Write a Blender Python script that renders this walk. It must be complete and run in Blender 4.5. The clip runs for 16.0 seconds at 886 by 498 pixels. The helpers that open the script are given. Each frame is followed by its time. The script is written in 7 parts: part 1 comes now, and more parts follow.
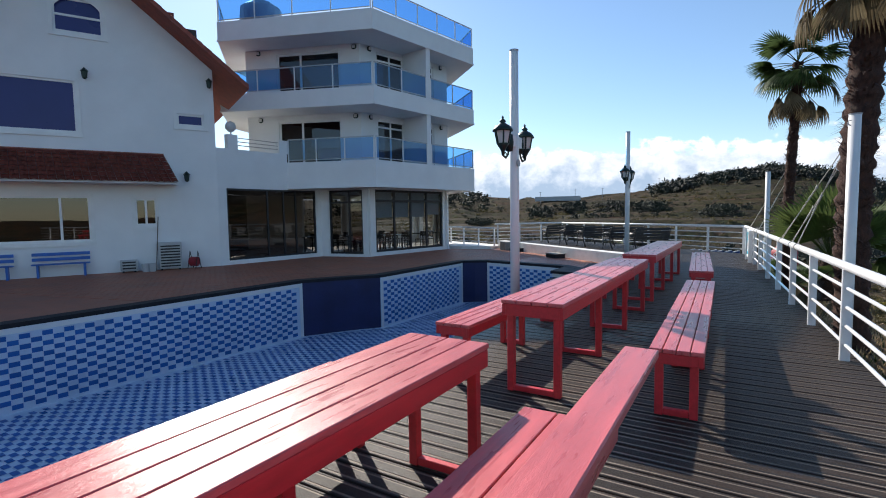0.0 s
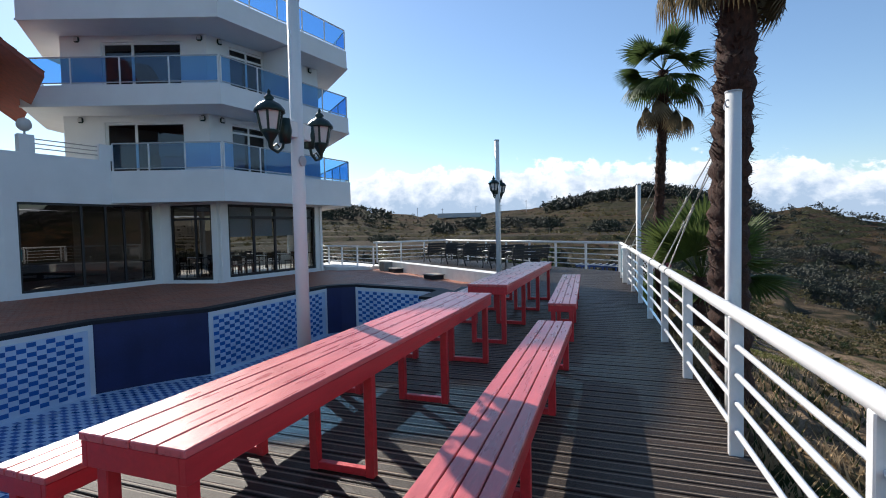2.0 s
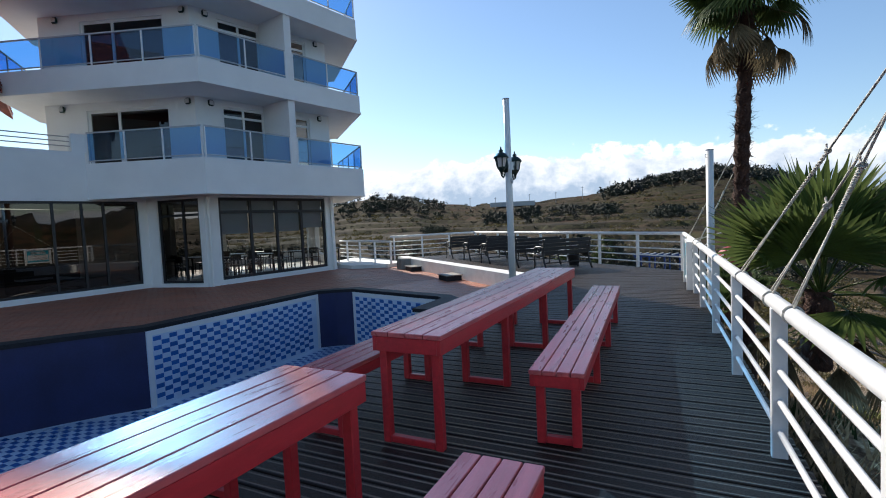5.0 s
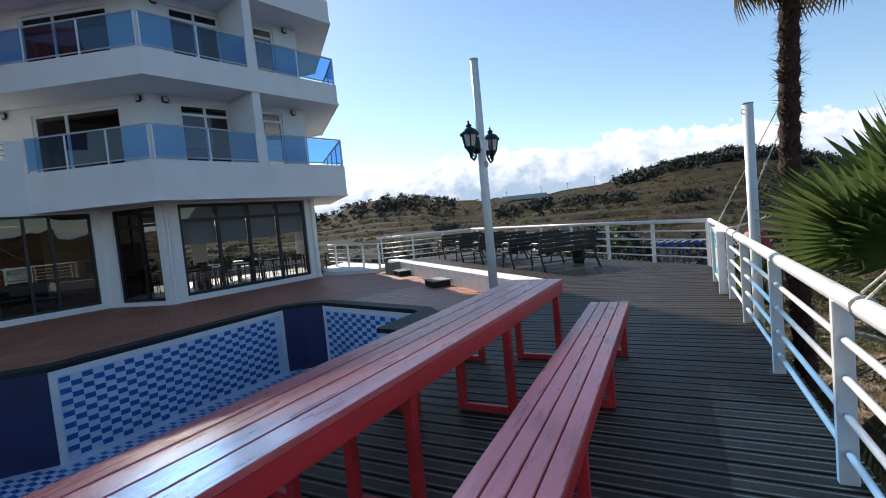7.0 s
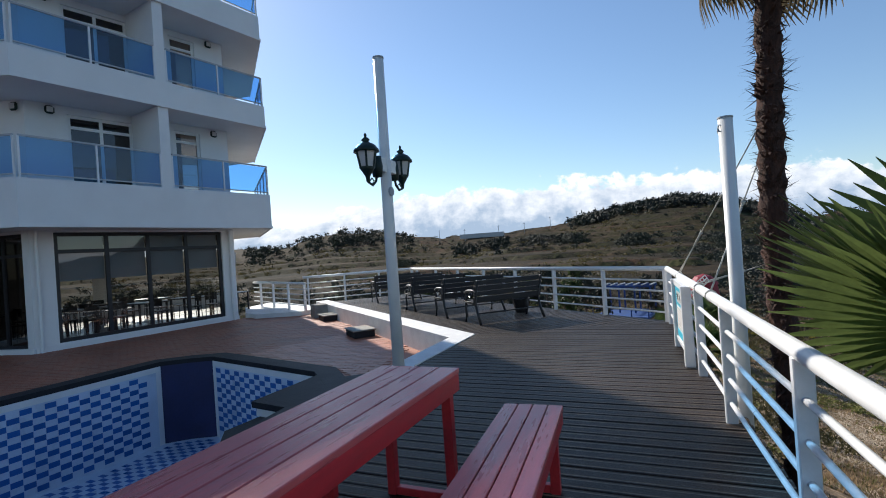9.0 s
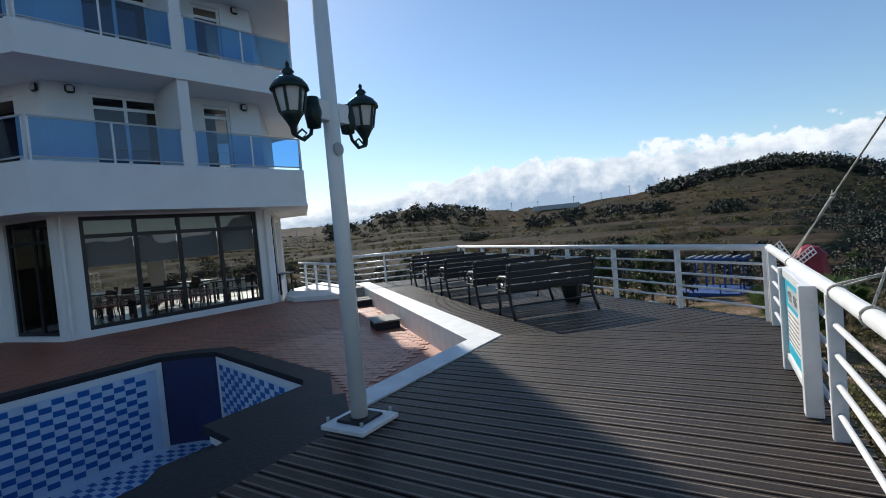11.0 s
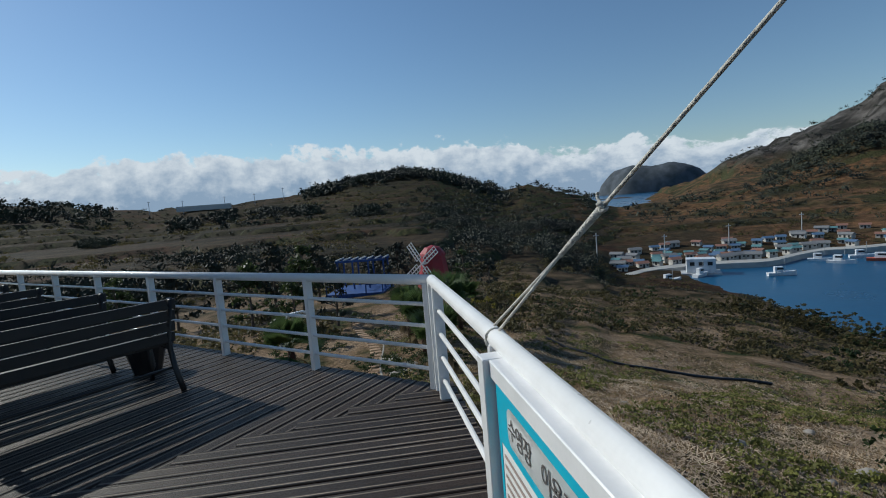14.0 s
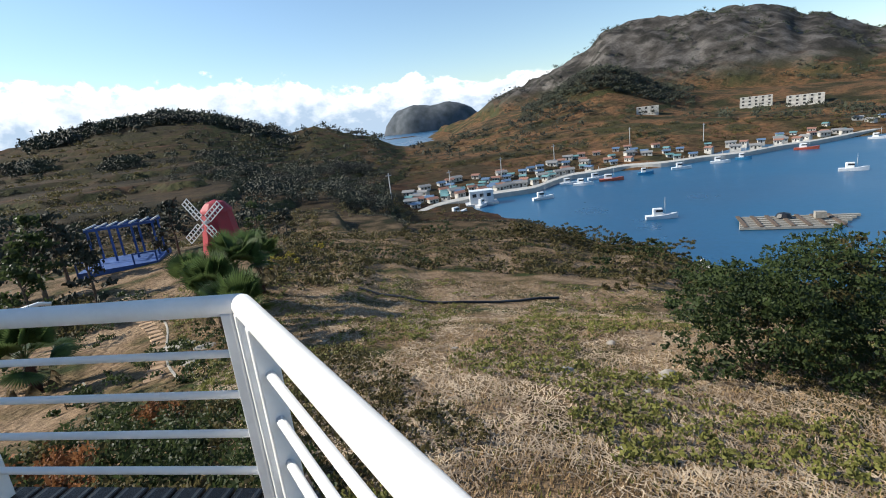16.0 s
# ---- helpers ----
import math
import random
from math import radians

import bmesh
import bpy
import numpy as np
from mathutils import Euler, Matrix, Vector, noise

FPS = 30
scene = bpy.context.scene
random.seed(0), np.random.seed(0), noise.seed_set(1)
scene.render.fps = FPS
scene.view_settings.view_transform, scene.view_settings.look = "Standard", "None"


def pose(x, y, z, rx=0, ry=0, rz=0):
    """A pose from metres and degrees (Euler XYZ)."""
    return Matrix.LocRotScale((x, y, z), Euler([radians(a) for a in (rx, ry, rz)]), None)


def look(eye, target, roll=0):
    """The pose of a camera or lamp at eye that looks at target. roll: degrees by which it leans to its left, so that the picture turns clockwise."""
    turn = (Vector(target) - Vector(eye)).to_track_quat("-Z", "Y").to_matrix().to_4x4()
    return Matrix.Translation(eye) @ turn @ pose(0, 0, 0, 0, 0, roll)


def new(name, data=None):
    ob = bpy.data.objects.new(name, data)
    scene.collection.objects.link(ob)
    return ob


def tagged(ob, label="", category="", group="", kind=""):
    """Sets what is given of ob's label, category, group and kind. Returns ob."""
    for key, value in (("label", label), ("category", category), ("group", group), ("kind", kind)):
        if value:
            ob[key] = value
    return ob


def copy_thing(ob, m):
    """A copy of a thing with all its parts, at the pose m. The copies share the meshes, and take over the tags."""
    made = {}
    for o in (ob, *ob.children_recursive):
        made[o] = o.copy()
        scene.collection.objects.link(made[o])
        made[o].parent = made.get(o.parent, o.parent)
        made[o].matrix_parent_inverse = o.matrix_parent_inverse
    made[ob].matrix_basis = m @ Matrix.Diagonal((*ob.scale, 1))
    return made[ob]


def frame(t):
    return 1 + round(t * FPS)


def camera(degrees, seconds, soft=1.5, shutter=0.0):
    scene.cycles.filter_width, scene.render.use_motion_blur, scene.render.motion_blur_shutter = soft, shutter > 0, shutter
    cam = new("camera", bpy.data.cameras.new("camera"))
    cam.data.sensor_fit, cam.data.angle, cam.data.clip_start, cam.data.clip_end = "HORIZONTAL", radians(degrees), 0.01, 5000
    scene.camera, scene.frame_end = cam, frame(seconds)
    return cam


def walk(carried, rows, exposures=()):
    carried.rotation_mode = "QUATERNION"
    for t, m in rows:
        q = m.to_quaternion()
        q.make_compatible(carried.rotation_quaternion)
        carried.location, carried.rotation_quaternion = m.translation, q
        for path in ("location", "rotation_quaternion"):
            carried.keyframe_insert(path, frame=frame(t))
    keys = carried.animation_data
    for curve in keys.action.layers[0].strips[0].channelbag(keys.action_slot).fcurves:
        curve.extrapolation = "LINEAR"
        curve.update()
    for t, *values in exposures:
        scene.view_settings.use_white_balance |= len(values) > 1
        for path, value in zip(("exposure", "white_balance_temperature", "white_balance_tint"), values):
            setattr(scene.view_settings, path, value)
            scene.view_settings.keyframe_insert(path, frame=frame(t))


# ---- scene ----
cam = camera(84.0, 16.0, 1.0)
PATH = [
    (0, (1.641, -1.986, 1.442), (0.605, -0.281, 1.3), -0.9),
    (0.5, (1.712, -1.325, 1.43), (0.798, 0.447, 1.265), -1.5),
    (1, (1.744, -0.749, 1.427), (0.884, 1.049, 1.264), -3.2),
    (1.5, (1.852, -0.16, 1.432), (1.098, 1.688, 1.295), -2.7),
    (2, (1.857, 0.422, 1.452), (1.165, 2.296, 1.37), -1.3),
    (2.5, (1.881, 0.993, 1.448), (1.131, 2.846, 1.428), -1.6),
    (3, (1.84, 1.516, 1.457), (1.011, 3.337, 1.454), -1.2),
    (3.3, (1.871, 1.832, 1.448), (1.02, 3.642, 1.416), -1.0),
    (3.5, (1.877, 2.066, 1.462), (1.006, 3.866, 1.406), -1.5),
    (4, (1.884, 2.585, 1.456), (1.024, 4.386, 1.337), -1.7),
    (4.2, (1.903, 2.797, 1.454), (1.07, 4.612, 1.337), -1.7),
    (6.3, (1.803, 5.062, 1.45), (0.775, 6.774, 1.342), -4.5),
    (6.5, (1.801, 5.242, 1.446), (0.795, 6.967, 1.335), -4.7),
    (7, (1.706, 5.789, 1.407), (0.757, 7.545, 1.283), -5.4),
    (7.5, (1.61, 6.271, 1.436), (0.71, 8.053, 1.322), -5.4),
    (8, (1.637, 6.741, 1.439), (0.855, 8.58, 1.356), -4.0),
    (8.5, (1.606, 7.207, 1.456), (0.901, 9.078, 1.404), -3.2),
    (9, (1.583, 7.64, 1.425), (0.794, 9.478, 1.435), -3.9),
    (9.2, (1.553, 7.82, 1.419), (0.687, 9.622, 1.449), -3.6),
    (11.3, (1.562, 9.939, 1.445), (0.46, 11.606, 1.351), -4.8),
    (11.5, (1.527, 10.165, 1.451), (0.398, 11.813, 1.352), -4.5),
    (12, (1.48, 10.672, 1.433), (0.497, 12.411, 1.33), -3.5),
    (12.5, (1.51, 11.22, 1.425), (0.826, 13.098, 1.378), -4.4),
    (13, (1.429, 11.719, 1.463), (0.952, 13.661, 1.421), -5.1),
    (13.5, (1.469, 12.249, 1.425), (1.31, 14.24, 1.33), -4.9),
    (14, (1.426, 12.772, 1.485), (1.65, 14.751, 1.3), -4.7),
    (14.5, (1.426, 13.286, 1.489), (1.963, 15.191, 1.204), -4.9),
    (15, (1.438, 13.813, 1.481), (2.205, 15.620, 1.101), -4.8),
    (15.5, (1.473, 14.272, 1.466), (2.388, 15.991, 1.018), -5.4),
    (16, (1.560, 14.700, 1.459), (2.511, 16.391, 0.968), -6.8),
]
EXPOSURE = [(0, 0.5, 6150, 10), (4, 0.46, 6200, 10), (7, 0.5, 6300, 10), (9, 0.33, 6150, 10), (11.5, 0.1, 6050, 7), (12.5, -0.12, 6050, 5), (13, -0.3, 5900, 4), (13.5, -0.37, 5800, 4), (14, -0.36, 5800, 4), (14.5, -0.02, 5950, 6), (15, 0.1, 6150, 8), (15.5, 0.34, 6250, 8), (16, 0.66, 6350, 8)]
walk(cam, [(t, look(eye, target, roll)) for t, eye, target, roll in PATH], EXPOSURE)

# ---- world, sun, exposure ----
SUN_AZ, SUN_EL = -53.3, 32.8  # degrees from +y towards +x, and above the horizon
world = bpy.data.worlds.new("sky")
scene.world = world
world.use_nodes = True
wn = world.node_tree.nodes
sky = wn.new("ShaderNodeTexSky")
sky.sky_type, sky.sun_disc = "NISHITA", False
sky.sun_elevation, sky.sun_rotation = radians(SUN_EL), radians(SUN_AZ)
sky.air_density, sky.dust_density, sky.ozone_density = 1.1, 0.18, 3.0
world.node_tree.links.new(sky.outputs[0], wn["Background"].inputs[0])
wn["Background"].inputs[1].default_value = 0.105
sun_data = bpy.data.lights.new("sun", "SUN")
sun_data.energy, sun_data.angle, sun_data.color = 5.0, radians(0.53), (1.0, 0.91, 0.78)
sun = new("sun", sun_data)
sa, se = radians(SUN_AZ), radians(SUN_EL)
SUN_DIR = Vector((math.sin(sa) * math.cos(se), math.cos(sa) * math.cos(se), math.sin(se)))
sun.matrix_world = look(SUN_DIR * 60 + Vector((0, 10, 0)), (0, 10, 0))


# ---- materials ----
def mat(name, color, rough=0.6, metal=0.0, vary=0.12, scale=3.0, bump=0.0, bscale=40.0, dark=None, piece=0.0, spec=0.5, stretch=(1, 1, 1), stain=0.0, coat=0.0):
    m = bpy.data.materials.new(name)
    m.use_nodes = True
    n, l = m.node_tree.nodes, m.node_tree.links
    p = n["Principled BSDF"]
    p.inputs["Roughness"].default_value, p.inputs["Metallic"].default_value = rough, metal
    p.inputs["Specular IOR Level"].default_value = spec
    p.inputs["Coat Weight"].default_value = coat
    tc = n.new("ShaderNodeTexCoord")
    mp = n.new("ShaderNodeMapping")
    mp.inputs["Scale"].default_value = stretch
    l.new(tc.outputs["Object"], mp.inputs[0])
    dk = dark or tuple(c * (1 - vary * 2.2) for c in color)
    n1 = n.new("ShaderNodeTexNoise")
    n1.inputs["Scale"].default_value, n1.inputs["Detail"].default_value = scale, 6
    l.new(mp.outputs[0], n1.inputs[0])
    ramp = n.new("ShaderNodeValToRGB")
    ramp.color_ramp.elements[0].position, ramp.color_ramp.elements[1].position = 0.3, 0.68
    ramp.color_ramp.elements[0].color = (*dk, 1)
    ramp.color_ramp.elements[1].color = (*color, 1)
    l.new(n1.outputs["Fac"], ramp.inputs[0])
    out = ramp.outputs[0]
    n2 = n.new("ShaderNodeTexNoise")
    n2.inputs["Scale"].default_value, n2.inputs["Detail"].default_value = bscale, 4
    l.new(mp.outputs[0], n2.inputs[0])
    mx = n.new("ShaderNodeMix")
    mx.data_type, mx.blend_type = "RGBA", "MULTIPLY"
    mx.inputs["Factor"].default_value = min(1.0, vary * 2.5)
    l.new(out, mx.inputs["A"])
    l.new(n2.outputs["Fac"], mx.inputs["B"])
    g = n.new("ShaderNodeMix")
    g.data_type, g.blend_type = "RGBA", "ADD"
    g.inputs["Factor"].default_value = min(1.0, vary * 1.2)
    l.new(mx.outputs["Result"], g.inputs["A"])
    l.new(ramp.outputs[0], g.inputs["B"])
    out = g.outputs["Result"]
    if piece:
        info = n.new("ShaderNodeObjectInfo")
        hsv = n.new("ShaderNodeHueSaturation")
        mr = n.new("ShaderNodeMapRange")
        mr.inputs["To Min"].default_value, mr.inputs["To Max"].default_value = 1 - piece, 1 + piece
        l.new(info.outputs["Random"], mr.inputs[0])
        l.new(mr.outputs[0], hsv.inputs["Value"])
        l.new(out, hsv.inputs["Color"])
        out = hsv.outputs[0]
    if stain:
        n3 = n.new("ShaderNodeTexNoise")
        n3.inputs["Scale"].default_value, n3.inputs["Detail"].default_value = 0.9, 8
        l.new(tc.outputs["Object"], n3.inputs[0])
        r3 = n.new("ShaderNodeValToRGB")
        r3.color_ramp.elements[0].position, r3.color_ramp.elements[1].position = 0.58, 0.78
        l.new(n3.outputs["Fac"], r3.inputs[0])
        m3 = n.new("ShaderNodeMix")
        m3.data_type, m3.blend_type = "RGBA", "MIX"
        sc = n.new("ShaderNodeMath")
        sc.operation = "MULTIPLY"
        sc.inputs[1].default_value = stain
        l.new(r3.outputs[0], sc.inputs[0])
        l.new(sc.outputs[0], m3.inputs["Factor"])
        l.new(out, m3.inputs["A"])
        m3.inputs["B"].default_value = (color[0] * 0.45, color[1] * 0.42, color[2] * 0.38, 1)
        out = m3.outputs["Result"]
    l.new(out, p.inputs["Base Color"])
    rr = n.new("ShaderNodeMapRange")
    rr.inputs["To Min"].default_value, rr.inputs["To Max"].default_value = max(0.03, rough - 0.12), min(1, rough + 0.12)
    l.new(n1.outputs["Fac"], rr.inputs[0])
    l.new(rr.outputs[0], p.inputs["Roughness"])
    if bump:
        b = n.new("ShaderNodeBump")
        b.inputs["Strength"].default_value, b.inputs["Distance"].default_value = bump, 0.02
        l.new(n2.outputs["Fac"], b.inputs["Height"])
        l.new(b.outputs[0], p.inputs["Normal"])
    return m


def glass(name, color, rough=0.0, keep=0.0):
    """Thin pane: clear part tinted by color, over a glossy surface."""
    m = bpy.data.materials.new(name)
    m.use_nodes = True
    n, l = m.node_tree.nodes, m.node_tree.links
    p = n["Principled BSDF"]
    p.inputs["Base Color"].default_value = (*[c * 0.25 for c in color], 1)
    p.inputs["Roughness"].default_value = 0.04
    p.inputs["Specular IOR Level"].default_value = 0.7
    t = n.new("ShaderNodeBsdfTransparent")
    t.inputs[0].default_value = (*color, 1)
    lw = n.new("ShaderNodeLayerWeight")
    lw.inputs[0].default_value = 0.5
    pw5 = n.new("ShaderNodeMath")
    pw5.operation = "POWER"
    pw5.inputs[1].default_value = 5.0
    l.new(lw.outputs["Facing"], pw5.inputs[0])
    fr = n.new("ShaderNodeMapRange")
    fr.inputs["To Min"].default_value, fr.inputs["To Max"].default_value = 0.08, 1.0
    l.new(pw5.outputs[0], fr.inputs[0])
    gl = n.new("ShaderNodeBsdfGlossy")
    gl.inputs["Roughness"].default_value = 0.01
    mix = n.new("ShaderNodeMixShader")
    l.new(fr.outputs[0], mix.inputs[0])
    l.new(t.outputs[0], mix.inputs[1])
    l.new(gl.outputs[0], mix.inputs[2])
    mix2 = n.new("ShaderNodeMixShader")
    mix2.inputs[0].default_value = keep
    l.new(mix.outputs[0], mix2.inputs[1])
    l.new(p.outputs[0], mix2.inputs[2])
    l.new(mix2.outputs[0], n["Material Output"].inputs[0])
    return m



def leafy(*a, **k):
    """A leaf material: part of the light passes through."""
    k.setdefault("spec", 0.15)
    m = mat(*a, **k)
    n, l = m.node_tree.nodes, m.node_tree.links
    p = n["Principled BSDF"]
    src = p.inputs["Base Color"].links[0].from_socket
    tr = n.new("ShaderNodeBsdfTranslucent")
    g = n.new("ShaderNodeGamma")
    g.inputs[1].default_value = 0.8
    l.new(src, g.inputs[0])
    l.new(g.outputs[0], tr.inputs[0])
    mx = n.new("ShaderNodeMixShader")
    mx.inputs[0].default_value = 0.3
    l.new(p.outputs[0], mx.inputs[1])
    l.new(tr.outputs[0], mx.inputs[2])
    l.new(mx.outputs[0], n["Material Output"].inputs[0])
    return m


M_RED = mat("red_paint", (0.58, 0.035, 0.045), 0.36, vary=0.1, scale=5, bump=0.12, bscale=60, stretch=(6, 1, 6), stain=0.12, spec=0.5)
# worn tops: base paled to pink, sky and sun sheen included
M_REDTOP = mat("worn_red_paint_sheen", (0.66, 0.13, 0.135), 0.30, spec=0.55, vary=0.13, scale=4, bump=0.2, bscale=55, stretch=(8, 0.8, 8), piece=0.07, stain=0.15)
M_WHITE = mat("white_paint", (0.80, 0.80, 0.78), 0.38, vary=0.04, scale=3, bump=0.05, bscale=80, stain=0.06)
M_RAIL = mat("white_rail_paint", (0.76, 0.76, 0.76), 0.32, vary=0.04, scale=6, bump=0.04, bscale=50, stain=0.07)
M_WALL = mat("white_render", (0.80, 0.80, 0.79), 0.85, vary=0.03, scale=1.2, bump=0.12, bscale=120, stain=0.05)
M_KERB = mat("white_kerb_paint", (0.78, 0.78, 0.76), 0.7, vary=0.07, scale=4, bump=0.25, bscale=30, stain=0.3)
M_DECK = mat("composite_board", (0.042, 0.026, 0.017), 0.48, spec=0.22, vary=0.18, scale=1.6, bump=0.25, bscale=60, stretch=(0.22, 26, 4), piece=0.28, stain=0.3, dark=(0.012, 0.009, 0.007))
M_GROOVE = mat("pale_groove", (0.36, 0.29, 0.22), 0.75, vary=0.25, scale=1.6, stretch=(0.5, 1, 1), dark=(0.10, 0.08, 0.06))
M_JOINT = mat("joint_dirt", (0.05, 0.045, 0.04), 0.9, vary=0.2, scale=9)
M_PAVER = mat("terracotta_paver", (0.52, 0.20, 0.115), 0.48, vary=0.14, scale=6, bump=0.3, bscale=50, piece=0.16)
M_STEP = mat("sandy_stepping_stone", (0.40, 0.26, 0.15), 0.8, vary=0.2, scale=5, bump=0.3, bscale=30, piece=0.2, stain=0.25)
M_BROWN = mat("terracotta_joined", (0.40, 0.145, 0.08), 0.55, vary=0.16, scale=1.5, bump=0.3, bscale=40, stain=0.2)
M_COPING = mat("dark_coping", (0.022, 0.022, 0.025), 0.65, spec=0.3, vary=0.2, scale=4, bump=0.3, bscale=30)
M_CONC = mat("worn_concrete", (0.33, 0.31, 0.27), 0.8, vary=0.16, scale=4, bump=0.3, bscale=40, stain=0.3)
M_NAVY = mat("navy_pool_paint", (0.02, 0.026, 0.10), 0.55, vary=0.15, scale=2, bump=0.1, bscale=30)
M_TILEW = mat("pale_pool_tile", (0.62, 0.72, 0.84), 0.3, vary=0.07, scale=2, bump=0.05, bscale=50, stain=0.12)
M_TILEB = mat("blue_pool_tile", (0.03, 0.15, 0.46), 0.3, vary=0.12, scale=3, bump=0.05, bscale=50, piece=0.12)
M_BLACK = mat("black_metal", (0.014, 0.014, 0.016), 0.42, vary=0.2, scale=8, bump=0.1, bscale=60)
M_BENCH = mat("black_bench_slat", (0.012, 0.011, 0.012), 0.55, vary=0.2, scale=5, bump=0.15, bscale=50, stretch=(1, 6, 6))
M_FRAME = mat("dark_window_frame", (0.016, 0.016, 0.02), 0.4, vary=0.15, scale=8)
M_LAMP = mat("dark_green_iron", (0.012, 0.032, 0.026), 0.4, metal=0.3, vary=0.2, scale=10, bump=0.2, bscale=60)
M_FROST = mat("frosted_lamp_glass", (0.62, 0.60, 0.58), 0.35, vary=0.05, scale=6)
M_ROPE = mat("white_rope", (0.62, 0.60, 0.54), 0.85, vary=0.15, scale=20, bump=0.6, bscale=90)
M_ROOF = mat("red_brown_roof_tile", (0.33, 0.08, 0.05), 0.7, vary=0.2, scale=5, bump=0.4, bscale=25, stain=0.2)
M_TURQ = mat("turquoise_print", (0.02, 0.42, 0.58), 0.5, vary=0.05, scale=5)
M_SIGN = mat("white_sign_print", (0.80, 0.81, 0.80), 0.45, vary=0.04, scale=5)
M_INK = mat("grey_print", (0.10, 0.09, 0.085), 0.6, vary=0.05)
M_PAVBLUE = mat("faded_blue_steel", (0.03, 0.09, 0.30), 0.6, vary=0.25, scale=2, stain=0.4)
M_PLASTER = mat("weathered_plaster", (0.55, 0.53, 0.49), 0.9, vary=0.2, scale=0.6)
M_BLUEBENCH = mat("blue_bench_paint", (0.03, 0.14, 0.5), 0.5, vary=0.12, scale=5)
M_BARK = mat("palm_fibre", (0.095, 0.042, 0.027), 0.95, vary=0.3, scale=9, bump=1.0, bscale=45, stretch=(3, 3, 1))
M_LEAF = leafy("palm_leaf", (0.075, 0.12, 0.032), 0.5, vary=0.25, scale=3, piece=0.3)
M_LEAFDRY = leafy("dry_palm_leaf", (0.2, 0.15, 0.08), 0.7, vary=0.25, scale=3, piece=0.3)
M_LOWLEAF = leafy("low_palm_leaf", (0.105, 0.15, 0.035), 0.45, vary=0.22, scale=3, piece=0.25)
M_FOL = leafy("shrub_leaf", (0.046, 0.066, 0.019), 0.5, vary=0.35, scale=1.3, dark=(0.015, 0.024, 0.008))
M_WEED = leafy("green_weed", (0.185, 0.185, 0.045), 0.6, vary=0.35, scale=2, dark=(0.075, 0.075, 0.022))
M_FOLY = leafy("yellow_shrub_leaf", (0.3, 0.24, 0.03), 0.6, vary=0.25, scale=2)
M_FOLO = leafy("autumn_shrub_leaf", (0.098, 0.076, 0.027), 0.6, vary=0.35, scale=1.5, dark=(0.033, 0.033, 0.012))
M_RUST = leafy("rusty_scrub_leaf", (0.26, 0.10, 0.035), 0.7, vary=0.3, scale=2)
M_HEDGE = mat("dark_hedge_scrub", (0.050, 0.046, 0.022), 0.8, vary=0.35, scale=0.08, dark=(0.018, 0.020, 0.009))
M_FOREST = mat("far_wood", (0.030, 0.037, 0.016), 0.8, vary=0.35, scale=0.05)
M_GRASS = leafy("dry_grass", (0.46, 0.325, 0.185), 0.9, vary=0.3, scale=1.0, dark=(0.17, 0.112, 0.055))
M_STRAW = mat("cut_straw", (0.60, 0.47, 0.32), 0.8, vary=0.35, scale=1.4, dark=(0.16, 0.11, 0.07))
M_WOOD = mat("weathered_wood", (0.14, 0.10, 0.07), 0.8, vary=0.25, scale=6, bump=0.4, bscale=40)
M_STONE = mat("field_stone", (0.33, 0.30, 0.26), 0.85, vary=0.2, scale=6, bump=0.5, bscale=20)
M_GREY = mat("grey_plastic", (0.45, 0.46, 0.47), 0.5, vary=0.06)
# near-black colour carries the shade of the rooms behind the glass
M_ROOMSHADE = mat("room_shade", (0.06, 0.055, 0.05), 0.8, vary=0.1)
M_ROOMFLOOR = mat("room_floor", (0.42, 0.40, 0.37), 0.3, vary=0.08, scale=2)
M_BLIND = mat("grey_roller_blind", (0.40, 0.43, 0.50), 0.8, vary=0.04)
M_WINE = mat("windmill_red", (0.32, 0.018, 0.03), 0.6, vary=0.15, scale=2)
M_BOAT = mat("white_boat_hull", (0.7, 0.72, 0.74), 0.4, vary=0.08, scale=1)
M_ORANGE = mat("orange_hull", (0.5, 0.1, 0.05), 0.5, vary=0.1, scale=1)
M_ROAD = mat("pale_concrete_road", (0.42, 0.41, 0.38), 0.85, vary=0.1, scale=0.5)
M_ROOFS = [mat("blue_roof", (0.10, 0.17, 0.28), 0.6), mat("orange_roof", (0.27, 0.14, 0.10), 0.6), mat("grey_roof", (0.22, 0.22, 0.22), 0.6), mat("teal_roof", (0.12, 0.25, 0.26), 0.6)]
G_CLEAR = glass("clear_glass", (0.56, 0.58, 0.56))
G_DARK = glass("tinted_glass", (0.20, 0.19, 0.18))
G_BLUE = glass("blue_glass", (0.20, 0.47, 0.83), keep=0.08)
G_NAVY = mat("navy_window_film", (0.03, 0.04, 0.17), 0.3, vary=0.06, scale=1, spec=0.3)


# ---- mesh helpers ----
def thing(name, at=(0, 0, 0), rz=0.0, label="", category="", group="", kind=""):
    ob = new(name)
    ob.matrix_basis = pose(*at, 0, 0, rz)
    return tagged(ob, label, category, group, kind)


def mesh_of(name, bm, material, smooth=False):
    me = bpy.data.meshes.new(name)
    bmesh.ops.recalc_face_normals(bm, faces=bm.faces)
    bm.to_mesh(me)
    bm.free()
    me.materials.append(material)
    if smooth:
        me.shade_smooth()
    return me


def part(name, bm, material, parent=None, label="", smooth=False):
    ob = new(name, mesh_of(name, bm, material, smooth))
    ob.parent = parent
    if label:
        tagged(ob, label)
    return ob


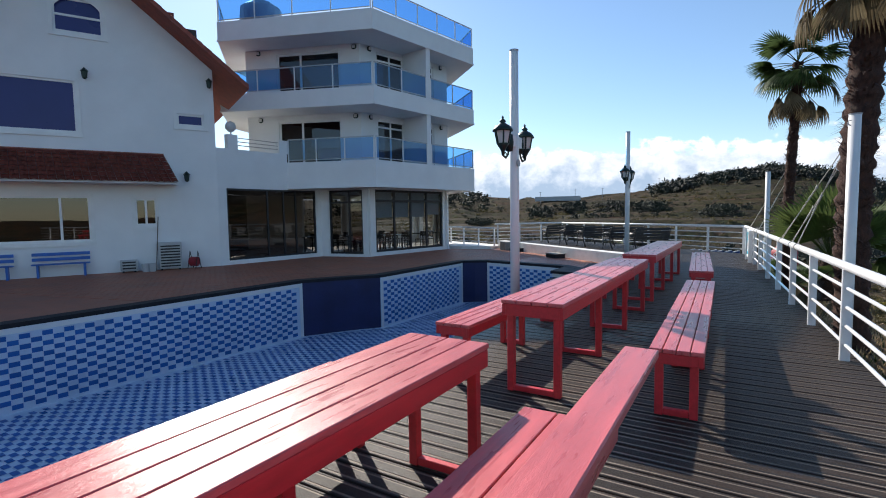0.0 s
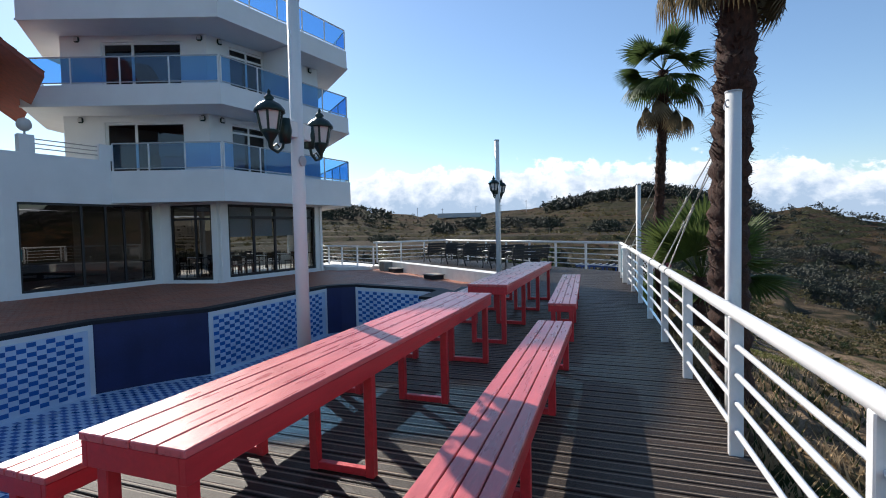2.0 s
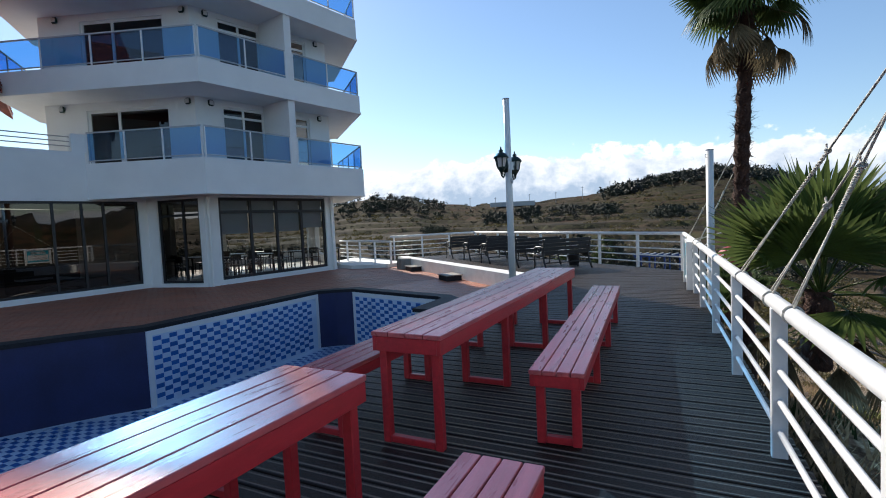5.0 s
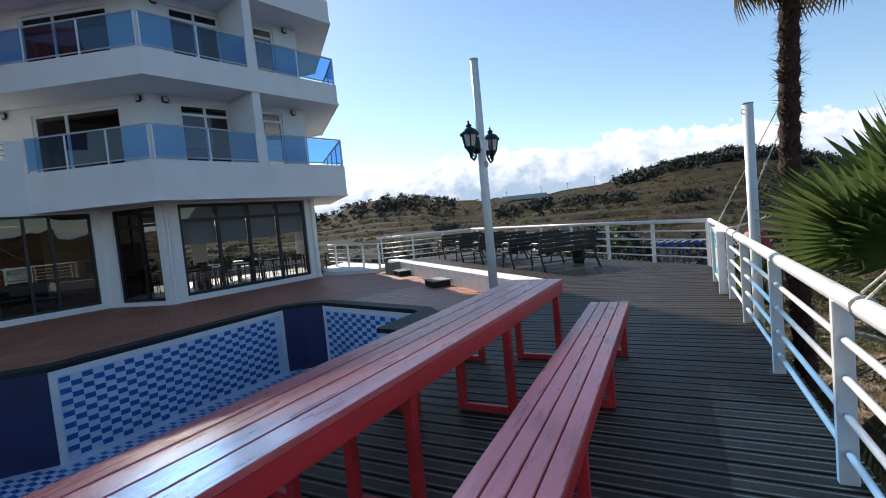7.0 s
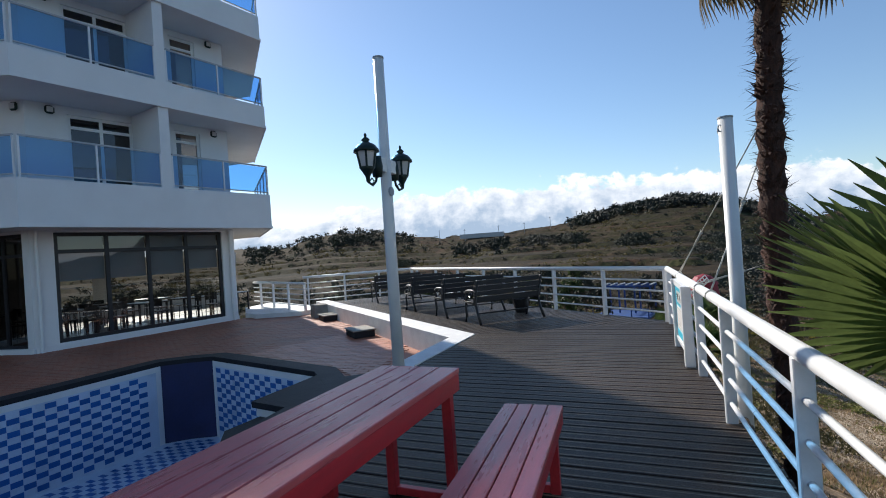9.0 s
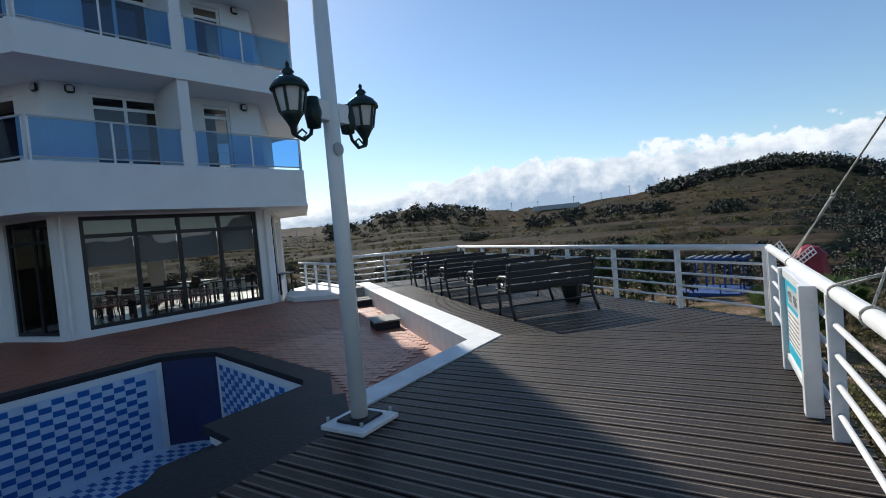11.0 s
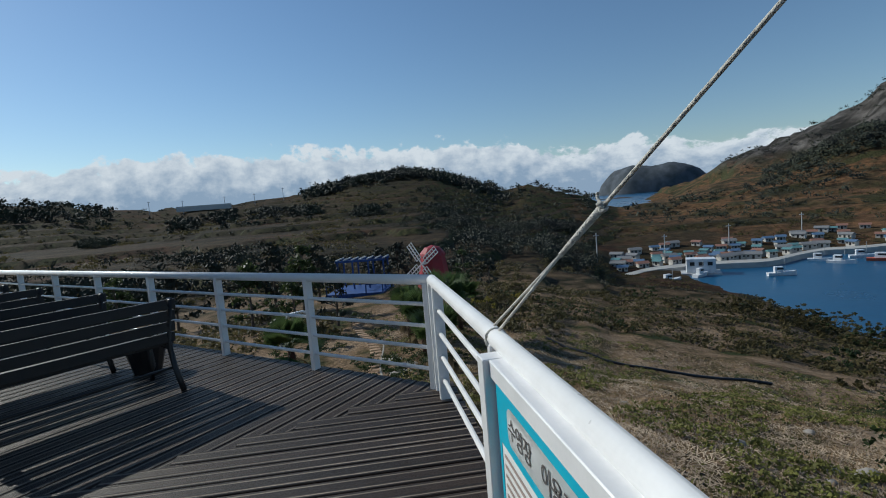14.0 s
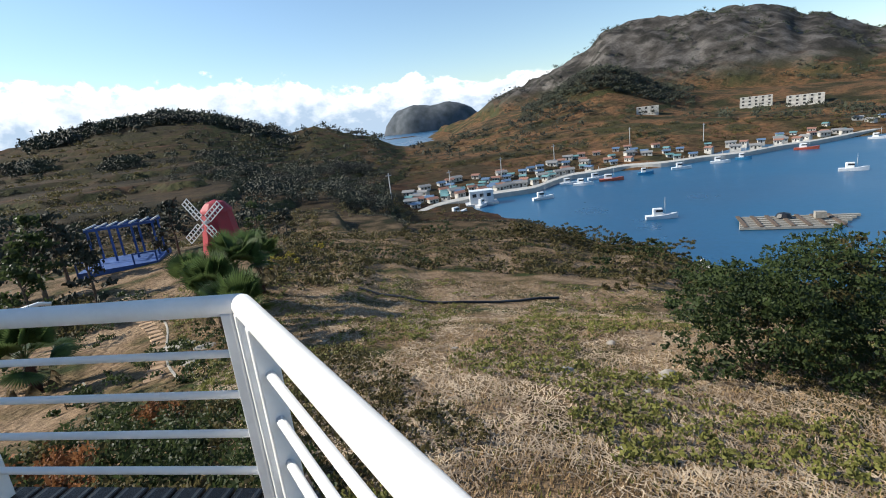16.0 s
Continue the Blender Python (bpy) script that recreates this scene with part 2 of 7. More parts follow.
def raw(name, verts, faces, material, parent=None, smooth=False):
    me = bpy.data.meshes.new(name)
    me.from_pydata(verts, [], faces)
    me.materials.append(material)
    if smooth:
        me.shade_smooth()
    ob = new(name, me)
    ob.parent = parent
    return ob


def box(bm, x0, y0, z0, x1, y1, z1, m=None, bevel=0.0):
    tmp = bmesh.new() if bevel else bm
    vs = [tmp.verts.new(p) for p in ((x0, y0, z0), (x1, y0, z0), (x1, y1, z0), (x0, y1, z0), (x0, y0, z1), (x1, y0, z1), (x1, y1, z1), (x0, y1, z1))]
    fs = [tmp.faces.new([vs[i] for i in f]) for f in ((3, 2, 1, 0), (4, 5, 6, 7), (0, 1, 5, 4), (1, 2, 6, 5), (2, 3, 7, 6), (3, 0, 4, 7))]
    if bevel:
        bmesh.ops.bevel(tmp, geom=list(tmp.edges), offset=bevel, segments=1, affect="EDGES")
        if m:
            tmp.transform(m)
        me = bpy.data.meshes.new("tmp")
        tmp.to_mesh(me)
        tmp.free()
        bm.from_mesh(me)
        bpy.data.meshes.remove(me)
    elif m:
        for v in vs:
            v.co = m @ v.co
    return bm


def B(*a, bevel=0.0, m=None):
    return box(bmesh.new(), *a, m=m, bevel=bevel)


def tube(bm, pts, r, n=10, r2=None, caps=True):
    """A round bar along the points pts, tapering from r to r2."""
    pts = [Vector(p) for p in pts]
    rings = []
    r2 = r if r2 is None else r2
    for i, p in enumerate(pts):
        d = (pts[min(i + 1, len(pts) - 1)] - pts[max(i - 1, 0)]).normalized()
        u = d.orthogonal().normalized()
        if abs(d.z) < 0.99:
            u = d.cross(Vector((0, 0, 1))).normalized()
        w = d.cross(u)
        rad = r + (r2 - r) * i / max(1, len(pts) - 1)
        rings.append([bm.verts.new(p + rad * (math.cos(2 * math.pi * k / n) * u + math.sin(2 * math.pi * k / n) * w)) for k in range(n)])
    for a, b in zip(rings, rings[1:]):
        for k in range(n):
            bm.faces.new((a[k], a[(k + 1) % n], b[(k + 1) % n], b[k]))
    if caps:
        bm.faces.new(rings[0][::-1])
        bm.faces.new(rings[-1])
    return bm


def T(pts, r, n=10, r2=None):
    return tube(bmesh.new(), pts, r, n, r2)


def prism(bm, poly, z0, z1):
    lo = [bm.verts.new((x, y, z0)) for x, y in poly]
    hi = [bm.verts.new((x, y, z1)) for x, y in poly]
    bm.faces.new(lo[::-1])
    bm.faces.new(hi)
    for i in range(len(poly)):
        j = (i + 1) % len(poly)
        bm.faces.new((lo[i], lo[j], hi[j], hi[i]))
    return bm


def lathe(bm, prof, n=12, at=(0, 0, 0)):
    rings = [[bm.verts.new((at[0] + r * math.cos(2 * math.pi * k / n), at[1] + r * math.sin(2 * math.pi * k / n), at[2] + z)) for k in range(n)] for r, z in prof]
    for a, b in zip(rings, rings[1:]):
        for k in range(n):
            bm.faces.new((a[k], a[(k + 1) % n], b[(k + 1) % n], b[k]))
    return bm


def along(p0, p1):
    """The matrix whose x runs from p0 to p1 on the ground, y to its left; and the length."""
    d = Vector((p1[0] - p0[0], p1[1] - p0[1], 0))
    return Matrix.Translation((p0[0], p0[1], 0)) @ Matrix.Rotation(math.atan2(d.y, d.x), 4, "Z"), d.length


def wall_bm(p0, p1, z0, z1, thick, holes):
    """A wall from p0 to p1, its face on the right of that way, with holes (a0, a1, z0, z1)."""
    m, L = along(p0, p1)
    bm = bmesh.new()
    xs = sorted({0, L, *[h[0] for h in holes], *[h[1] for h in holes]})
    for x0, x1 in zip(xs, xs[1:]):
        z = z0
        for h in sorted([h for h in holes if h[0] < x1 - 1e-4 and h[1] > x0 + 1e-4], key=lambda h: h[2]):
            if h[2] > z + 1e-4:
                box(bm, x0, 0, z, x1, thick, h[2], m)
            z = h[3]
        if z < z1 - 1e-4:
            box(bm, x0, 0, z, x1, thick, z1, m)
    bmesh.ops.remove_doubles(bm, verts=bm.verts[:], dist=1e-4)
    return bm


def smooth01(a, b, v):
    t = min(1.0, max(0.0, (v - a) / (b - a)))
    return t * t * (3 - 2 * t)


# ---- ground: one sheet to the horizon ----
HUB = (1.8, 14.5)
RAIL0, RAIL1, RAIL2, RAIL3 = (3.2, -8.0), (1.75, 16.63), (-6.4, 23.25), (-8.95, 20.5)
SEA = -24.0
# heights along rays from HUB: azimuth, then z at the radii of RADII
RADII = (14, 28, 45, 75, 110, 160, 240, 380, 620, 950, 1600)
RAYS = (
    (-75, (-0.6, -2, -6, -9, -9, -8, -4, 8, 12, 10, 5)),
    (-45, (-3, -5, -8, -10, -9, -7, -4, 9, 14, 10, 0)),
    (-30, (-4, -6, -8, -9, -8.5, -6, -2, 16, 10, 0, -30)),
    (-14, (-5, -5.6, -6.5, -8, -7, -5, 0, 14, 6, -20, -30)),
    (4, (-5, -5.6, -6, -9, -8, -5, 2, 22, 8, -30, -30)),
    (16, (-4.8, -6.5, -8, -10, -11, -12, -7, 9, -12, -32, -30)),
    (22, (-5.0, -7.4, -9, -11.5, -15, -17, -13, -3, -22, -32, -30)),
    (27, (-5.2, -8, -10, -13, -20, -22, -17, -15, -30, -32, -30)),
    (38, (-5.2, -8.6, -11, -14, -23, -24.4, -18, -10, 2, 30, -30)),
    (50, (-5.2, -9, -12, -19, -28, -30, -20, -8, 10, 126, 40)),
    (64, (-5.1, -10, -14, -25, -32, -32, -27, -14, 0, 120, 60)),
    (80, (-5, -10, -16, -27, -32, -32, -32, -20, 0, 34, 30)),
    (120, (-4, -8, -14, -22, -30, -32, -32, -32, -32, -20, -10)),
    (180, (-1, -1.5, -3, -6, -8, -8, -6, 0, 6, 8, 0)),
)


# height added along the two skylines: azimuth, metres
RIDGE = ((-60, 0), (-47, -6), (-43, 0), (-37, 5.5), (-31, 3.5), (-28.5, -2), (-24, -4), (-19, -2), (-12.5, 2), (-6, 2.5), (-2.6, 4), (2, 4), (5, 2), (9.4, -1), (13.6, -3), (17, 0), (20.5, 3), (24, 0))
SUMMIT = ((30, 0), (35, -15), (39, 0), (43, -3), (47, -18), (49, 4), (53.5, 6), (60, 3), (64, -3), (66, -20), (71, -32), (80, -34))


def between(table, v):
    for (a0, b0), (a1, b1) in zip(table, table[1:]):
        if a0 <= v <= a1:
            return b0 + (b1 - b0) * smooth01(a0, a1, v)
    return 0.0


def ray_heights(az):
    rows = (*[(a - 360, z) for a, z in RAYS[-1:]], *RAYS, *[(a + 360, z) for a, z in RAYS[:1]])
    for (a0, z0), (a1, z1) in zip(rows, rows[1:]):
        if a0 <= az <= a1:
            t = smooth01(a0, a1, az)
            return [p + (q - p) * t for p, q in zip(z0, z1)]
    return rows[0][1]


def rail_x(y):
    return 2.5 - 0.059 * (y - 3.91)


def inside_terrace(x, y):
    if y < RAIL1[1] and x > rail_x(y) - 0.1:
        return False
    if y > -14 and x < rail_x(y) - 0.1 and x > -40:
        d = (x - RAIL1[0]) * (RAIL2[1] - RAIL1[1]) - (y - RAIL1[1]) * (RAIL2[0] - RAIL1[0])
        return y < 16.6 or d < -0.3 * 10 or (x < -6.4 and y < 23)
    return False


def ground_z(x, y):
    dx, dy = x - HUB[0], y - HUB[1]
    r = math.hypot(dx, dy)
    az = math.degrees(math.atan2(dx, dy))
    zs = ray_heights(az if az > -75 else az + 360 if az < -120 else az)
    s = x - rail_x(min(y, 16.6))
    edge = -0.45 - 1.6 * smooth01(8.5, 14.5, y)
    t2 = (x - RAIL1[0]) * 0.63 + (y - RAIL1[1]) * 0.777
    off = max(0.0, s if y < 16.6 else max(t2, 0) if x < RAIL1[0] else math.hypot(s, t2) * 0.9)
    near = edge - 0.16 * off - 0.6 * smooth01(0.5, 4, off) * smooth01(14, 17, y)
    if dx < -8 and y < 16:
        near = -0.62
    if r <= RADII[0]:
        far = zs[0]
    else:
        far = zs[-1]
        for (r0, z0), (r1, z1) in zip(zip(RADII, zs), zip(RADII[1:], zs[1:])):
            if r0 <= r <= r1:
                u = math.log(r / r0) / math.log(r1 / r0)
                far = z0 + (z1 - z0) * (0.5 * u + 0.5 * smooth01(0, 1, u))
                break
    z = near + (far - near) * smooth01(9, 20, r) if not (dx < -8 and y < 16) else near
    n = noise.noise(Vector((x * 0.35, y * 0.35, 0))) * 0.12 + noise.noise(Vector((x * 0.05, y * 0.05, 3))) * min(1.2, r * 0.012)
    if r > 60:
        n += noise.fractal(Vector((x * 0.006, y * 0.006, 7)), 1.0, 2.0, 6) * min(14, (r - 60) * 0.016)
        if r > 560 and z > -20:
            n += noise.fractal(Vector((x * 0.018, y * 0.018, 4)), 0.8, 2.0, 7) * min(11, (r - 560) * 0.06)
        if z > -18 and 60 < r < 500:  # terraced fields
            step = 2.5
            k = math.floor((z + n) / step)
            f = (z + n) / step - k
            n += (k + smooth01(0.85, 1.0, f) + f * 0.25 - f * 0.25) * step * 0.75 + 0.25 * (z + n) - (z + n)
    z += 31 * math.exp(-((az - 48) / 6.0) ** 2 - ((r - 470) / 75) ** 2)
    z += between(RIDGE, az) * math.exp(-((r - 375) / 90) ** 2) + between(SUMMIT, az) * math.exp(-((r - 930) / 220) ** 2)
    z += n
    if inside_terrace(x, y):
        z = min(z, -2.6)
    return z


def build_ground():
    rings = [0.0]
    r = 0.6
    while r < 4600:
        rings.append(r)
        r *= 1.013 if 60 < r < 420 else 1.035 if r < 1500 else 1.1
        r += 0.12
    fine = [a * 0.55 for a in range(-164, 164)]
    coarse = [90.2 + a * 3.0 for a in range(0, 60)]
    angs = fine + [a for a in coarse if a < 269.8]
    verts, faces = [(HUB[0], HUB[1], ground_z(*HUB))], []
    n = len(angs)
    for r in rings[1:]:
        for a in angs:
            x, y = HUB[0] + r * math.sin(radians(a)), HUB[1] + r * math.cos(radians(a))
            verts.append((x, y, ground_z(x, y)))
    for k in range(n):
        faces.append((0, 1 + (k + 1) % n, 1 + k))
    for i in range(len(rings) - 2):
        for k in range(n):
            a, b = 1 + i * n + k, 1 + i * n + (k + 1) % n
            faces.append((a, b, b + n, a + n))
    return verts, faces


def ground_material():
    m = bpy.data.materials.new("ground_cover")
    m.use_nodes = True
    n, l = m.node_tree.nodes, m.node_tree.links
    p = n["Principled BSDF"]
    p.inputs["Roughness"].default_value = 0.95
    p.inputs["Specular IOR Level"].default_value = 0.1
    tc = n.new("ShaderNodeTexCoord")

    def noise_node(scale, detail=8.0):
        t = n.new("ShaderNodeTexNoise")
        t.inputs["Scale"].default_value, t.inputs["Detail"].default_value = scale, detail
        l.new(tc.outputs["Object"], t.inputs[0])
        return t.outputs["Fac"]

    def ramp(src, stops):
        rr = n.new("ShaderNodeValToRGB")
        while len(rr.color_ramp.elements) < len(stops):
            rr.color_ramp.elements.new(0.5)
        for e, (q, c) in zip(rr.color_ramp.elements, stops):
            e.position, e.color = q, (*c, 1)
        l.new(src, rr.inputs[0])
        return rr.outputs[0]

    def mix(f, a, b, mode="MIX"):
        x = n.new("ShaderNodeMix")
        x.data_type, x.blend_type = "RGBA", mode
        if isinstance(f, float):
            x.inputs["Factor"].default_value = f
        else:
            l.new(f, x.inputs["Factor"])
        l.new(a, x.inputs["A"])
        l.new(b, x.inputs["B"])
        return x.outputs["Result"]

    # far field colours, darkened to carry the shade of backlit slopes
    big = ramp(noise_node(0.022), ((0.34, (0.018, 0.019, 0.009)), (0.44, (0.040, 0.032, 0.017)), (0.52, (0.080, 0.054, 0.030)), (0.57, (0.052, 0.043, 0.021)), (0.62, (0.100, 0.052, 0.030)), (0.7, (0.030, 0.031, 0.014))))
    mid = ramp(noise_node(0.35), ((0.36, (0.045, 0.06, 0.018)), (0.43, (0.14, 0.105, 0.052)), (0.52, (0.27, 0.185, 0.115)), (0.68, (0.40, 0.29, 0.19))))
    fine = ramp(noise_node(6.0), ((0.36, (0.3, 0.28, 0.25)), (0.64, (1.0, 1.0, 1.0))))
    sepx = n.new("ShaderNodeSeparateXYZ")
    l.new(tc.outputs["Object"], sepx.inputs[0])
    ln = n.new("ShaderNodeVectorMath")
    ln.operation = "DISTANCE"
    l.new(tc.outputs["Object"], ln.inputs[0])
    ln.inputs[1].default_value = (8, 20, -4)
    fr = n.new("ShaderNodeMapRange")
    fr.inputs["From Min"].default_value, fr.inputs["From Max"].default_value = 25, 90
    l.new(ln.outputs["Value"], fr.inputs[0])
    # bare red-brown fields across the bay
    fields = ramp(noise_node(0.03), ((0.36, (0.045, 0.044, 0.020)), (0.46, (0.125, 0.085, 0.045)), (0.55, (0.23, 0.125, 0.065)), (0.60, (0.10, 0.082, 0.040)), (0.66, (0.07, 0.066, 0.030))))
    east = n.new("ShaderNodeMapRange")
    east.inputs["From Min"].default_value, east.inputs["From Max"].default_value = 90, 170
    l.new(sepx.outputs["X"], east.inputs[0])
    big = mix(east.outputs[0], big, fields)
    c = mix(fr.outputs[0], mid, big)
    # grey rock and scrub on the high ground
    hi = n.new("ShaderNodeMapRange")
    hi.inputs["From Min"].default_value, hi.inputs["From Max"].default_value = 12, 36
    l.new(sepx.outputs["Z"], hi.inputs[0])
    far = n.new("ShaderNodeMapRange")
    far.inputs["From Min"].default_value, far.inputs["From Max"].default_value = 270, 400
    l.new(sepx.outputs["X"], far.inputs[0])
    high = n.new("ShaderNodeMath")
    high.operation = "MULTIPLY"
    l.new(hi.outputs[0], high.inputs[0])
    l.new(far.outputs[0], high.inputs[1])
    rock = ramp(noise_node(0.045, 15), ((0.38, (0.028, 0.027, 0.024)), (0.48, (0.056, 0.051, 0.046)), (0.57, (0.088, 0.081, 0.076)), (0.66, (0.125, 0.117, 0.108))))
    mott = ramp(noise_node(0.35, 10), ((0.36, (0.50, 0.50, 0.46)), (0.5, (0.85, 0.85, 0.85)), (0.64, (1.15, 1.12, 1.05))))
    c = mix(fr.outputs[0], c, mix(1.0, c, mott, "MULTIPLY"))
    c = mix(0.6, c, fine, "MULTIPLY")
    c = mix(0.5, c, ramp(noise_node(28.0), ((0.38, (0.25, 0.24, 0.2)), (0.6, (1.0, 1.0, 1.0)))), "MULTIPLY")
    # steep banks between the terraces are dark scrub
    geo = n.new("ShaderNodeNewGeometry")
    sepn = n.new("ShaderNodeSeparateXYZ")
    l.new(geo.outputs["True Normal"], sepn.inputs[0])
    st = n.new("ShaderNodeMapRange")
    st.inputs["From Min"].default_value, st.inputs["From Max"].default_value = 0.93, 0.80
    l.new(sepn.outputs["Z"], st.inputs[0])
    scrub = ramp(noise_node(0.8), ((0.35, (0.02, 0.026, 0.010)), (0.65, (0.07, 0.065, 0.028))))
    sm = n.new("ShaderNodeMath")
    sm.operation = "MULTIPLY"
    l.new(st.outputs[0], sm.inputs[0])
    l.new(fr.outputs[0], sm.inputs[1])
    c = mix(sm.outputs[0], c, scrub)
    c = mix(high.outputs[0], c, mix(0.6, rock, mott, "MULTIPLY"))
    l.new(c, p.inputs["Base Color"])
    b = n.new("ShaderNodeBump")
    b.inputs["Strength"].default_value, b.inputs["Distance"].default_value = 1.0, 0.22
    l.new(noise_node(3.5, 12.0), b.inputs["Height"])
    l.new(b.outputs[0], p.inputs["Normal"])
    return m


gv, gf = build_ground()
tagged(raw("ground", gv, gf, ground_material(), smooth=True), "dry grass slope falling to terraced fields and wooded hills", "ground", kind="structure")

M_SEA = mat("sea_water", (0.010, 0.085, 0.18), 0.3, vary=0.2, scale=0.02, bump=0.35, bscale=0.9, spec=0.35, dark=(0.008, 0.06, 0.14))
tagged(raw("water", [(-600, -200, SEA), (4800, -200, SEA), (4800, 4800, SEA), (-600, 4800, SEA)], [(0, 1, 2, 3)], M_SEA), "deep blue water of the bay and the open sea", "water", kind="structure")


# island and cloud bank, far off
def island():
    verts, faces = [], []
    cx, cy = HUB[0] + 2300 * math.sin(radians(30.2)), HUB[1] + 2300 * math.cos(radians(30.2))
    nr, na = 14, 48
    for i in range(nr):
        f = i / (nr - 1)
        for k in range(na):
            a = 2 * math.pi * k / na
            lump = 1 + 0.22 * noise.noise(Vector((math.cos(a) * 1.5, math.sin(a) * 1.5, 1)))
            rx, ry = 228 * f * lump, 120 * f * lump
            x, y = cx + rx * math.cos(a) * 0.87 - ry * math.sin(a) * 0.5, cy - rx * math.cos(a) * 0.5 - ry * math.sin(a) * 0.87
            z = SEA - 4 + 90 * (1 - f ** 4.5) + 15 * noise.fractal(Vector((x * 0.01, y * 0.01, 2)), 1, 2, 5) + (26 if f < 0.93 else 0)
            verts.append((x, y, z if f < 0.99 else SEA - 4))
    for i in range(nr - 1):
        for k in range(na):
            a, b = i * na + k, i * na + (k + 1) % na
            faces.append((a, b, b + na, a + na))
    return verts, faces


iv, if_ = island()
# blue-grey of the rock has the distance haze mixed into it
tagged(raw("backdrop_island", iv, if_, mat("hazed_island_rock", (0.085, 0.098, 0.115), 0.95, vary=0.3, scale=0.03, bump=0.6, bscale=0.05, dark=(0.03, 0.042, 0.05)), smooth=True), "hazy rocky island with cliffs rising from the sea", "island", kind="structure")


def cloud_material():
    m = bpy.data.materials.new("cloud_bank")
    m.use_nodes = True
    n, l = m.node_tree.nodes, m.node_tree.links
    n.remove(n["Principled BSDF"])
    tc = n.new("ShaderNodeTexCoord")
    sep = n.new("ShaderNodeSeparateXYZ")
    l.new(tc.outputs["UV"], sep.inputs[0])
    mp = n.new("ShaderNodeMapping")
    mp.inputs["Scale"].default_value = (46, 2.6, 1)
    l.new(tc.outputs["UV"], mp.inputs[0])
    n1 = n.new("ShaderNodeTexNoise")
    n1.inputs["Scale"].default_value, n1.inputs["Detail"].default_value, n1.inputs["Roughness"].default_value = 1.6, 9, 0.55
    l.new(mp.outputs[0], n1.inputs[0])
    mp2 = n.new("ShaderNodeMapping")
    mp2.inputs["Scale"].default_value = (9, 0.6, 1)
    l.new(tc.outputs["UV"], mp2.inputs[0])
    n2 = n.new("ShaderNodeTexNoise")
    n2.inputs["Scale"].default_value, n2.inputs["Detail"].default_value = 2.2, 3
    l.new(mp2.outputs[0], n2.inputs[0])

    def math2(op, a, b):
        x = n.new("ShaderNodeMath")
        x.operation = op
        for i, v in enumerate((a, b)):
            if isinstance(v, float):
                x.inputs[i].default_value = v
            else:
                l.new(v, x.inputs[i])
        return x.outputs[0]

    # cover: full under a bulging top
    d = math2("SUBTRACT", 1.0, sep.outputs["Y"])
    d = math2("ADD", math2("MULTIPLY", d, 1.5), math2("MULTIPLY", math2("SUBTRACT", n1.outputs["Fac"], 0.5), 1.25))
    d = math2("ADD", d, math2("MULTIPLY", math2("SUBTRACT", n2.outputs["Fac"], 0.5), 0.6))
    cov = n.new("ShaderNodeMapRange")
    cov.interpolation_type = "SMOOTHSTEP"
    cov.inputs["From Min"].default_value, cov.inputs["From Max"].default_value = -0.02, 0.13
    l.new(d, cov.inputs[0])
    mp3 = n.new("ShaderNodeMapping")
    mp3.inputs["Scale"].default_value = (62, 3.4, 1)
    mp3.inputs["Location"].default_value = (0.25, 0.18, 0)
    l.new(tc.outputs["UV"], mp3.inputs[0])
    n3 = n.new("ShaderNodeTexNoise")
    n3.inputs["Scale"].default_value, n3.inputs["Detail"].default_value, n3.inputs["Roughness"].default_value = 1.1, 8, 0.6
    l.new(mp3.outputs[0], n3.inputs[0])
    depth = math2("ADD", math2("MULTIPLY", math2("SUBTRACT", 1.0, sep.outputs["Y"]), 0.75), math2("SUBTRACT", n3.outputs["Fac"], 0.42))
    # sunlit tops and shaded bases painted into a glowing sheet
    shade = n.new("ShaderNodeValToRGB")
    shade.color_ramp.elements[0].position, shade.color_ramp.elements[0].color = 0.10, (1.0, 1.0, 1.0, 1)
    shade.color_ramp.elements[1].position, shade.color_ramp.elements[1].color = 0.5, (0.40, 0.50, 0.63, 1)
    l.new(depth, shade.inputs[0])
    em = n.new("ShaderNodeEmission")
    em.inputs["Strength"].default_value = 0.88
    l.new(shade.outputs[0], em.inputs[0])
    tr = n.new("ShaderNodeBsdfTransparent")
    mix = n.new("ShaderNodeMixShader")
    l.new(cov.outputs[0], mix.inputs[0])
    l.new(tr.outputs[0], mix.inputs[1])
    l.new(em.outputs[0], mix.inputs[2])
    l.new(mix.outputs[0], n["Material Output"].inputs[0])
    return m


CLOUD_TOP = ((-80, 2.5), (-49, 4.6), (-38, 5.8), (-24, 8.0), (-18, 8.6), (-10, 7.8), (8, 7.6), (15, 7.2), (22, 5.6), (30, 6.0), (36, 4.9), (44, 5.4), (60, 4.0), (90, 3.0))


def cloud_top(az):
    for (a0, e0), (a1, e1) in zip(CLOUD_TOP, CLOUD_TOP[1:]):
        if a0 <= az <= a1:
            return 0.9 * (e0 + (e1 - e0) * smooth01(a0, a1, az))
    return 3.0


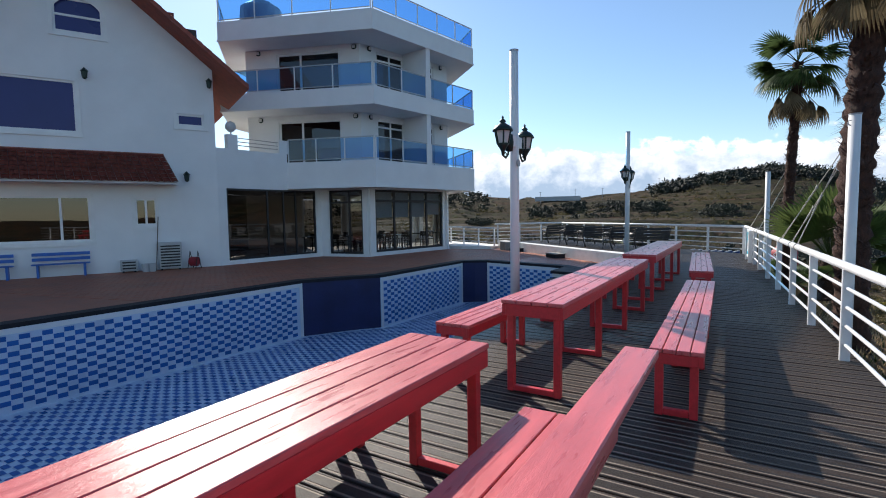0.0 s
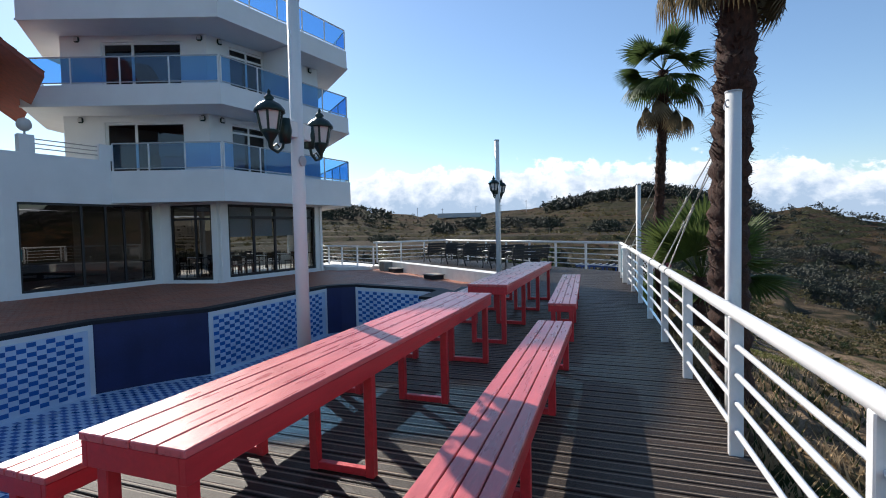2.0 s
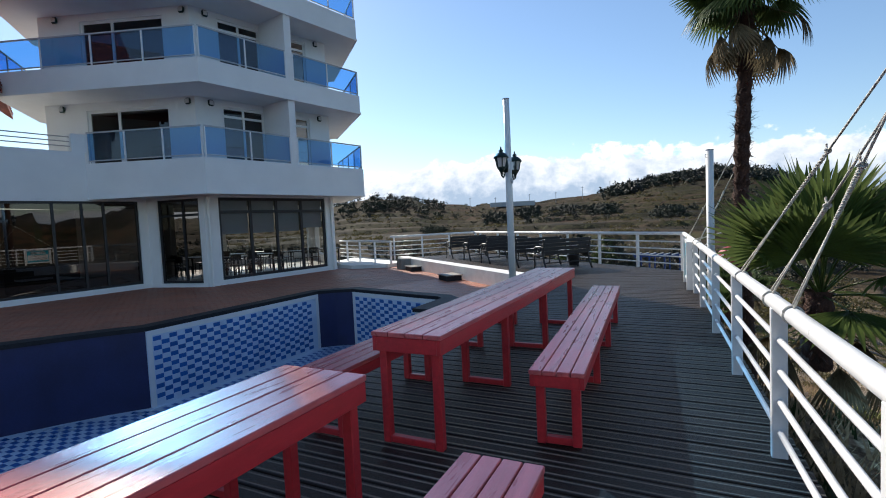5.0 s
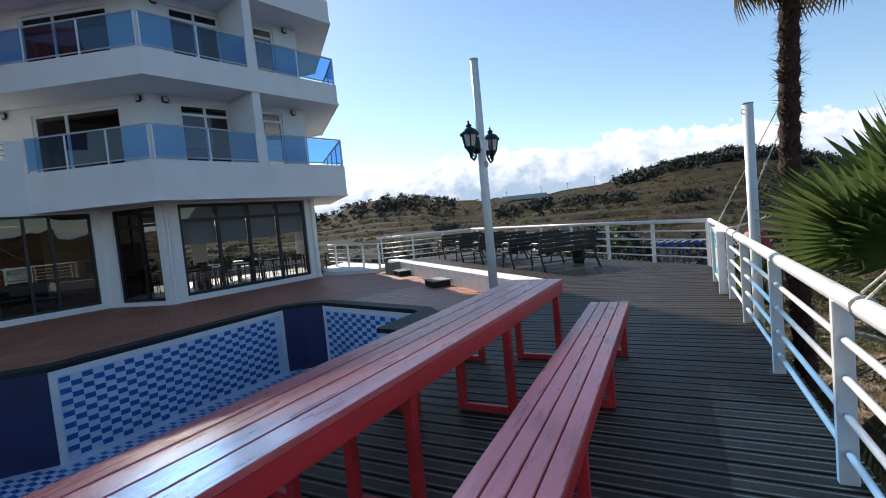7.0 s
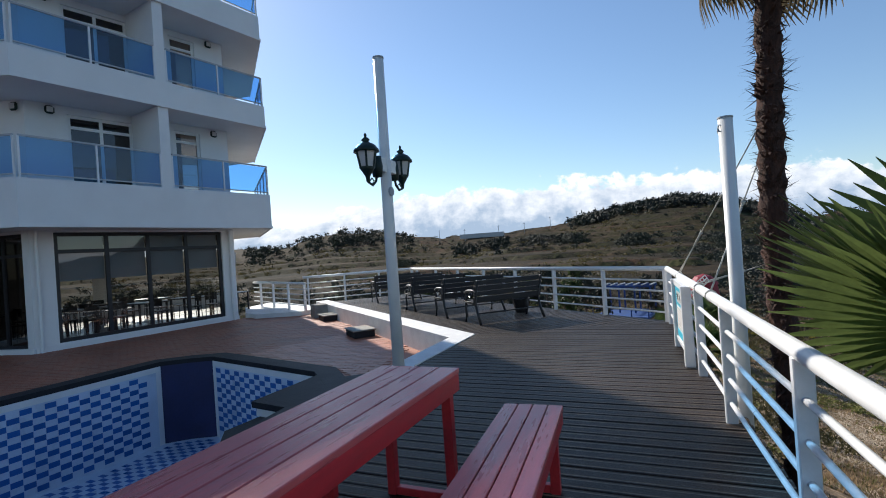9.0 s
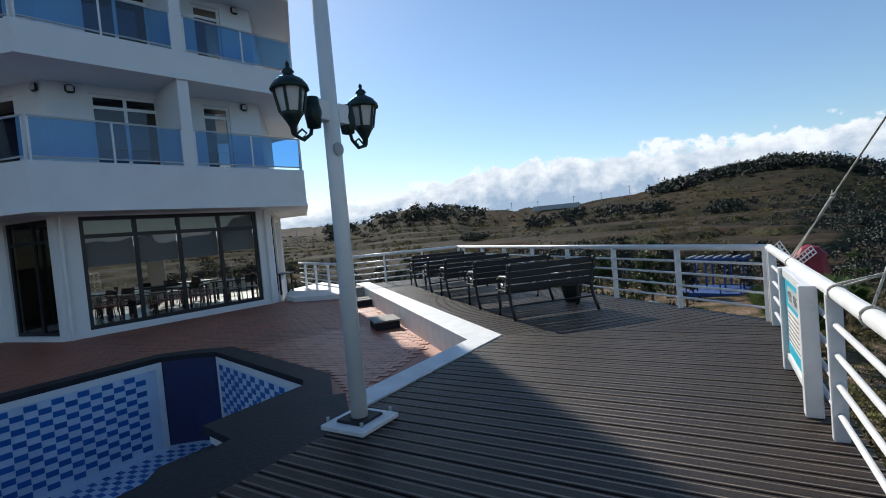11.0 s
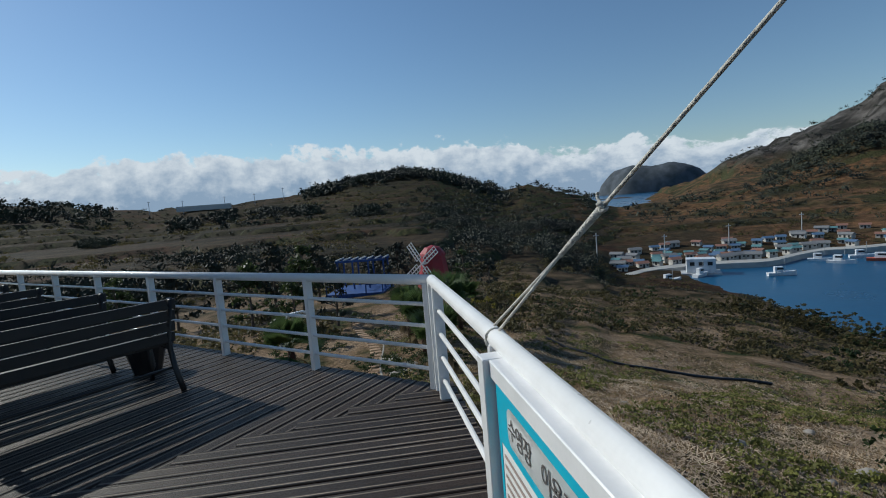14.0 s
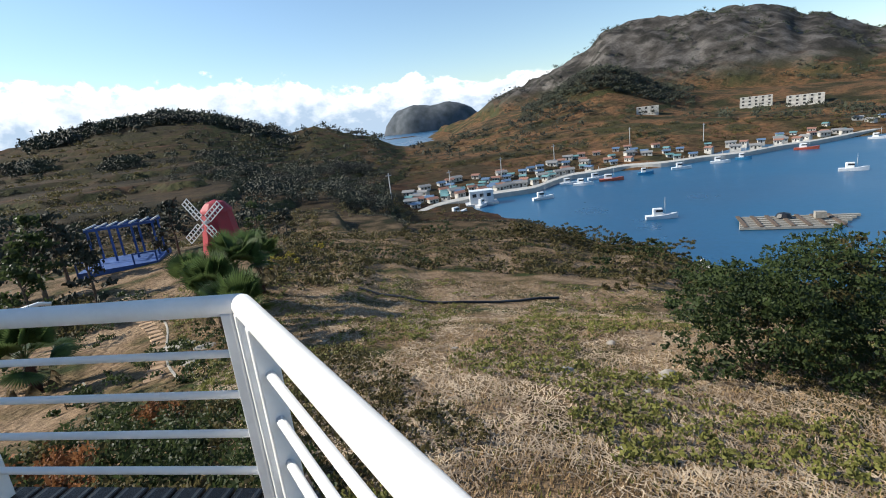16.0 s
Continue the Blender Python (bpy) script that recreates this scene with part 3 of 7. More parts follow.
def cloud_bank():
    verts, faces, R, n = [], [], 4300, 170
    for k in range(n + 1):
        d = -80 + 170 * k / n
        a = radians(d)
        for el in (-1.2, 1.5 * cloud_top(d)):
            verts.append((HUB[0] + R * math.sin(a), HUB[1] + R * math.cos(a), R * math.tan(radians(el))))
    for k in range(n):
        faces.append((2 * k, 2 * k + 2, 2 * k + 3, 2 * k + 1))
    ob = raw("backdrop_cloud", verts, faces, cloud_material())
    uv = ob.data.uv_layers.new(name="UVMap")
    for f in ob.data.polygons:
        for li, vi in zip(f.loop_indices, f.vertices):
            uv.data[li].uv = (vi // 2 / n, vi % 2 * 1.5)
    ob.visible_shadow = False
    return tagged(ob, "low bank of white cumulus over the horizon", "clouds", kind="structure")


cloud_bank()

# ---- terrace: deck, kerb, pool, paving ----
PAVE = -0.38
MITRE_A, MITRE_B = (-1.28, 15.40), (1.76, 16.64)
deck = thing("deck", label="dark weathered grooved decking of the terrace", category="deck", kind="structure")


def board_mesh(name, length, width=0.133, depth=0.03):
    """A grooved board along x, from 0 to length, its top at z = 0."""
    w, g = width, 0.0025
    prof = [(0, -depth), (0, -0.005), (0.005, 0), (0.016, 0), (0.018, -g), (0.030, -g), (0.032, 0), (w - 0.032, 0), (w - 0.030, -g), (w - 0.018, -g), (w - 0.016, 0), (w - 0.005, 0), (w, -0.005), (w, -depth)]
    verts = [(x, y, z) for x in (0, length) for y, z in prof]
    n = len(prof)
    faces = [(i, i + 1, n + i + 1, n + i) for i in range(n - 1)] + [tuple(range(n))[::-1], tuple(range(n, 2 * n))]
    me = bpy.data.meshes.new(name)
    me.from_pydata(verts, [], faces)
    me.materials.append(M_DECK)
    me.materials.append(M_GROOVE)
    # second, paler colour on the groove faces near both edges
    for i in (3, 4, 5, 7, 8, 9):
        me.polygons[i].material_index = 1
    return me


part("underlay", prism(bmesh.new(), [(-1.2, -9), (3.3, -9), (RAIL1[0] + 0.1, RAIL1[1]), (RAIL2[0], RAIL2[1] + 0.1), (-8.9, 21.6), (-1.26, 15.38), (-1.3, 12.8), (-1.22, 12.0)], -0.22, -0.034), M_JOINT, deck)

# dark steel edge beam under the open side of the deck
part("edge_beam", prism(bmesh.new(), [(-1.30, -9), (-1.20, -9), (-1.21, 12.05), (-1.31, 12.05)], -0.20, -0.035), M_COPING, deck)

# ---- kerb ----
kerb = thing("kerb", label="white painted concrete kerb with worn patches", category="kerb", kind="structure")
part("kerb_near", prism(bmesh.new(), [(-1.60, 12.85), (-1.30, 12.66), (-1.27, 15.39), (-1.60, 15.06)], PAVE - 0.1, 0.012), M_KERB, kerb)
part("kerb_far", prism(bmesh.new(), [(-1.60, 15.064), (-1.268, 15.394), (-8.95, 21.75), (-9.2, 21.42)], PAVE - 0.1, 0.010), M_KERB, kerb)

# ---- pool ----
POOL = [(-9.65, -6.0), (-8.80, 7.58), (-8.35, 8.35), (-7.95, 8.95), (-7.53, 9.47), (-7.36, 14.18), (-7.0, 14.52), (-6.56, 14.76), (-3.46, 13.98), (-2.75, 13.3), (-2.30, 12.2), (-2.22, 11.4), (-1.34, 11.36), (-1.34, -6.0)]
POOL_Z = -1.92
pool = thing("pool", label="drained swimming pool lined with blue and pale tiles", category="pool", kind="structure")


def offset(poly, d):
    out = []
    n = len(poly)
    for i in range(n):
        p, a, b = Vector(poly[i]), Vector(poly[i - 1]), Vector(poly[(i + 1) % n])
        e0, e1 = (p - a).normalized(), (b - p).normalized()
        n0, n1 = Vector((-e0.y, e0.x)), Vector((-e1.y, e1.x))
        k = (n0 + n1).normalized()
        out.append(tuple(p + k * d / max(0.5, k.dot(n0))))
    return out


POOL_OUT = offset(POOL, 0.32)
bm = bmesh.new()
bm.faces.new([bm.verts.new((x, y, POOL_Z)) for x, y in POOL])
part("pool_floor", bm, M_TILEW, pool)


def strip(bm, inner, outer, z0, z1, i0, i1):
    for i in range(i0, i1):
        prism(bm, [inner[i], inner[i + 1], outer[i + 1], outer[i]], z0, z1)
    return bm


part("pool_shell", strip(bmesh.new(), POOL, POOL_OUT, POOL_Z - 0.2, -0.42, 0, len(POOL) - 1), M_NAVY, pool)
part("coping", strip(bmesh.new(), offset(POOL, -0.03), POOL_OUT, -0.418, -0.335, 0, 10), M_COPING, pool, "dark tiled coping")
part("coping_block", prism(bmesh.new(), [(-2.28, 12.98), (-2.02, 13.22), (-1.62, 12.84), (-1.32, 12.64), (-1.32, 10.9), (-2.05, 10.9)], -0.5, -0.12), M_COPING, pool, "raised dark tiled corner")
# two steps down into the pool
part("step_top", prism(bmesh.new(), [(-3.31, 12.45), (-2.60, 12.33), (-2.29, 12.97), (-2.46, 13.58), (-3.30, 13.80)], -0.415, -0.337), M_COPING, pool, "dark tiled step")
part("step_riser", prism(bmesh.new(), [(-3.27, 12.49), (-2.60, 12.38), (-2.33, 12.97), (-2.52, 13.50), (-3.26, 13.72)], -0.53, -0.416), M_WHITE, pool, "white step riser")
part("step_top", prism(bmesh.new(), [(-3.25, 11.95), (-2.62, 11.2), (-2.06, 11.0), (-2.06, 12.9), (-2.5, 13.3), (-3.2, 12.7)], -0.62, -0.532), M_COPING, pool, "dark tiled step")
part("step_body", prism(bmesh.new(), [(-3.18, 12.0), (-2.60, 11.28), (-2.0, 11.1), (-2.0, 12.9), (-2.5, 13.3), (-3.15, 13.5)], POOL_Z, -0.622), M_NAVY, pool)
CELL_W, CELL_H = 0.166, 0.0945
tile_me = bpy.data.meshes.new("tile")
w2, h2 = CELL_W - 0.008, CELL_H - 0.008
tile_me.from_pydata([(x, y, z) for y in (-0.006, 0.0) for x, z in ((0, 0), (w2, 0), (w2, h2), (0, h2))], [], [(0, 1, 2, 3), (0, 4, 5, 1), (1, 5, 6, 2), (2, 6, 7, 3), (3, 7, 4, 0)])
tile_me.materials.append(M_TILEB)


def tiled_panel(p0, p1, limit):
    """A pale panel with a white border, and blue tiles in every other cell, on the pool side of the wall from p0 to p1."""
    m, L = along(p0, p1)
    z0, z1 = POOL_Z, -0.42
    panel = part("tiled_panel", B(0, -0.03, z0, L, 0.0, z1, m=m), M_TILEW, pool, "pale tiled panel with white border")
    part("border", box(box(box(bmesh.new(), 0, -0.036, z1 - 0.10, L, -0.028, z1, m), 0, -0.036, z0, 0.10, -0.028, z1 - 0.1, m), L - 0.10, -0.036, z0, L, -0.028, z1 - 0.1, m), M_WHITE, panel)
    made, rest_v, rest_f = 0, [], []
    cols, rows = int((L - 0.24) / CELL_W), int((z1 - z0 - 0.12) / CELL_H)
    for c in range(cols - 1, -1, -1):
        for r in range(rows):
            if (c + r) % 2:
                continue
            at = m @ Matrix.Translation((0.12 + c * CELL_W, -0.031, z1 - 0.12 - (r + 1) * CELL_H))
            if made < limit:
                ob = new("tile", tile_me)
                ob.parent = panel
                ob.matrix_basis = at
                made += 1
            else:
                k = len(rest_v)
                rest_v += [at @ v.co for v in tile_me.vertices]
                rest_f += [tuple(k + i for i in f.vertices) for f in tile_me.polygons]
    if rest_v:
        tagged(raw("tiles_beyond", rest_v, rest_f, M_TILEB, panel), kind="stuff")


tiled_panel(POOL[0], POOL[1], 300)
tiled_panel(POOL[4], POOL[5], 300)
tiled_panel(POOL[7], POOL[8], 300)


def in_poly(x, y, poly):
    c = False
    for (x0, y0), (x1, y1) in zip(poly, poly[1:] + poly[:1]):
        if (y0 > y) != (y1 > y) and x < (x1 - x0) * (y - y0) / (y1 - y0) + x0:
            c = not c
    return c


# blue dashes of the pool floor
fv, ff = [], []
inner = offset(POOL, -0.12)
for j in range(-62, 150):
    for i in range(-60, -8):
        if (i + j) % 2:
            continue
        x, y = i * 0.166, j * CELL_H * 1.05
        if in_poly(x, y, inner) and in_poly(x + 0.15, y + 0.08, inner):
            k = len(fv)
            z = POOL_Z + 0.005
            fv += [(x, y, z), (x + 0.158, y, z), (x + 0.158, y + 0.088, z), (x, y + 0.088, z)]
            ff.append((k, k + 1, k + 2, k + 3))
tagged(raw("floor_tiles", fv, ff, M_TILEB, pool), "blue tiles of the pool floor", kind="stuff")

# ---- hotel: plan ----
H0 = (-15.02, 9.83)
FDIR = Vector((2.36, 4.92)).normalized()  # along the house front


def on_f1(a, out=0.0):
    p = Vector(H0) + FDIR * a + Vector((FDIR.y, -FDIR.x)) * out
    return (p.x, p.y)


HOUSE0, HOUSE1 = on_f1(-9.4), on_f1(-0.36)
K, V1, V2 = (-14.60, 14.20), (-12.30, 14.64), (-11.42, 20.12)
V3, V4 = (-16.02, 24.37), (-21.5, 15.5)
UL, VU = (-17.75, 12.96), (-12.75, 14.94)  # upper storeys stand back from the balconies
UDIR = (Vector(VU) - Vector(UL)).normalized()
WALK = [(-10.2, -6.3), POOL_OUT[1], POOL_OUT[2], POOL_OUT[3], POOL_OUT[4], POOL_OUT[5], POOL_OUT[6], POOL_OUT[7], POOL_OUT[8], (-2.6, 13.55), (-1.62, 12.84), (-1.6, 15.06), (-9.1, 21.5), (-10.9, 20.9), (V2[0] - 0.2, V2[1] + 0.1), (V1[0] - 0.2, V1[1] + 0.15), (K[0] - 0.15, K[1] + 0.15), (HOUSE1[0] - 0.2, HOUSE1[1]), on_f1(-10, -0.3), (-22, -6.3)]
paving = thing("paving", label="red-brown brick paving round the pool", category="paving", kind="structure")
part("paving_bed", prism(bmesh.new(), WALK, PAVE - 0.3, PAVE - 0.012), M_BROWN, paving)

# ---- hotel: walls, slabs, windows ----
hotel = thing("hotel_building", label="white rendered hotel with angled balconies and blue glass balustrades", category="building")
W1 = (0.34, 4.47, -0.22, 2.55)
W2 = (0.42, 2.12, -0.26, 2.55)
W3 = (0.50, 5.10, -0.22, 2.57)
part("ground_floor_wall", wall_bm(HOUSE1, K, -0.7, 2.62, 0.22, [W1]), M_WALL, hotel)
part("ground_floor_wall", wall_bm(K, V1, -0.7, 2.62, 0.22, [W2]), M_WALL, hotel)
part("ground_floor_wall", wall_bm(V1, V2, -0.7, 2.62, 0.22, [W3]), M_WALL, hotel)
part("ground_floor_wall", wall_bm(V2, V3, -0.7, 2.62, 0.22, [(0.5, 2.0, -0.25, 2.5), (2.4, 5.6, 0.1, 2.4)]), M_WALL, hotel)
part("rear_wall", wall_bm(V3, V4, -0.7, 2.62, 0.2, [(0.6, 4.6, 0.2, 2.4), (5.2, 7.4, 0.2, 2.4)]), M_WALL, hotel)
ROOM = [(HOUSE1[0] - 0.25, HOUSE1[1] + 0.1), (K[0] - 0.25, K[1] + 0.2), (V1[0] - 0.25, V1[1] + 0.25), (V2[0] - 0.25, V2[1] - 0.1), V3, V4]
part("room_floor", prism(bmesh.new(), ROOM, -0.5, -0.30), M_ROOMFLOOR, hotel)
# ceiling and side walls in near-black, indoor shade put into their colour
part("room_ceiling", prism(bmesh.new(), [(HOUSE1[0] - 3, HOUSE1[1] - 1), *ROOM], 2.60, 2.618), M_ROOMSHADE, hotel)
part("side_wall", wall_bm(V4, on_f1(-0.12, -6.5), -0.7, 2.6, 0.1, []), M_ROOMSHADE, hotel)
part("side_wall", wall_bm(on_f1(-0.12, -6.5), on_f1(-0.12, -0.23), -0.7, 2.6, 0.1, []), M_ROOMSHADE, hotel)

# added dark wall, blocks the daylight seen through the glazed door
part("added_view_block", wall_bm((-14.9, 14.6), (-17.5, 17.2), -0.3, 2.6, 0.1, []), M_ROOMSHADE, hotel)

SL1, SL2, SR2 = (-14.80, 12.53), (-11.15, 13.90), (-10.08, 20.50)
SDIR = (Vector(SR2) - Vector(SL2)).normalized()
SR3 = (SR2[0] - 0.74 * 6, SR2[1] + 0.67 * 6)
SLU, SLF = (-17.55, 11.45), (-20.6, 14.1)
LEVELS = ((2.622, 3.70, SL1), (5.96, 6.66, SLU), (8.90, 9.68, SLU))
for z0, z1, left in LEVELS:
    back = [(-16.9, 13.6)] if left is SL1 else [(-21.5, 16.5), SLF]
    slab = part("balcony_slab", prism(bmesh.new(), [left, SL2, SR2, SR3, V3, V4 if left is SL1 else (-18.5, 21)] + back, z0, z1), M_WALL, hotel)
    part("drip_edge", strip(bmesh.new(), [left, SL2, SR2, SR3], offset([left, SL2, SR2, SR3, V4], -0.03)[:4], z0 - 0.03, z0 + 0.04, 0, 3), M_WALL, slab)
for z0, z1 in ((3.702, 5.958), (6.662, 8.898)):
    part("upper_wall", wall_bm(UL, VU, z0, z1, 0.25, [(1.50, 4.47, z0 + 0.02, z0 + 2.0)]), M_WALL, hotel)
    part("upper_wall", wall_bm(VU, V2, z0, z1, 0.25, [(0.90, 2.48, z0 + 0.02, z0 + 2.05), (3.62, 4.42, z0 + 0.02, z0 + 2.05)]), M_WALL, hotel)
    part("upper_wall", wall_bm(V2, V3, z0, z1, 0.25, []), M_WALL, hotel)
    part("upper_wall", wall_bm((UL[0] - 1.85, UL[1] + 4.65), UL, z0, z1, 0.25, []), M_WALL, hotel)
    ub = [Vector(UL) + UDIR * a + Vector((-UDIR.y, UDIR.x)) * b for a, b in ((0.3, 1.6), (4.7, 1.6), (4.6, 1.9), (0.3, 1.9))]
    # near-black sheet behind the upper windows, added as room shade
    part("upper_room_back", prism(bmesh.new(), [tuple(ub[0]), tuple(ub[1]), (V2[0] - 1.7, V2[1] - 0.4), (V2[0] - 2.0, V2[1] - 0.4), tuple(ub[2]), tuple(ub[3])], z0, z1), M_ROOMSHADE, hotel)
    # fin between the flats
    fin = Vector(SR2) - SDIR * 3.35
    part("fin", B(-0.14, 0.04, z0, 0.14, 1.5, z1, m=Matrix.Translation((fin.x, fin.y, 0)) @ Matrix.Rotation(math.atan2(SDIR.y, SDIR.x), 4, "Z")), M_WALL, hotel)


def window(p0, p1, a0, a1, z0, z1, uprights, transoms, frame_mat, pane_mat, parent, fw=0.06, setback=0.06, label="", depth=0.07):
    """A glazed opening in the wall from p0 to p1: outer frame, bars and one pane a field."""
    m, _ = along(p0, p1)
    w = part("window", B(a0, setback, z1 - fw, a1, setback + depth, z1, m=m), frame_mat, parent, label)
    part("sill", B(a0, setback, z0, a1, setback + depth, z0 + fw, m=m), frame_mat, w)
    for a in (a0, a1 - fw):
        part("jamb", B(a, setback, z0 + fw, a + fw, setback + depth, z1 - fw, m=m), frame_mat, w)
    for a in uprights:
        part("mullion", B(a - fw / 2, setback + 0.004, z0 + fw, a + fw / 2, setback + depth - 0.004, z1 - fw, m=m), frame_mat, w)
    for z in transoms:
        part("transom", B(a0 + fw, setback + 0.008, z - fw / 2, a1 - fw, setback + depth - 0.008, z + fw / 2, m=m), frame_mat, w)
    xs, zs = [a0 + fw / 2, *uprights, a1 - fw / 2], [z0 + fw / 2, *transoms, z1 - fw / 2]
    for x0, x1 in zip(xs, xs[1:]):
        for y0, y1 in zip(zs, zs[1:]):
            bm = bmesh.new()
            bm.faces.new([bm.verts.new(m @ Vector(p)) for p in ((x0, setback + depth / 2, y0), (x1, setback + depth / 2, y0), (x1, setback + depth / 2, y1), (x0, setback + depth / 2, y1))])
            g = part("pane", bm, pane_mat, w)
            g.visible_shadow = False
    return w


window(HOUSE1, K, *W1, (2.10, 2.85, 3.45), (), M_FRAME, G_DARK, hotel, 0.07, label="dark framed restaurant window")
window(K, V1, *W2, (1.42,), (2.02,), M_FRAME, G_DARK, hotel, 0.08, label="dark framed glazed door")
window(V1, V2, *W3, (1.72, 2.80, 3.93), (2.08,), M_FRAME, G_CLEAR, hotel, 0.10, label="dark framed restaurant window with four lights")
window(V2, V3, 0.5, 2.0, -0.25, 2.5, (1.2,), (), M_FRAME, G_DARK, hotel, 0.07)
for z0 in (3.702, 6.662):
    window(UL, VU, 1.50, 4.47, z0 + 0.02, z0 + 2.0, (2.62,), (), M_WHITE, G_DARK, hotel, 0.09)
    window(VU, V2, 0.90, 2.48, z0 + 0.02, z0 + 2.05, (1.69,), (1.72 + z0,), M_WHITE, G_DARK, hotel, 0.08)
    window(VU, V2, 3.62, 4.42, z0 + 0.02, z0 + 2.05, (), (1.72 + z0,), M_WHITE, G_DARK, hotel, 0.08)
    mf, _ = along(UL, VU)
    md, _ = along(VU, V2)
    for m, a in ((mf, 0.55), (mf, 5.05), (md, 0.40), (md, 4.75)):
        wl = part("wall_lamp", B(a, -0.10, z0 + 1.98, a + 0.22, 0.0, z0 + 2.20, m=m, bevel=0.05), M_LAMP, hotel, "dark oval wall lamp")
        part("lamp_glass", B(a + 0.04, -0.115, z0 + 2.02, a + 0.18, -0.09, z0 + 2.16, m=m, bevel=0.01), M_FROST, wl)
# sills and downpipes of the ground floor
m1, L1 = along(HOUSE1, K)
mk, LK = along(K, V1)
m3, L3 = along(V1, V2)
for m, L in ((m1, L1), (mk, LK), (m3, L3)):
    part("plinth", B(0.01, -0.05, -0.7, L, -0.003, -0.26, m=m), M_WALL, hotel)
for a in (0.12, L3 - 0.2):
    p = m3 @ Vector((a, -0.06, 0))
    part("downpipe", T([(p.x, p.y, -0.38), (p.x, p.y, 2.6)], 0.045, 8), M_WHITE, hotel)
# roller blinds behind the wide window
for a0, a1 in ((0.60, 1.68), (1.77, 2.76), (2.85, 3.89), (3.98, 5.02)):
    tagged(part("roller_blind", B(a0, 0.20, 1.42 if a0 > 3.9 else 1.32, a1, 0.21, 2.52, m=m3), M_BLIND), "grey roller blind half lowered behind the window", "blind", "roller blinds")


def balustrade(p0, p1, z, posts, trim=(0.0, 0.0)):
    m, L = along(p0, p1)
    b = part("balustrade", B(trim[0], 0.03, z + 0.93, L - trim[1], 0.075, z + 0.97, m=m), M_GREY, hotel, "white railed balustrade with blue glass")
    part("bottom_rail", B(trim[0], 0.035, z + 0.07, L - trim[1], 0.07, z + 0.10, m=m), M_GREY, b)
    xs = [trim[0] + (L - trim[0] - trim[1]) * k / posts for k in range(posts + 1)]
    for x in xs:
        part("post", B(x - 0.02, 0.032, z, x + 0.02, 0.073, z + 0.93, m=m), M_RAIL, b)
    for x0, x1 in zip(xs, xs[1:]):
        bm = bmesh.new()
        bm.faces.new([bm.verts.new(m @ Vector(p)) for p in ((x0 + 0.03, 0.052, z + 0.10), (x1 - 0.03, 0.052, z + 0.10), (x1 - 0.03, 0.052, z + 0.92), (x0 + 0.03, 0.052, z + 0.92))])
        part("glass_panel", bm, G_BLUE, b)


for z0, z1, left in LEVELS:
    top = z1 > 9
    n1 = 3 if left is SL1 else 4
    balustrade(left, SL2, z1, n1, (0.05, 0.08))
    Ld = (Vector(SR2) - Vector(SL2)).length
    if top:
        balustrade(SL2, SR2, z1, 5, (0.08, 0.05))
    else:
        balustrade(SL2, SR2, z1, 2, (0.08, 3.35 + 0.16))
        balustrade(SL2, SR2, z1, 2, (Ld - 3.35 + 0.16, 0.05))
    balustrade(SR2, SR3, z1, 4, (0.05, 0.3))
    if left is SLU:
        balustrade(SLF, SLU, z1, 3, (0.3, 0.05))
# roof tank behind the top balustrade
tagged(part("roof_tank", lathe(bmesh.new(), [(0, 0), (0.9, 0), (0.92, 0.1), (0.85, 0.75), (0.5, 1.0), (0, 1.1)], 16, (-16.5, 12.9, 9.68)), M_GREY), "grey covered tank on the hotel roof", "tank")
# parapet wall of the low terrace between house and hotel
part("terrace_parapet", wall_bm(HOUSE1, SL1, 2.622, 4.05, 0.2, []), M_WALL, hotel)
for a in (0.68, 2.90):
    part("parapet_pier", B(a - 0.2, 0.0, 4.052, a + 0.2, 0.24, 4.60, m=m1), M_WALL, hotel)
for z in (4.22, 4.36, 4.50):
    part("parapet_rail", T([m1 @ Vector((0.86, 0.1, z)), m1 @ Vector((2.72, 0.1, z))], 0.018, 6), M_GREY, hotel)
part("low_terrace", prism(bmesh.new(), [(HOUSE1[0] - 0.22, HOUSE1[1] + 0.1), (SL1[0] - 0.22, SL1[1] - 0.05), (-17.0, 13.5), (-20.5, 12.5)], 2.63, 2.8), M_WALL, hotel)
p = m1 @ Vector((0.68, 0.12, 0))
tagged(part("globe_lamp", lathe(bmesh.new(), [(0.03, 0.0), (0.03, 0.1), (0.1, 0.12), (0.19, 0.22), (0.2, 0.32), (0.15, 0.45), (0.0, 0.52)], 14, (p.x, p.y, 4.602)), M_FROST, smooth=True), "white globe lamp on the parapet pier", "lamp")

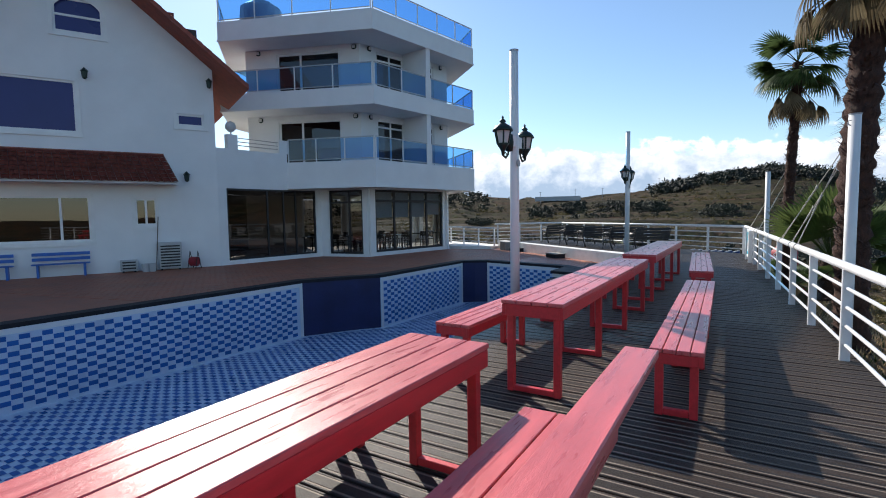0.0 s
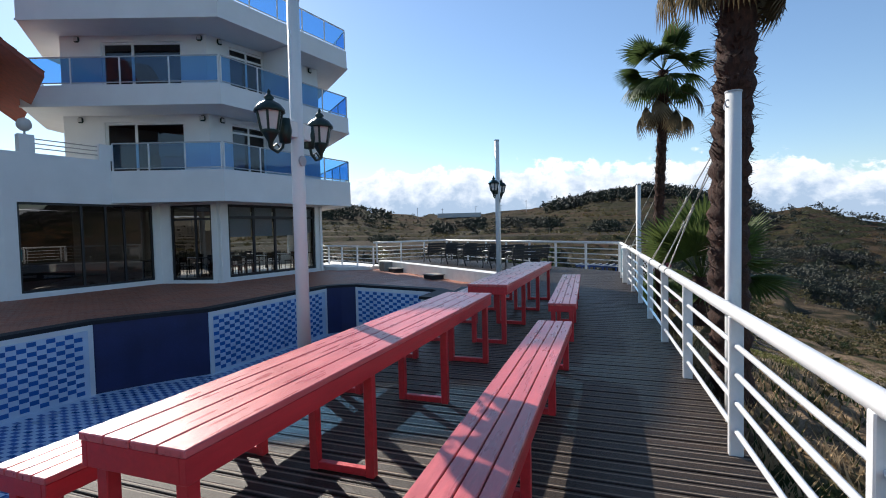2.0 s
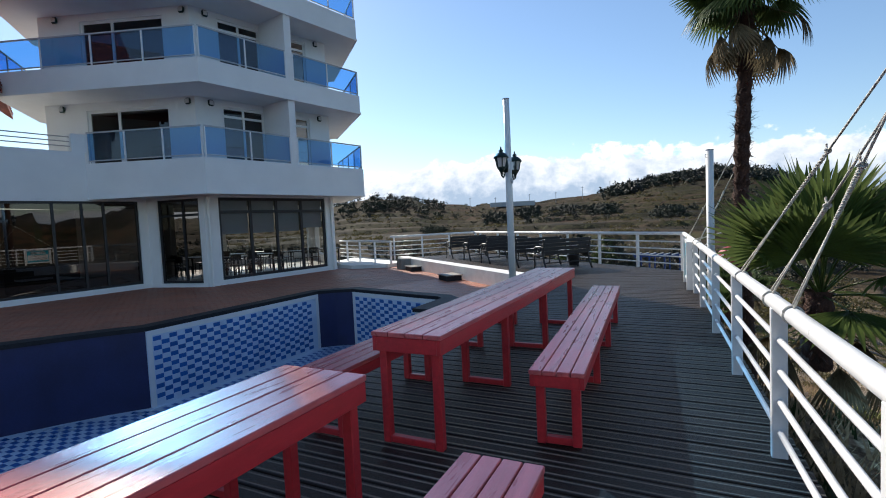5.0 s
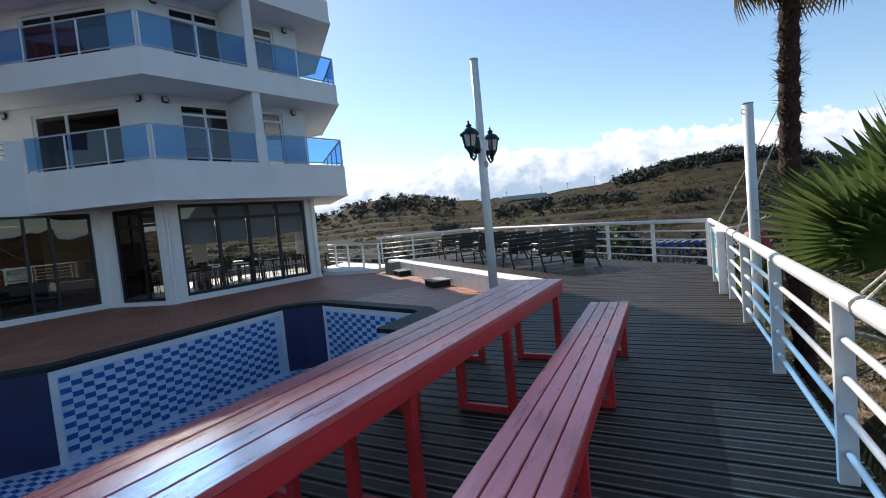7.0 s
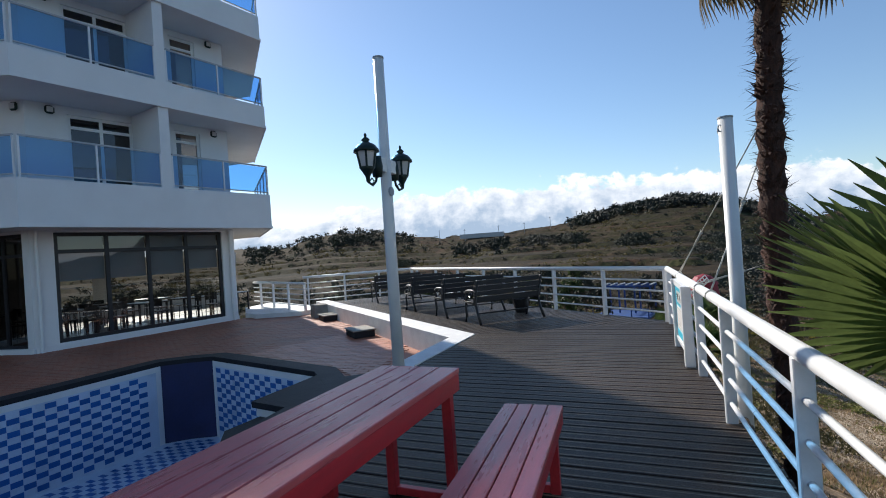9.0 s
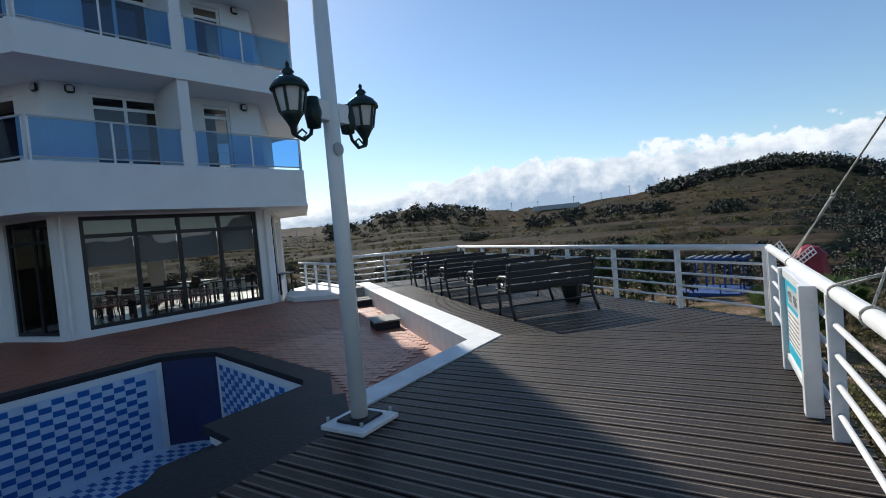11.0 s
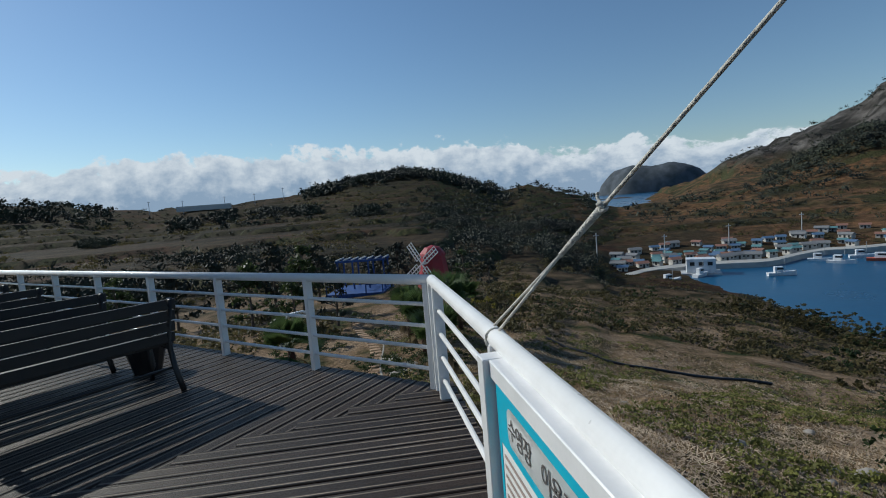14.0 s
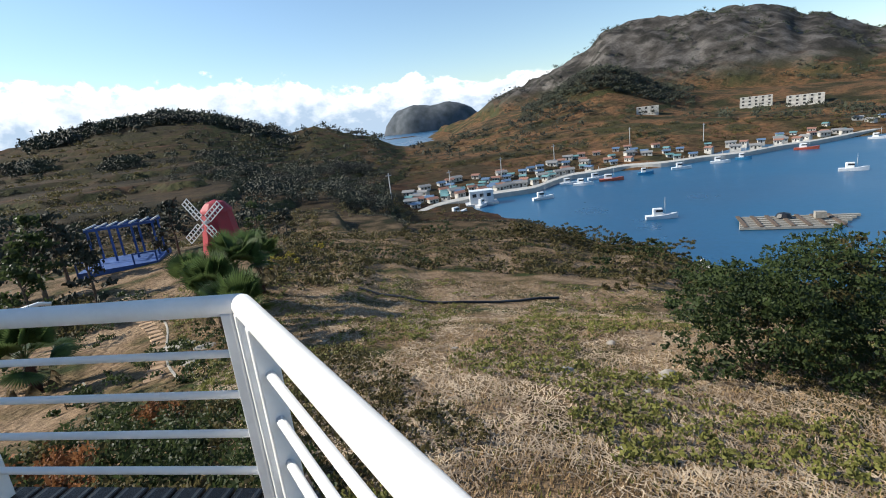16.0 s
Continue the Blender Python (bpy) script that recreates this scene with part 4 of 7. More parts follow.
# ---- house with the gable ----
house = thing("house", label="white gabled house with red-brown tiled roof", category="building")
HM, HL = along(HOUSE0, HOUSE1)
off = 9.4  # along the facade, from the hotel's corner
hw = [(off - 8.4, off - 4.47, 4.26, 5.93), (off - 1.6, off - 0.72, 4.75, 5.18), (off - 8.4, off - 4.28, 0.72, 2.22), (off - 3.03, off - 2.36, 1.2, 2.15), (off - 4.95, off - 3.62, 7.45, 8.55)]
part("wall", wall_bm(HOUSE0, HOUSE1, -0.7, 6.9, 0.25, hw[:4]), M_WALL, house)
bm = bmesh.new()
for z0, z1, f in ((6.9, 7.45, 0), (7.45, 8.55, 1), (8.55, 10.2, 0)):
    k0, k1 = (z0 - 6.9) / 0.82, (z1 - 6.9) / 0.82
    for x0, x1, y0, y1 in ([(0.5 + k0, HL - k0, 0.5 + k1, HL - k1)] if not f else [(0.5 + k0, hw[4][0], 0.5 + k1, hw[4][0]), (hw[4][1], HL - k0, hw[4][1], HL - k1)]):
        vs = [bm.verts.new(HM @ Vector(p)) for p in ((x0, 0, z0), (x1, 0, z0), (y1, 0, z1), (y0, 0, z1), (x0, 0.25, z0), (x1, 0.25, z0), (y1, 0.25, z1), (y0, 0.25, z1))]
        for q in ((3, 2, 1, 0), (4, 5, 6, 7), (0, 1, 5, 4), (1, 2, 6, 5), (2, 3, 7, 6), (3, 0, 4, 7)):
            bm.faces.new([vs[i] for i in q])
part("gable", bm, M_WALL, house)
part("side_wall", B(HL - 0.25, 0.25, -0.7, HL, 7, 6.9, m=HM), M_WALL, house)
# near-black sheet added behind the house windows as room shade
part("room_shade", B(0.3, 1.2, -0.5, HL - 0.3, 1.3, 8.6, m=HM), M_ROOMSHADE, house)
for (a0, a1, z0, z1), ups in zip(hw, ((), (), (off - 5.08,), (off - 2.7,), ())):
    w = window(HOUSE0, HOUSE1, a0, a1, z0, z1, ups, (8.0,) if z0 > 7 else (), M_WHITE, G_NAVY if z0 > 4 else G_DARK, house, 0.07, 0.04)
    part("surround", box(box(box(bmesh.new(), a0 - 0.12, -0.04, z0 - 0.14, a1 + 0.12, -0.003, z0 - 0.01, HM), a0 - 0.10, -0.03, z0 - 0.01, a0, -0.003, z1 + 0.08, HM), a1, -0.03, z0 - 0.01, a1 + 0.10, -0.003, z1 + 0.08, HM), M_WHITE, w)
bm = bmesh.new()
cx, zc, rr = (hw[4][0] + hw[4][1]) / 2, 8.0, (hw[4][1] - hw[4][0]) / 2
for s in (-1, 1):
    pts = [(cx + s * rr, zc)] + [(cx + s * rr * math.cos(t), zc + 0.55 * math.sin(t)) for t in [math.pi / 2 * k / 8 for k in range(1, 9)]] + [(cx, 8.6), (cx + s * rr, 8.6)]
    for y in (-0.01, 0.1):
        bm.faces.new([bm.verts.new(HM @ Vector((x, y, z))) for x, z in pts])
part("arch_infill", bm, M_WALL, house)


def tile_slope(p0, p1, p2, p3, cols, rows, parent, material, thick=0.05):
    """Overlapping roof tiles on the slope p0 p1 (eave) p2 p3 (ridge), as one mesh of courses."""
    bm = bmesh.new()
    p0, p1, p2, p3 = map(Vector, (p0, p1, p2, p3))
    nrm = (p1 - p0).cross(p3 - p0).normalized()
    if nrm.z < 0:
        nrm = -nrm
    for r in range(rows):
        v0, v1 = r / rows, min(1.0, (r + 1.12) / rows)
        for c in range(cols):
            u0, u1 = (c + 0.02) / cols, (c + 0.98) / cols
            q = [((p0.lerp(p1, u)).lerp(p3.lerp(p2, u), v)) for u, v in ((u0, v0), (u1, v0), (u1, v1), (u0, v1))]
            mid0, mid1 = (q[0] + q[1]) / 2 + nrm * thick, (q[3] + q[2]) / 2 + nrm * thick * 0.3
            a = [bm.verts.new(x) for x in (q[0] + nrm * 0.02, mid0 + nrm * 0.01, q[1] + nrm * 0.02, q[2], mid1, q[3])]
            bm.faces.new((a[0], a[1], a[4], a[5]))
            bm.faces.new((a[1], a[2], a[3], a[4]))
    bmesh.ops.solidify(bm, geom=list(bm.faces), thickness=0.012)
    return part("tile_course", bm, material, parent)


roof = part("roof", bmesh.new(), M_ROOF, house, "red-brown tiled gable roof")
ex, apex = HL + 1.0, (HL + 0.5) / 2
for s0, s1 in ((ex, apex), (-0.05, apex)):
    z0 = 6.9 - (1.0 if s0 > 1 else 0.55) * 0.82
    zt = z0 + abs(s1 - s0) * 0.82
    e0, e1, r1, r0 = (HM @ Vector((s0, -1.25, z0 + 0.1)), HM @ Vector((s0, 7, z0 + 0.1)), HM @ Vector((s1, 7, zt + 0.1)), HM @ Vector((s1, -1.25, zt + 0.1)))
    tile_slope(e0, e1, r1, r0, 26, 18, roof, M_ROOF)
    bm = bmesh.new()
    lo = [bm.verts.new(v + Vector((0, 0, -0.16))) for v in (e0, e1, r1, r0)]
    hi = [bm.verts.new(v + Vector((0, 0, -0.01))) for v in (e0, e1, r1, r0)]
    bm.faces.new(lo[::-1]), bm.faces.new(hi)
    for i in range(4):
        bm.faces.new((lo[i], lo[(i + 1) % 4], hi[(i + 1) % 4], hi[i]))
    part("soffit", bm, M_ROOF, roof)
part("chimney", B(HL - 1.6, 2.6, 7.4, HL - 0.9, 3.4, 9.6, m=HM), M_ROOF, house)
# tiled canopy over the ground floor
can = part("canopy", B(0.2, -0.02, 3.62, off - 2.07, 0.0, 3.72, m=HM), M_ROOF, house, "red-brown tiled canopy")
tile_slope(HM @ Vector((0.2, -0.95, 2.66)), HM @ Vector((off - 1.72, -0.95, 2.66)), HM @ Vector((off - 2.07, -0.02, 3.68)), HM @ Vector((0.2, -0.02, 3.68)), 34, 7, can, M_ROOF)
bm = bmesh.new()
cs = [HM @ Vector(p) for p in ((0.2, -0.93, 2.62), (off - 1.76, -0.93, 2.62), (off - 1.76, -0.003, 2.62), (0.2, -0.003, 2.62), (0.2, -0.003, 3.6), (off - 2.1, -0.003, 3.6))]
vs = [bm.verts.new(p) for p in cs]
bm.faces.new((vs[0], vs[3], vs[2], vs[1])), bm.faces.new((vs[0], vs[1], vs[5], vs[4])), bm.faces.new((vs[1], vs[2], vs[5]))
part("canopy_soffit", bm, M_WALL, can)
for a, z in ((off - 4.2, 6.15), (off - 1.39, 2.9), (HL - 0.15, 6.3)):
    lamp = part("wall_lantern", B(a - 0.03, -0.12, z + 0.16, a + 0.03, 0.0, z + 0.20, m=HM), M_LAMP, house)
    part("lantern_body", lathe(bmesh.new(), [(0.02, -0.16), (0.07, -0.12), (0.09, 0.08), (0.12, 0.10), (0.05, 0.17), (0.0, 0.22)], 6, tuple(HM @ Vector((a, -0.16, z)))), M_LAMP, lamp)
# things standing along the house wall
for k, a in enumerate((off - 7.05, off - 5.12)):
    b = thing("bench", tuple(HM @ Vector((a, -0.38, PAVE))), math.degrees(math.atan2(FDIR.y, FDIR.x)), "blue painted wooden bench against the house wall", "bench", "blue benches")
    for y, z, h in ((-0.02, 0.40, 0.04), (0.12, 0.40, 0.04), (0.24, 0.52, 0.10), (0.26, 0.68, 0.10)):
        part("slat", B(-0.75, y, z, 0.75, y + (0.11 if h < 0.05 else 0.03), z + h, bevel=0.006), M_BLUEBENCH, b)
    for x in (-0.6, 0.6):
        part("leg", B(x - 0.03, 0, 0, x + 0.03, 0.26, 0.40, bevel=0.006), M_BLUEBENCH, b)
for a, w, h in ((off - 3.3, 0.5, 0.42), (off - 2.05, 0.72, 0.98)):
    ac = thing("air_conditioner", tuple(HM @ Vector((a, -0.38, PAVE))), math.degrees(math.atan2(FDIR.y, FDIR.x)), "grey outdoor air conditioner unit with slatted grille", "air conditioner", "air conditioners")
    part("case", B(-w / 2, 0.02, 0.05, w / 2, 0.34, h, bevel=0.012), M_GREY, ac)
    for i in range(int(h / 0.1) - 1):
        part("louvre", B(-w / 2 + 0.06, -0.005, 0.12 + i * 0.1, w / 2 - 0.06, 0.03, 0.17 + i * 0.1), M_FRAME, ac)
    for x in (-w / 2 + 0.05, w / 2 - 0.11):
        part("foot", B(x, 0.05, 0, x + 0.06, 0.3, 0.05), M_FRAME, ac)
for a in (off - 2.82, off - 2.62):
    pot = HM @ Vector((a, -0.5, PAVE))
    tagged(part("bucket", lathe(bmesh.new(), [(0, 0), (0.10, 0.0), (0.13, 0.28), (0.12, 0.28), (0.09, 0.03), (0, 0.03)], 14, tuple(pot)), M_GREY), "pale grey plastic bucket by the wall", "bucket", "buckets")
pot = HM @ Vector((off - 1.3, -0.3, PAVE))
reel = thing("hose_reel", tuple(pot), 20, "dark garden hose reel with a red drum", "hose reel")
part("drum", T([(-0.12, 0, 0.25), (0.12, 0, 0.25)], 0.17, 14), M_WINE, reel)
part("stand", tube(tube(bmesh.new(), [(-0.16, -0.15, 0), (-0.16, 0, 0.62), (-0.16, 0.15, 0)], 0.016, 6), [(0.16, -0.15, 0), (0.16, 0, 0.62), (0.16, 0.15, 0)], 0.016, 6), M_BLACK, reel)
broom = HM @ Vector((off - 2.5, -0.25, PAVE))
tagged(part("broom", T([tuple(broom), tuple(HM @ Vector((off - 2.35, -0.05, 1.5)))], 0.014, 6), M_WOOD), "thin wooden pole leaning on the wall", "pole")

# ---- restaurant furniture seen through the glass ----
tb = thing("dining_table", (-14.4, 17.2, -0.30), 10, "dark dining table inside the restaurant", "table", "restaurant tables")
part("tabletop", B(-0.6, -0.4, 0.70, 0.6, 0.4, 0.74, bevel=0.008), M_FRAME, tb)
for x in (-0.52, 0.52):
    for y in (-0.32, 0.32):
        part("leg", B(x - 0.025, y - 0.025, 0, x + 0.025, y + 0.025, 0.70), M_FRAME, tb)
ch = thing("dining_chair", (-14.2, 16.4, -0.30), 20, "dark slim chair inside the restaurant", "chair", "restaurant chairs")
part("seat", B(-0.2, -0.2, 0.43, 0.2, 0.2, 0.47, bevel=0.01), M_FRAME, ch)
part("backrest", B(-0.2, 0.18, 0.62, 0.2, 0.20, 0.86), M_FRAME, ch)
for x in (-0.18, 0.18):
    part("leg", T([(x, -0.18, 0), (x, -0.17, 0.43)], 0.014, 6), M_FRAME, ch)
    part("leg", T([(x, 0.22, 0), (x, 0.18, 0.47), (x, 0.2, 0.86)], 0.014, 6), M_FRAME, ch)
for i in range(1, 9):
    row, col = i % 2, i // 2
    copy_thing(tb, pose(-14.1 - row * 2.0 + col * 0.25, 15.4 + col * 1.5, -0.30, 0, 0, 12))
for i in range(1, 18):
    row, col = i % 3, i // 3
    copy_thing(ch, pose(-13.4 - row * 1.6 + col * 0.15, 15.6 + col * 0.95 + 0.15 * math.sin(i * 7), -0.30, 0, 0, (0, 180, 90, 200)[i % 4] + 12 * math.sin(i * 3)))

# ---- railings ----
def railing(p0, p1, ys, label, n_bars=4, top_r=0.042, z=0.0, h=0.93):
    m, L = along(p0, p1)
    rail = thing("railing", (0, 0, 0), 0, label, "railing")
    part("top_rail", T([m @ Vector((0, 0, z + h - top_r)), m @ Vector((L, 0, z + h - top_r))], top_r, 14), M_RAIL, rail, smooth=True)
    for k in range(n_bars):
        zz = z + 0.152 + k * (0.688 - 0.152) / (n_bars - 1)
        part("bar", T([m @ Vector((0.02, 0, zz)), m @ Vector((L - 0.02, 0, zz))], 0.017, 8), M_RAIL, rail, smooth=True)
    for a in ys:
        part("post", B(a - 0.025, -0.04, z - 0.034, a + 0.025, 0.04, z + h - 0.06, m=m, bevel=0.006), M_RAIL, rail)
    return rail


R_MAIN0 = (rail_x(-8.0), -8.0)
rail_len = (Vector(RAIL1) - Vector(R_MAIN0)).length
posts = [y + 8.0 for y in (-7.4, -5.8, -4.2, -2.6, -1.0, 0.66, 2.28, 3.91, 5.53, 7.05, 8.62, 10.21, 11.88, 13.24, 14.85, 16.45)] + [rail_len - 0.03]
railing(R_MAIN0, RAIL1, posts, "white painted tubular steel railing along the deck edge")
L12 = (Vector(RAIL2) - Vector(RAIL1)).length
railing(RAIL1, RAIL2, [0.05] + [1.43 * k for k in range(1, 8)] + [L12 - 0.05], "white painted tubular steel railing at the terrace end")
railing(RAIL2, RAIL3, [1.2, 2.4, 3.6], "white painted tubular steel railing beside the bench terrace")
railing((-9.05, 20.7), (-13.4, 22.9), [0.05, 1.4, 2.8, 4.1], "white painted tubular steel railing beside the hotel", z=-0.2)
plat = prism(bmesh.new(), [(-9.3, 20.75), (-9.1, 21.9), (-13.6, 24.2), (-13.2, 22.2), (-11.6, 20.6), (-10.7, 20.15)], PAVE - 0.4, -0.24)
tagged(part("terrace_step", plat, M_KERB), "pale painted concrete step beside the hotel", "step", kind="structure")
planter = prism(bmesh.new(), [(-8.6, 20.35), (-8.2, 20.05), (-7.95, 20.4), (-8.35, 20.72)], PAVE - 0.012, 0.02)
tagged(part("concrete_block", planter, M_CONC), "weathered concrete block beside the kerb", "block")
for k, (x, y, rz) in enumerate(((-4.75, 17.25, -40), (-7.45, 19.75, -40))):
    d = thing("drain_box", (x, y, PAVE), rz, "dark low box with a flat lid on the paving", "box", "dark boxes")
    part("box_body", B(-0.34, -0.24, 0, 0.34, 0.24, 0.15, bevel=0.01), M_COPING, d)
    part("lid", B(-0.37, -0.27, 0.15, 0.37, 0.27, 0.18, bevel=0.008), M_CONC, d)

# ---- red tables and benches ----
def red_bench(name, at, length, width, height, planks, frames, label, category, group, apron=0.075, back=False):
    """Planked top on U frames; origin at the near left corner, length along y."""
    t = thing(name, at, 0, label, category, group)
    pw = (width - 0.006 * (planks - 1)) / planks
    top_h = 0.03
    for k in range(planks):
        x = k * (pw + 0.006)
        part("plank", B(x, 0.0, height - top_h, x + pw, length, height, bevel=0.004), M_REDTOP, t)
    z1 = height - top_h - 0.002
    for x in (0.004, width - 0.034):
        part("side_apron", B(x, 0.006, z1 - apron, x + 0.03, length - 0.006, z1, bevel=0.003), M_RED, t)
    for y in (0.006, length - 0.036):
        part("end_apron", B(0.034, y, z1 - apron, width - 0.034, y + 0.03, z1, bevel=0.003), M_RED, t)
    for k in range(frames):
        y = 0.036 + (length - 0.072 - 0.055) * k / (frames - 1)
        for x in (0.034, width - 0.034 - 0.055):
            part("leg", B(x, y, 0.0, x + 0.055, y + 0.055, z1, bevel=0.004), M_RED, t)
        part("foot_bar", B(0.09, y + 0.004, 0.004, width - 0.09, y + 0.05, 0.05, bevel=0.004), M_RED, t)
    if back:
        for k in range(frames):
            y = 0.06 + (length - 0.2) * k / (frames - 1)
            part("back_post", B(width - 0.02, y, 0.3, width + 0.035, y + 0.07, height + 0.36, m=Matrix.Translation((width, 0, 0.3)) @ Matrix.Rotation(radians(22), 4, "Y") @ Matrix.Translation((-width, 0, -0.3)), bevel=0.004), M_RED, t)
        part("back_rail", B(width + 0.135, 0.0, height + 0.335, width + 0.275, length - 0.02, height + 0.37, bevel=0.005), M_REDTOP, t)
        part("back_slat", B(width + 0.195, 0.0, height + 0.08, width + 0.225, length - 0.33, height + 0.20, m=Matrix.Translation((-0.05, 0, 0)), bevel=0.004), M_REDTOP, t)
    return t


TL = "long red painted plank table with worn top, paled for sheen"
table = red_bench("picnic_table", (0.0, 1.60, 0), 3.95, 0.51, 0.75, 4, 4, TL, "table", "red tables", 0.095)
copy_thing(table, pose(-0.005, 6.32, 0))
copy_thing(table, pose(-0.01, -3.6, 0))
BL = "long red painted plank bench with flaking top, paled for sheen"
bench = red_bench("plank_bench", (1.105, 1.66, 0), 3.85, 0.345, 0.485, 4, 4, BL, "bench", "red benches")
bench.matrix_basis = pose(1.105, 1.66, 0, 0, 0, 1.4)
copy_thing(bench, pose(0.945, 6.66, 0, 0, 0, 3.8))
copy_thing(bench, pose(-0.68, 1.68, 0, 0, 0, -0.5))
copy_thing(bench, pose(-0.56, 6.26, 0))
copy_thing(bench, pose(-0.66, -3.5, 0))
red_bench("backed_bench", (0.74, -3.6, 0), 3.85, 0.34, 0.485, 2, 4, "long red painted bench with a backrest rail", "bench", "red benches", back=True)

# ---- lamp posts ----
def lamp_post(x, y, h, label):
    p = thing("lamp_post", (x, y, 0), 0, label, "street lamp", "lamp posts")
    zb = -0.10 if y < 10 else 0.03
    part("pole", T([(0, 0, zb), (0, 0, h)], 0.066, 16, 0.058), M_WHITE, p, "white painted steel tube", True)
    part("cap", T([(0, 0, h), (0, 0, h + 0.02)], 0.062, 16), M_GREY, p)
    plate = part("base_plate", B(-0.215, -0.215, zb - 0.03, 0.215, 0.215, zb + 0.008, bevel=0.006), M_KERB, p)
    part("plinth_block", B(-0.13, -0.13, zb + 0.008, 0.13, 0.13, zb + 0.03, bevel=0.008), M_COPING, plate)
    for i in (-1, 1):
        for j in (-1, 1):
            part("bolt", T([(i * 0.17, j * 0.17, zb + 0.03), (i * 0.17, j * 0.17, zb + 0.06)], 0.014, 6), M_GREY, plate)
    for s in (-1, 1):
        part("bracket_box", B(-0.05, min(s * 0.05, s * 0.16), 2.33, 0.05, max(s * 0.05, s * 0.16), 2.48, bevel=0.006), M_WHITE, p)
        plate2 = part("wall_plate", lathe(bmesh.new(), [(0, -0.12), (0.05, -0.11), (0.065, 0), (0.05, 0.11), (0, 0.12)], 10, (0, s * 0.18, 2.38)), M_LAMP, p, "dark green oval plate", True)
        yy = s * 0.38
        arm = [(0, s * 0.19, 2.32), (0, s * 0.22, 2.22), (0, s * 0.29, 2.17), (0, s * 0.36, 2.19), (0, yy, 2.25)]
        lan = part("lantern", T(arm, 0.014, 8), M_LAMP, p, "dark green cast lantern", True)
        part("lower_cup", lathe(bmesh.new(), [(0.0, 2.18), (0.018, 2.20), (0.025, 2.25), (0.06, 2.31), (0.085, 2.345), (0.08, 2.35)], 12, (0, yy, 0)), M_LAMP, lan, smooth=True)
        part("lantern_glass", lathe(bmesh.new(), [(0.074, 2.35), (0.105, 2.50), (0.108, 2.515)], 6, (0, yy, 0)), M_FROST, lan, "frosted glass")
        for k in range(6):
            a = 2 * math.pi * k / 6
            part("rib", T([(0.078 * math.cos(a), yy + 0.078 * math.sin(a), 2.345), (0.11 * math.cos(a), yy + 0.11 * math.sin(a), 2.505)], 0.012, 5), M_LAMP, lan)
        part("hood", lathe(bmesh.new(), [(0.11, 2.505), (0.135, 2.505), (0.13, 2.53), (0.095, 2.575), (0.05, 2.60), (0.03, 2.615), (0.045, 2.63), (0.03, 2.65), (0.012, 2.665), (0.016, 2.685), (0.0, 2.71)], 14, (0, yy, 0)), M_LAMP, lan, smooth=True)
        sc = part("scroll", T([(0, yy - s * 0.02, 2.20), (0, yy - s * 0.08, 2.245), (0, yy - s * 0.12, 2.22), (0, yy - s * 0.09, 2.19)], 0.008, 6), M_LAMP, lan)
    part("round_cover", T([(0.055, -0.02, 2.12), (0.075, -0.02, 2.12)], 0.05, 10), M_GREY, p)
    return p


lamp_post(-1.05, 4.37, 3.62, "white lamp post with two dark green lanterns beside the pool")
lamp_post(-1.09, 12.41, 3.60, "white lamp post with two dark green lanterns on a bolted base")


def plain_post(x, y, h, zb):
    p = thing("rope_post", (x, y, zb), 0, "white painted steel post tied with ropes behind the railing", "post", "rope posts")
    part("pole", T([(0, 0, 0), (0, 0, h - zb)], 0.052, 14), M_WHITE, p, smooth=True)
    part("cap", T([(0, 0, h - zb), (0, 0, h - zb + 0.012)], 0.056, 14), M_GREY, p)
    for a in (2.2, 3.9):
        ring = [(0.06 * math.cos(a) + 0.022 * math.cos(t) * math.cos(a), 0.06 * math.sin(a) + 0.022 * math.cos(t) * math.sin(a), h - zb - 0.08 + 0.026 * math.sin(t)) for t in [k * math.pi / 5 for k in range(11)]]
        part("eye_ring", T(ring, 0.006, 6), M_GREY, p)
    return p


plain_post(2.59, 4.46, 2.37, -0.6)
plain_post(2.15, 12.05, 2.31, -1.2)

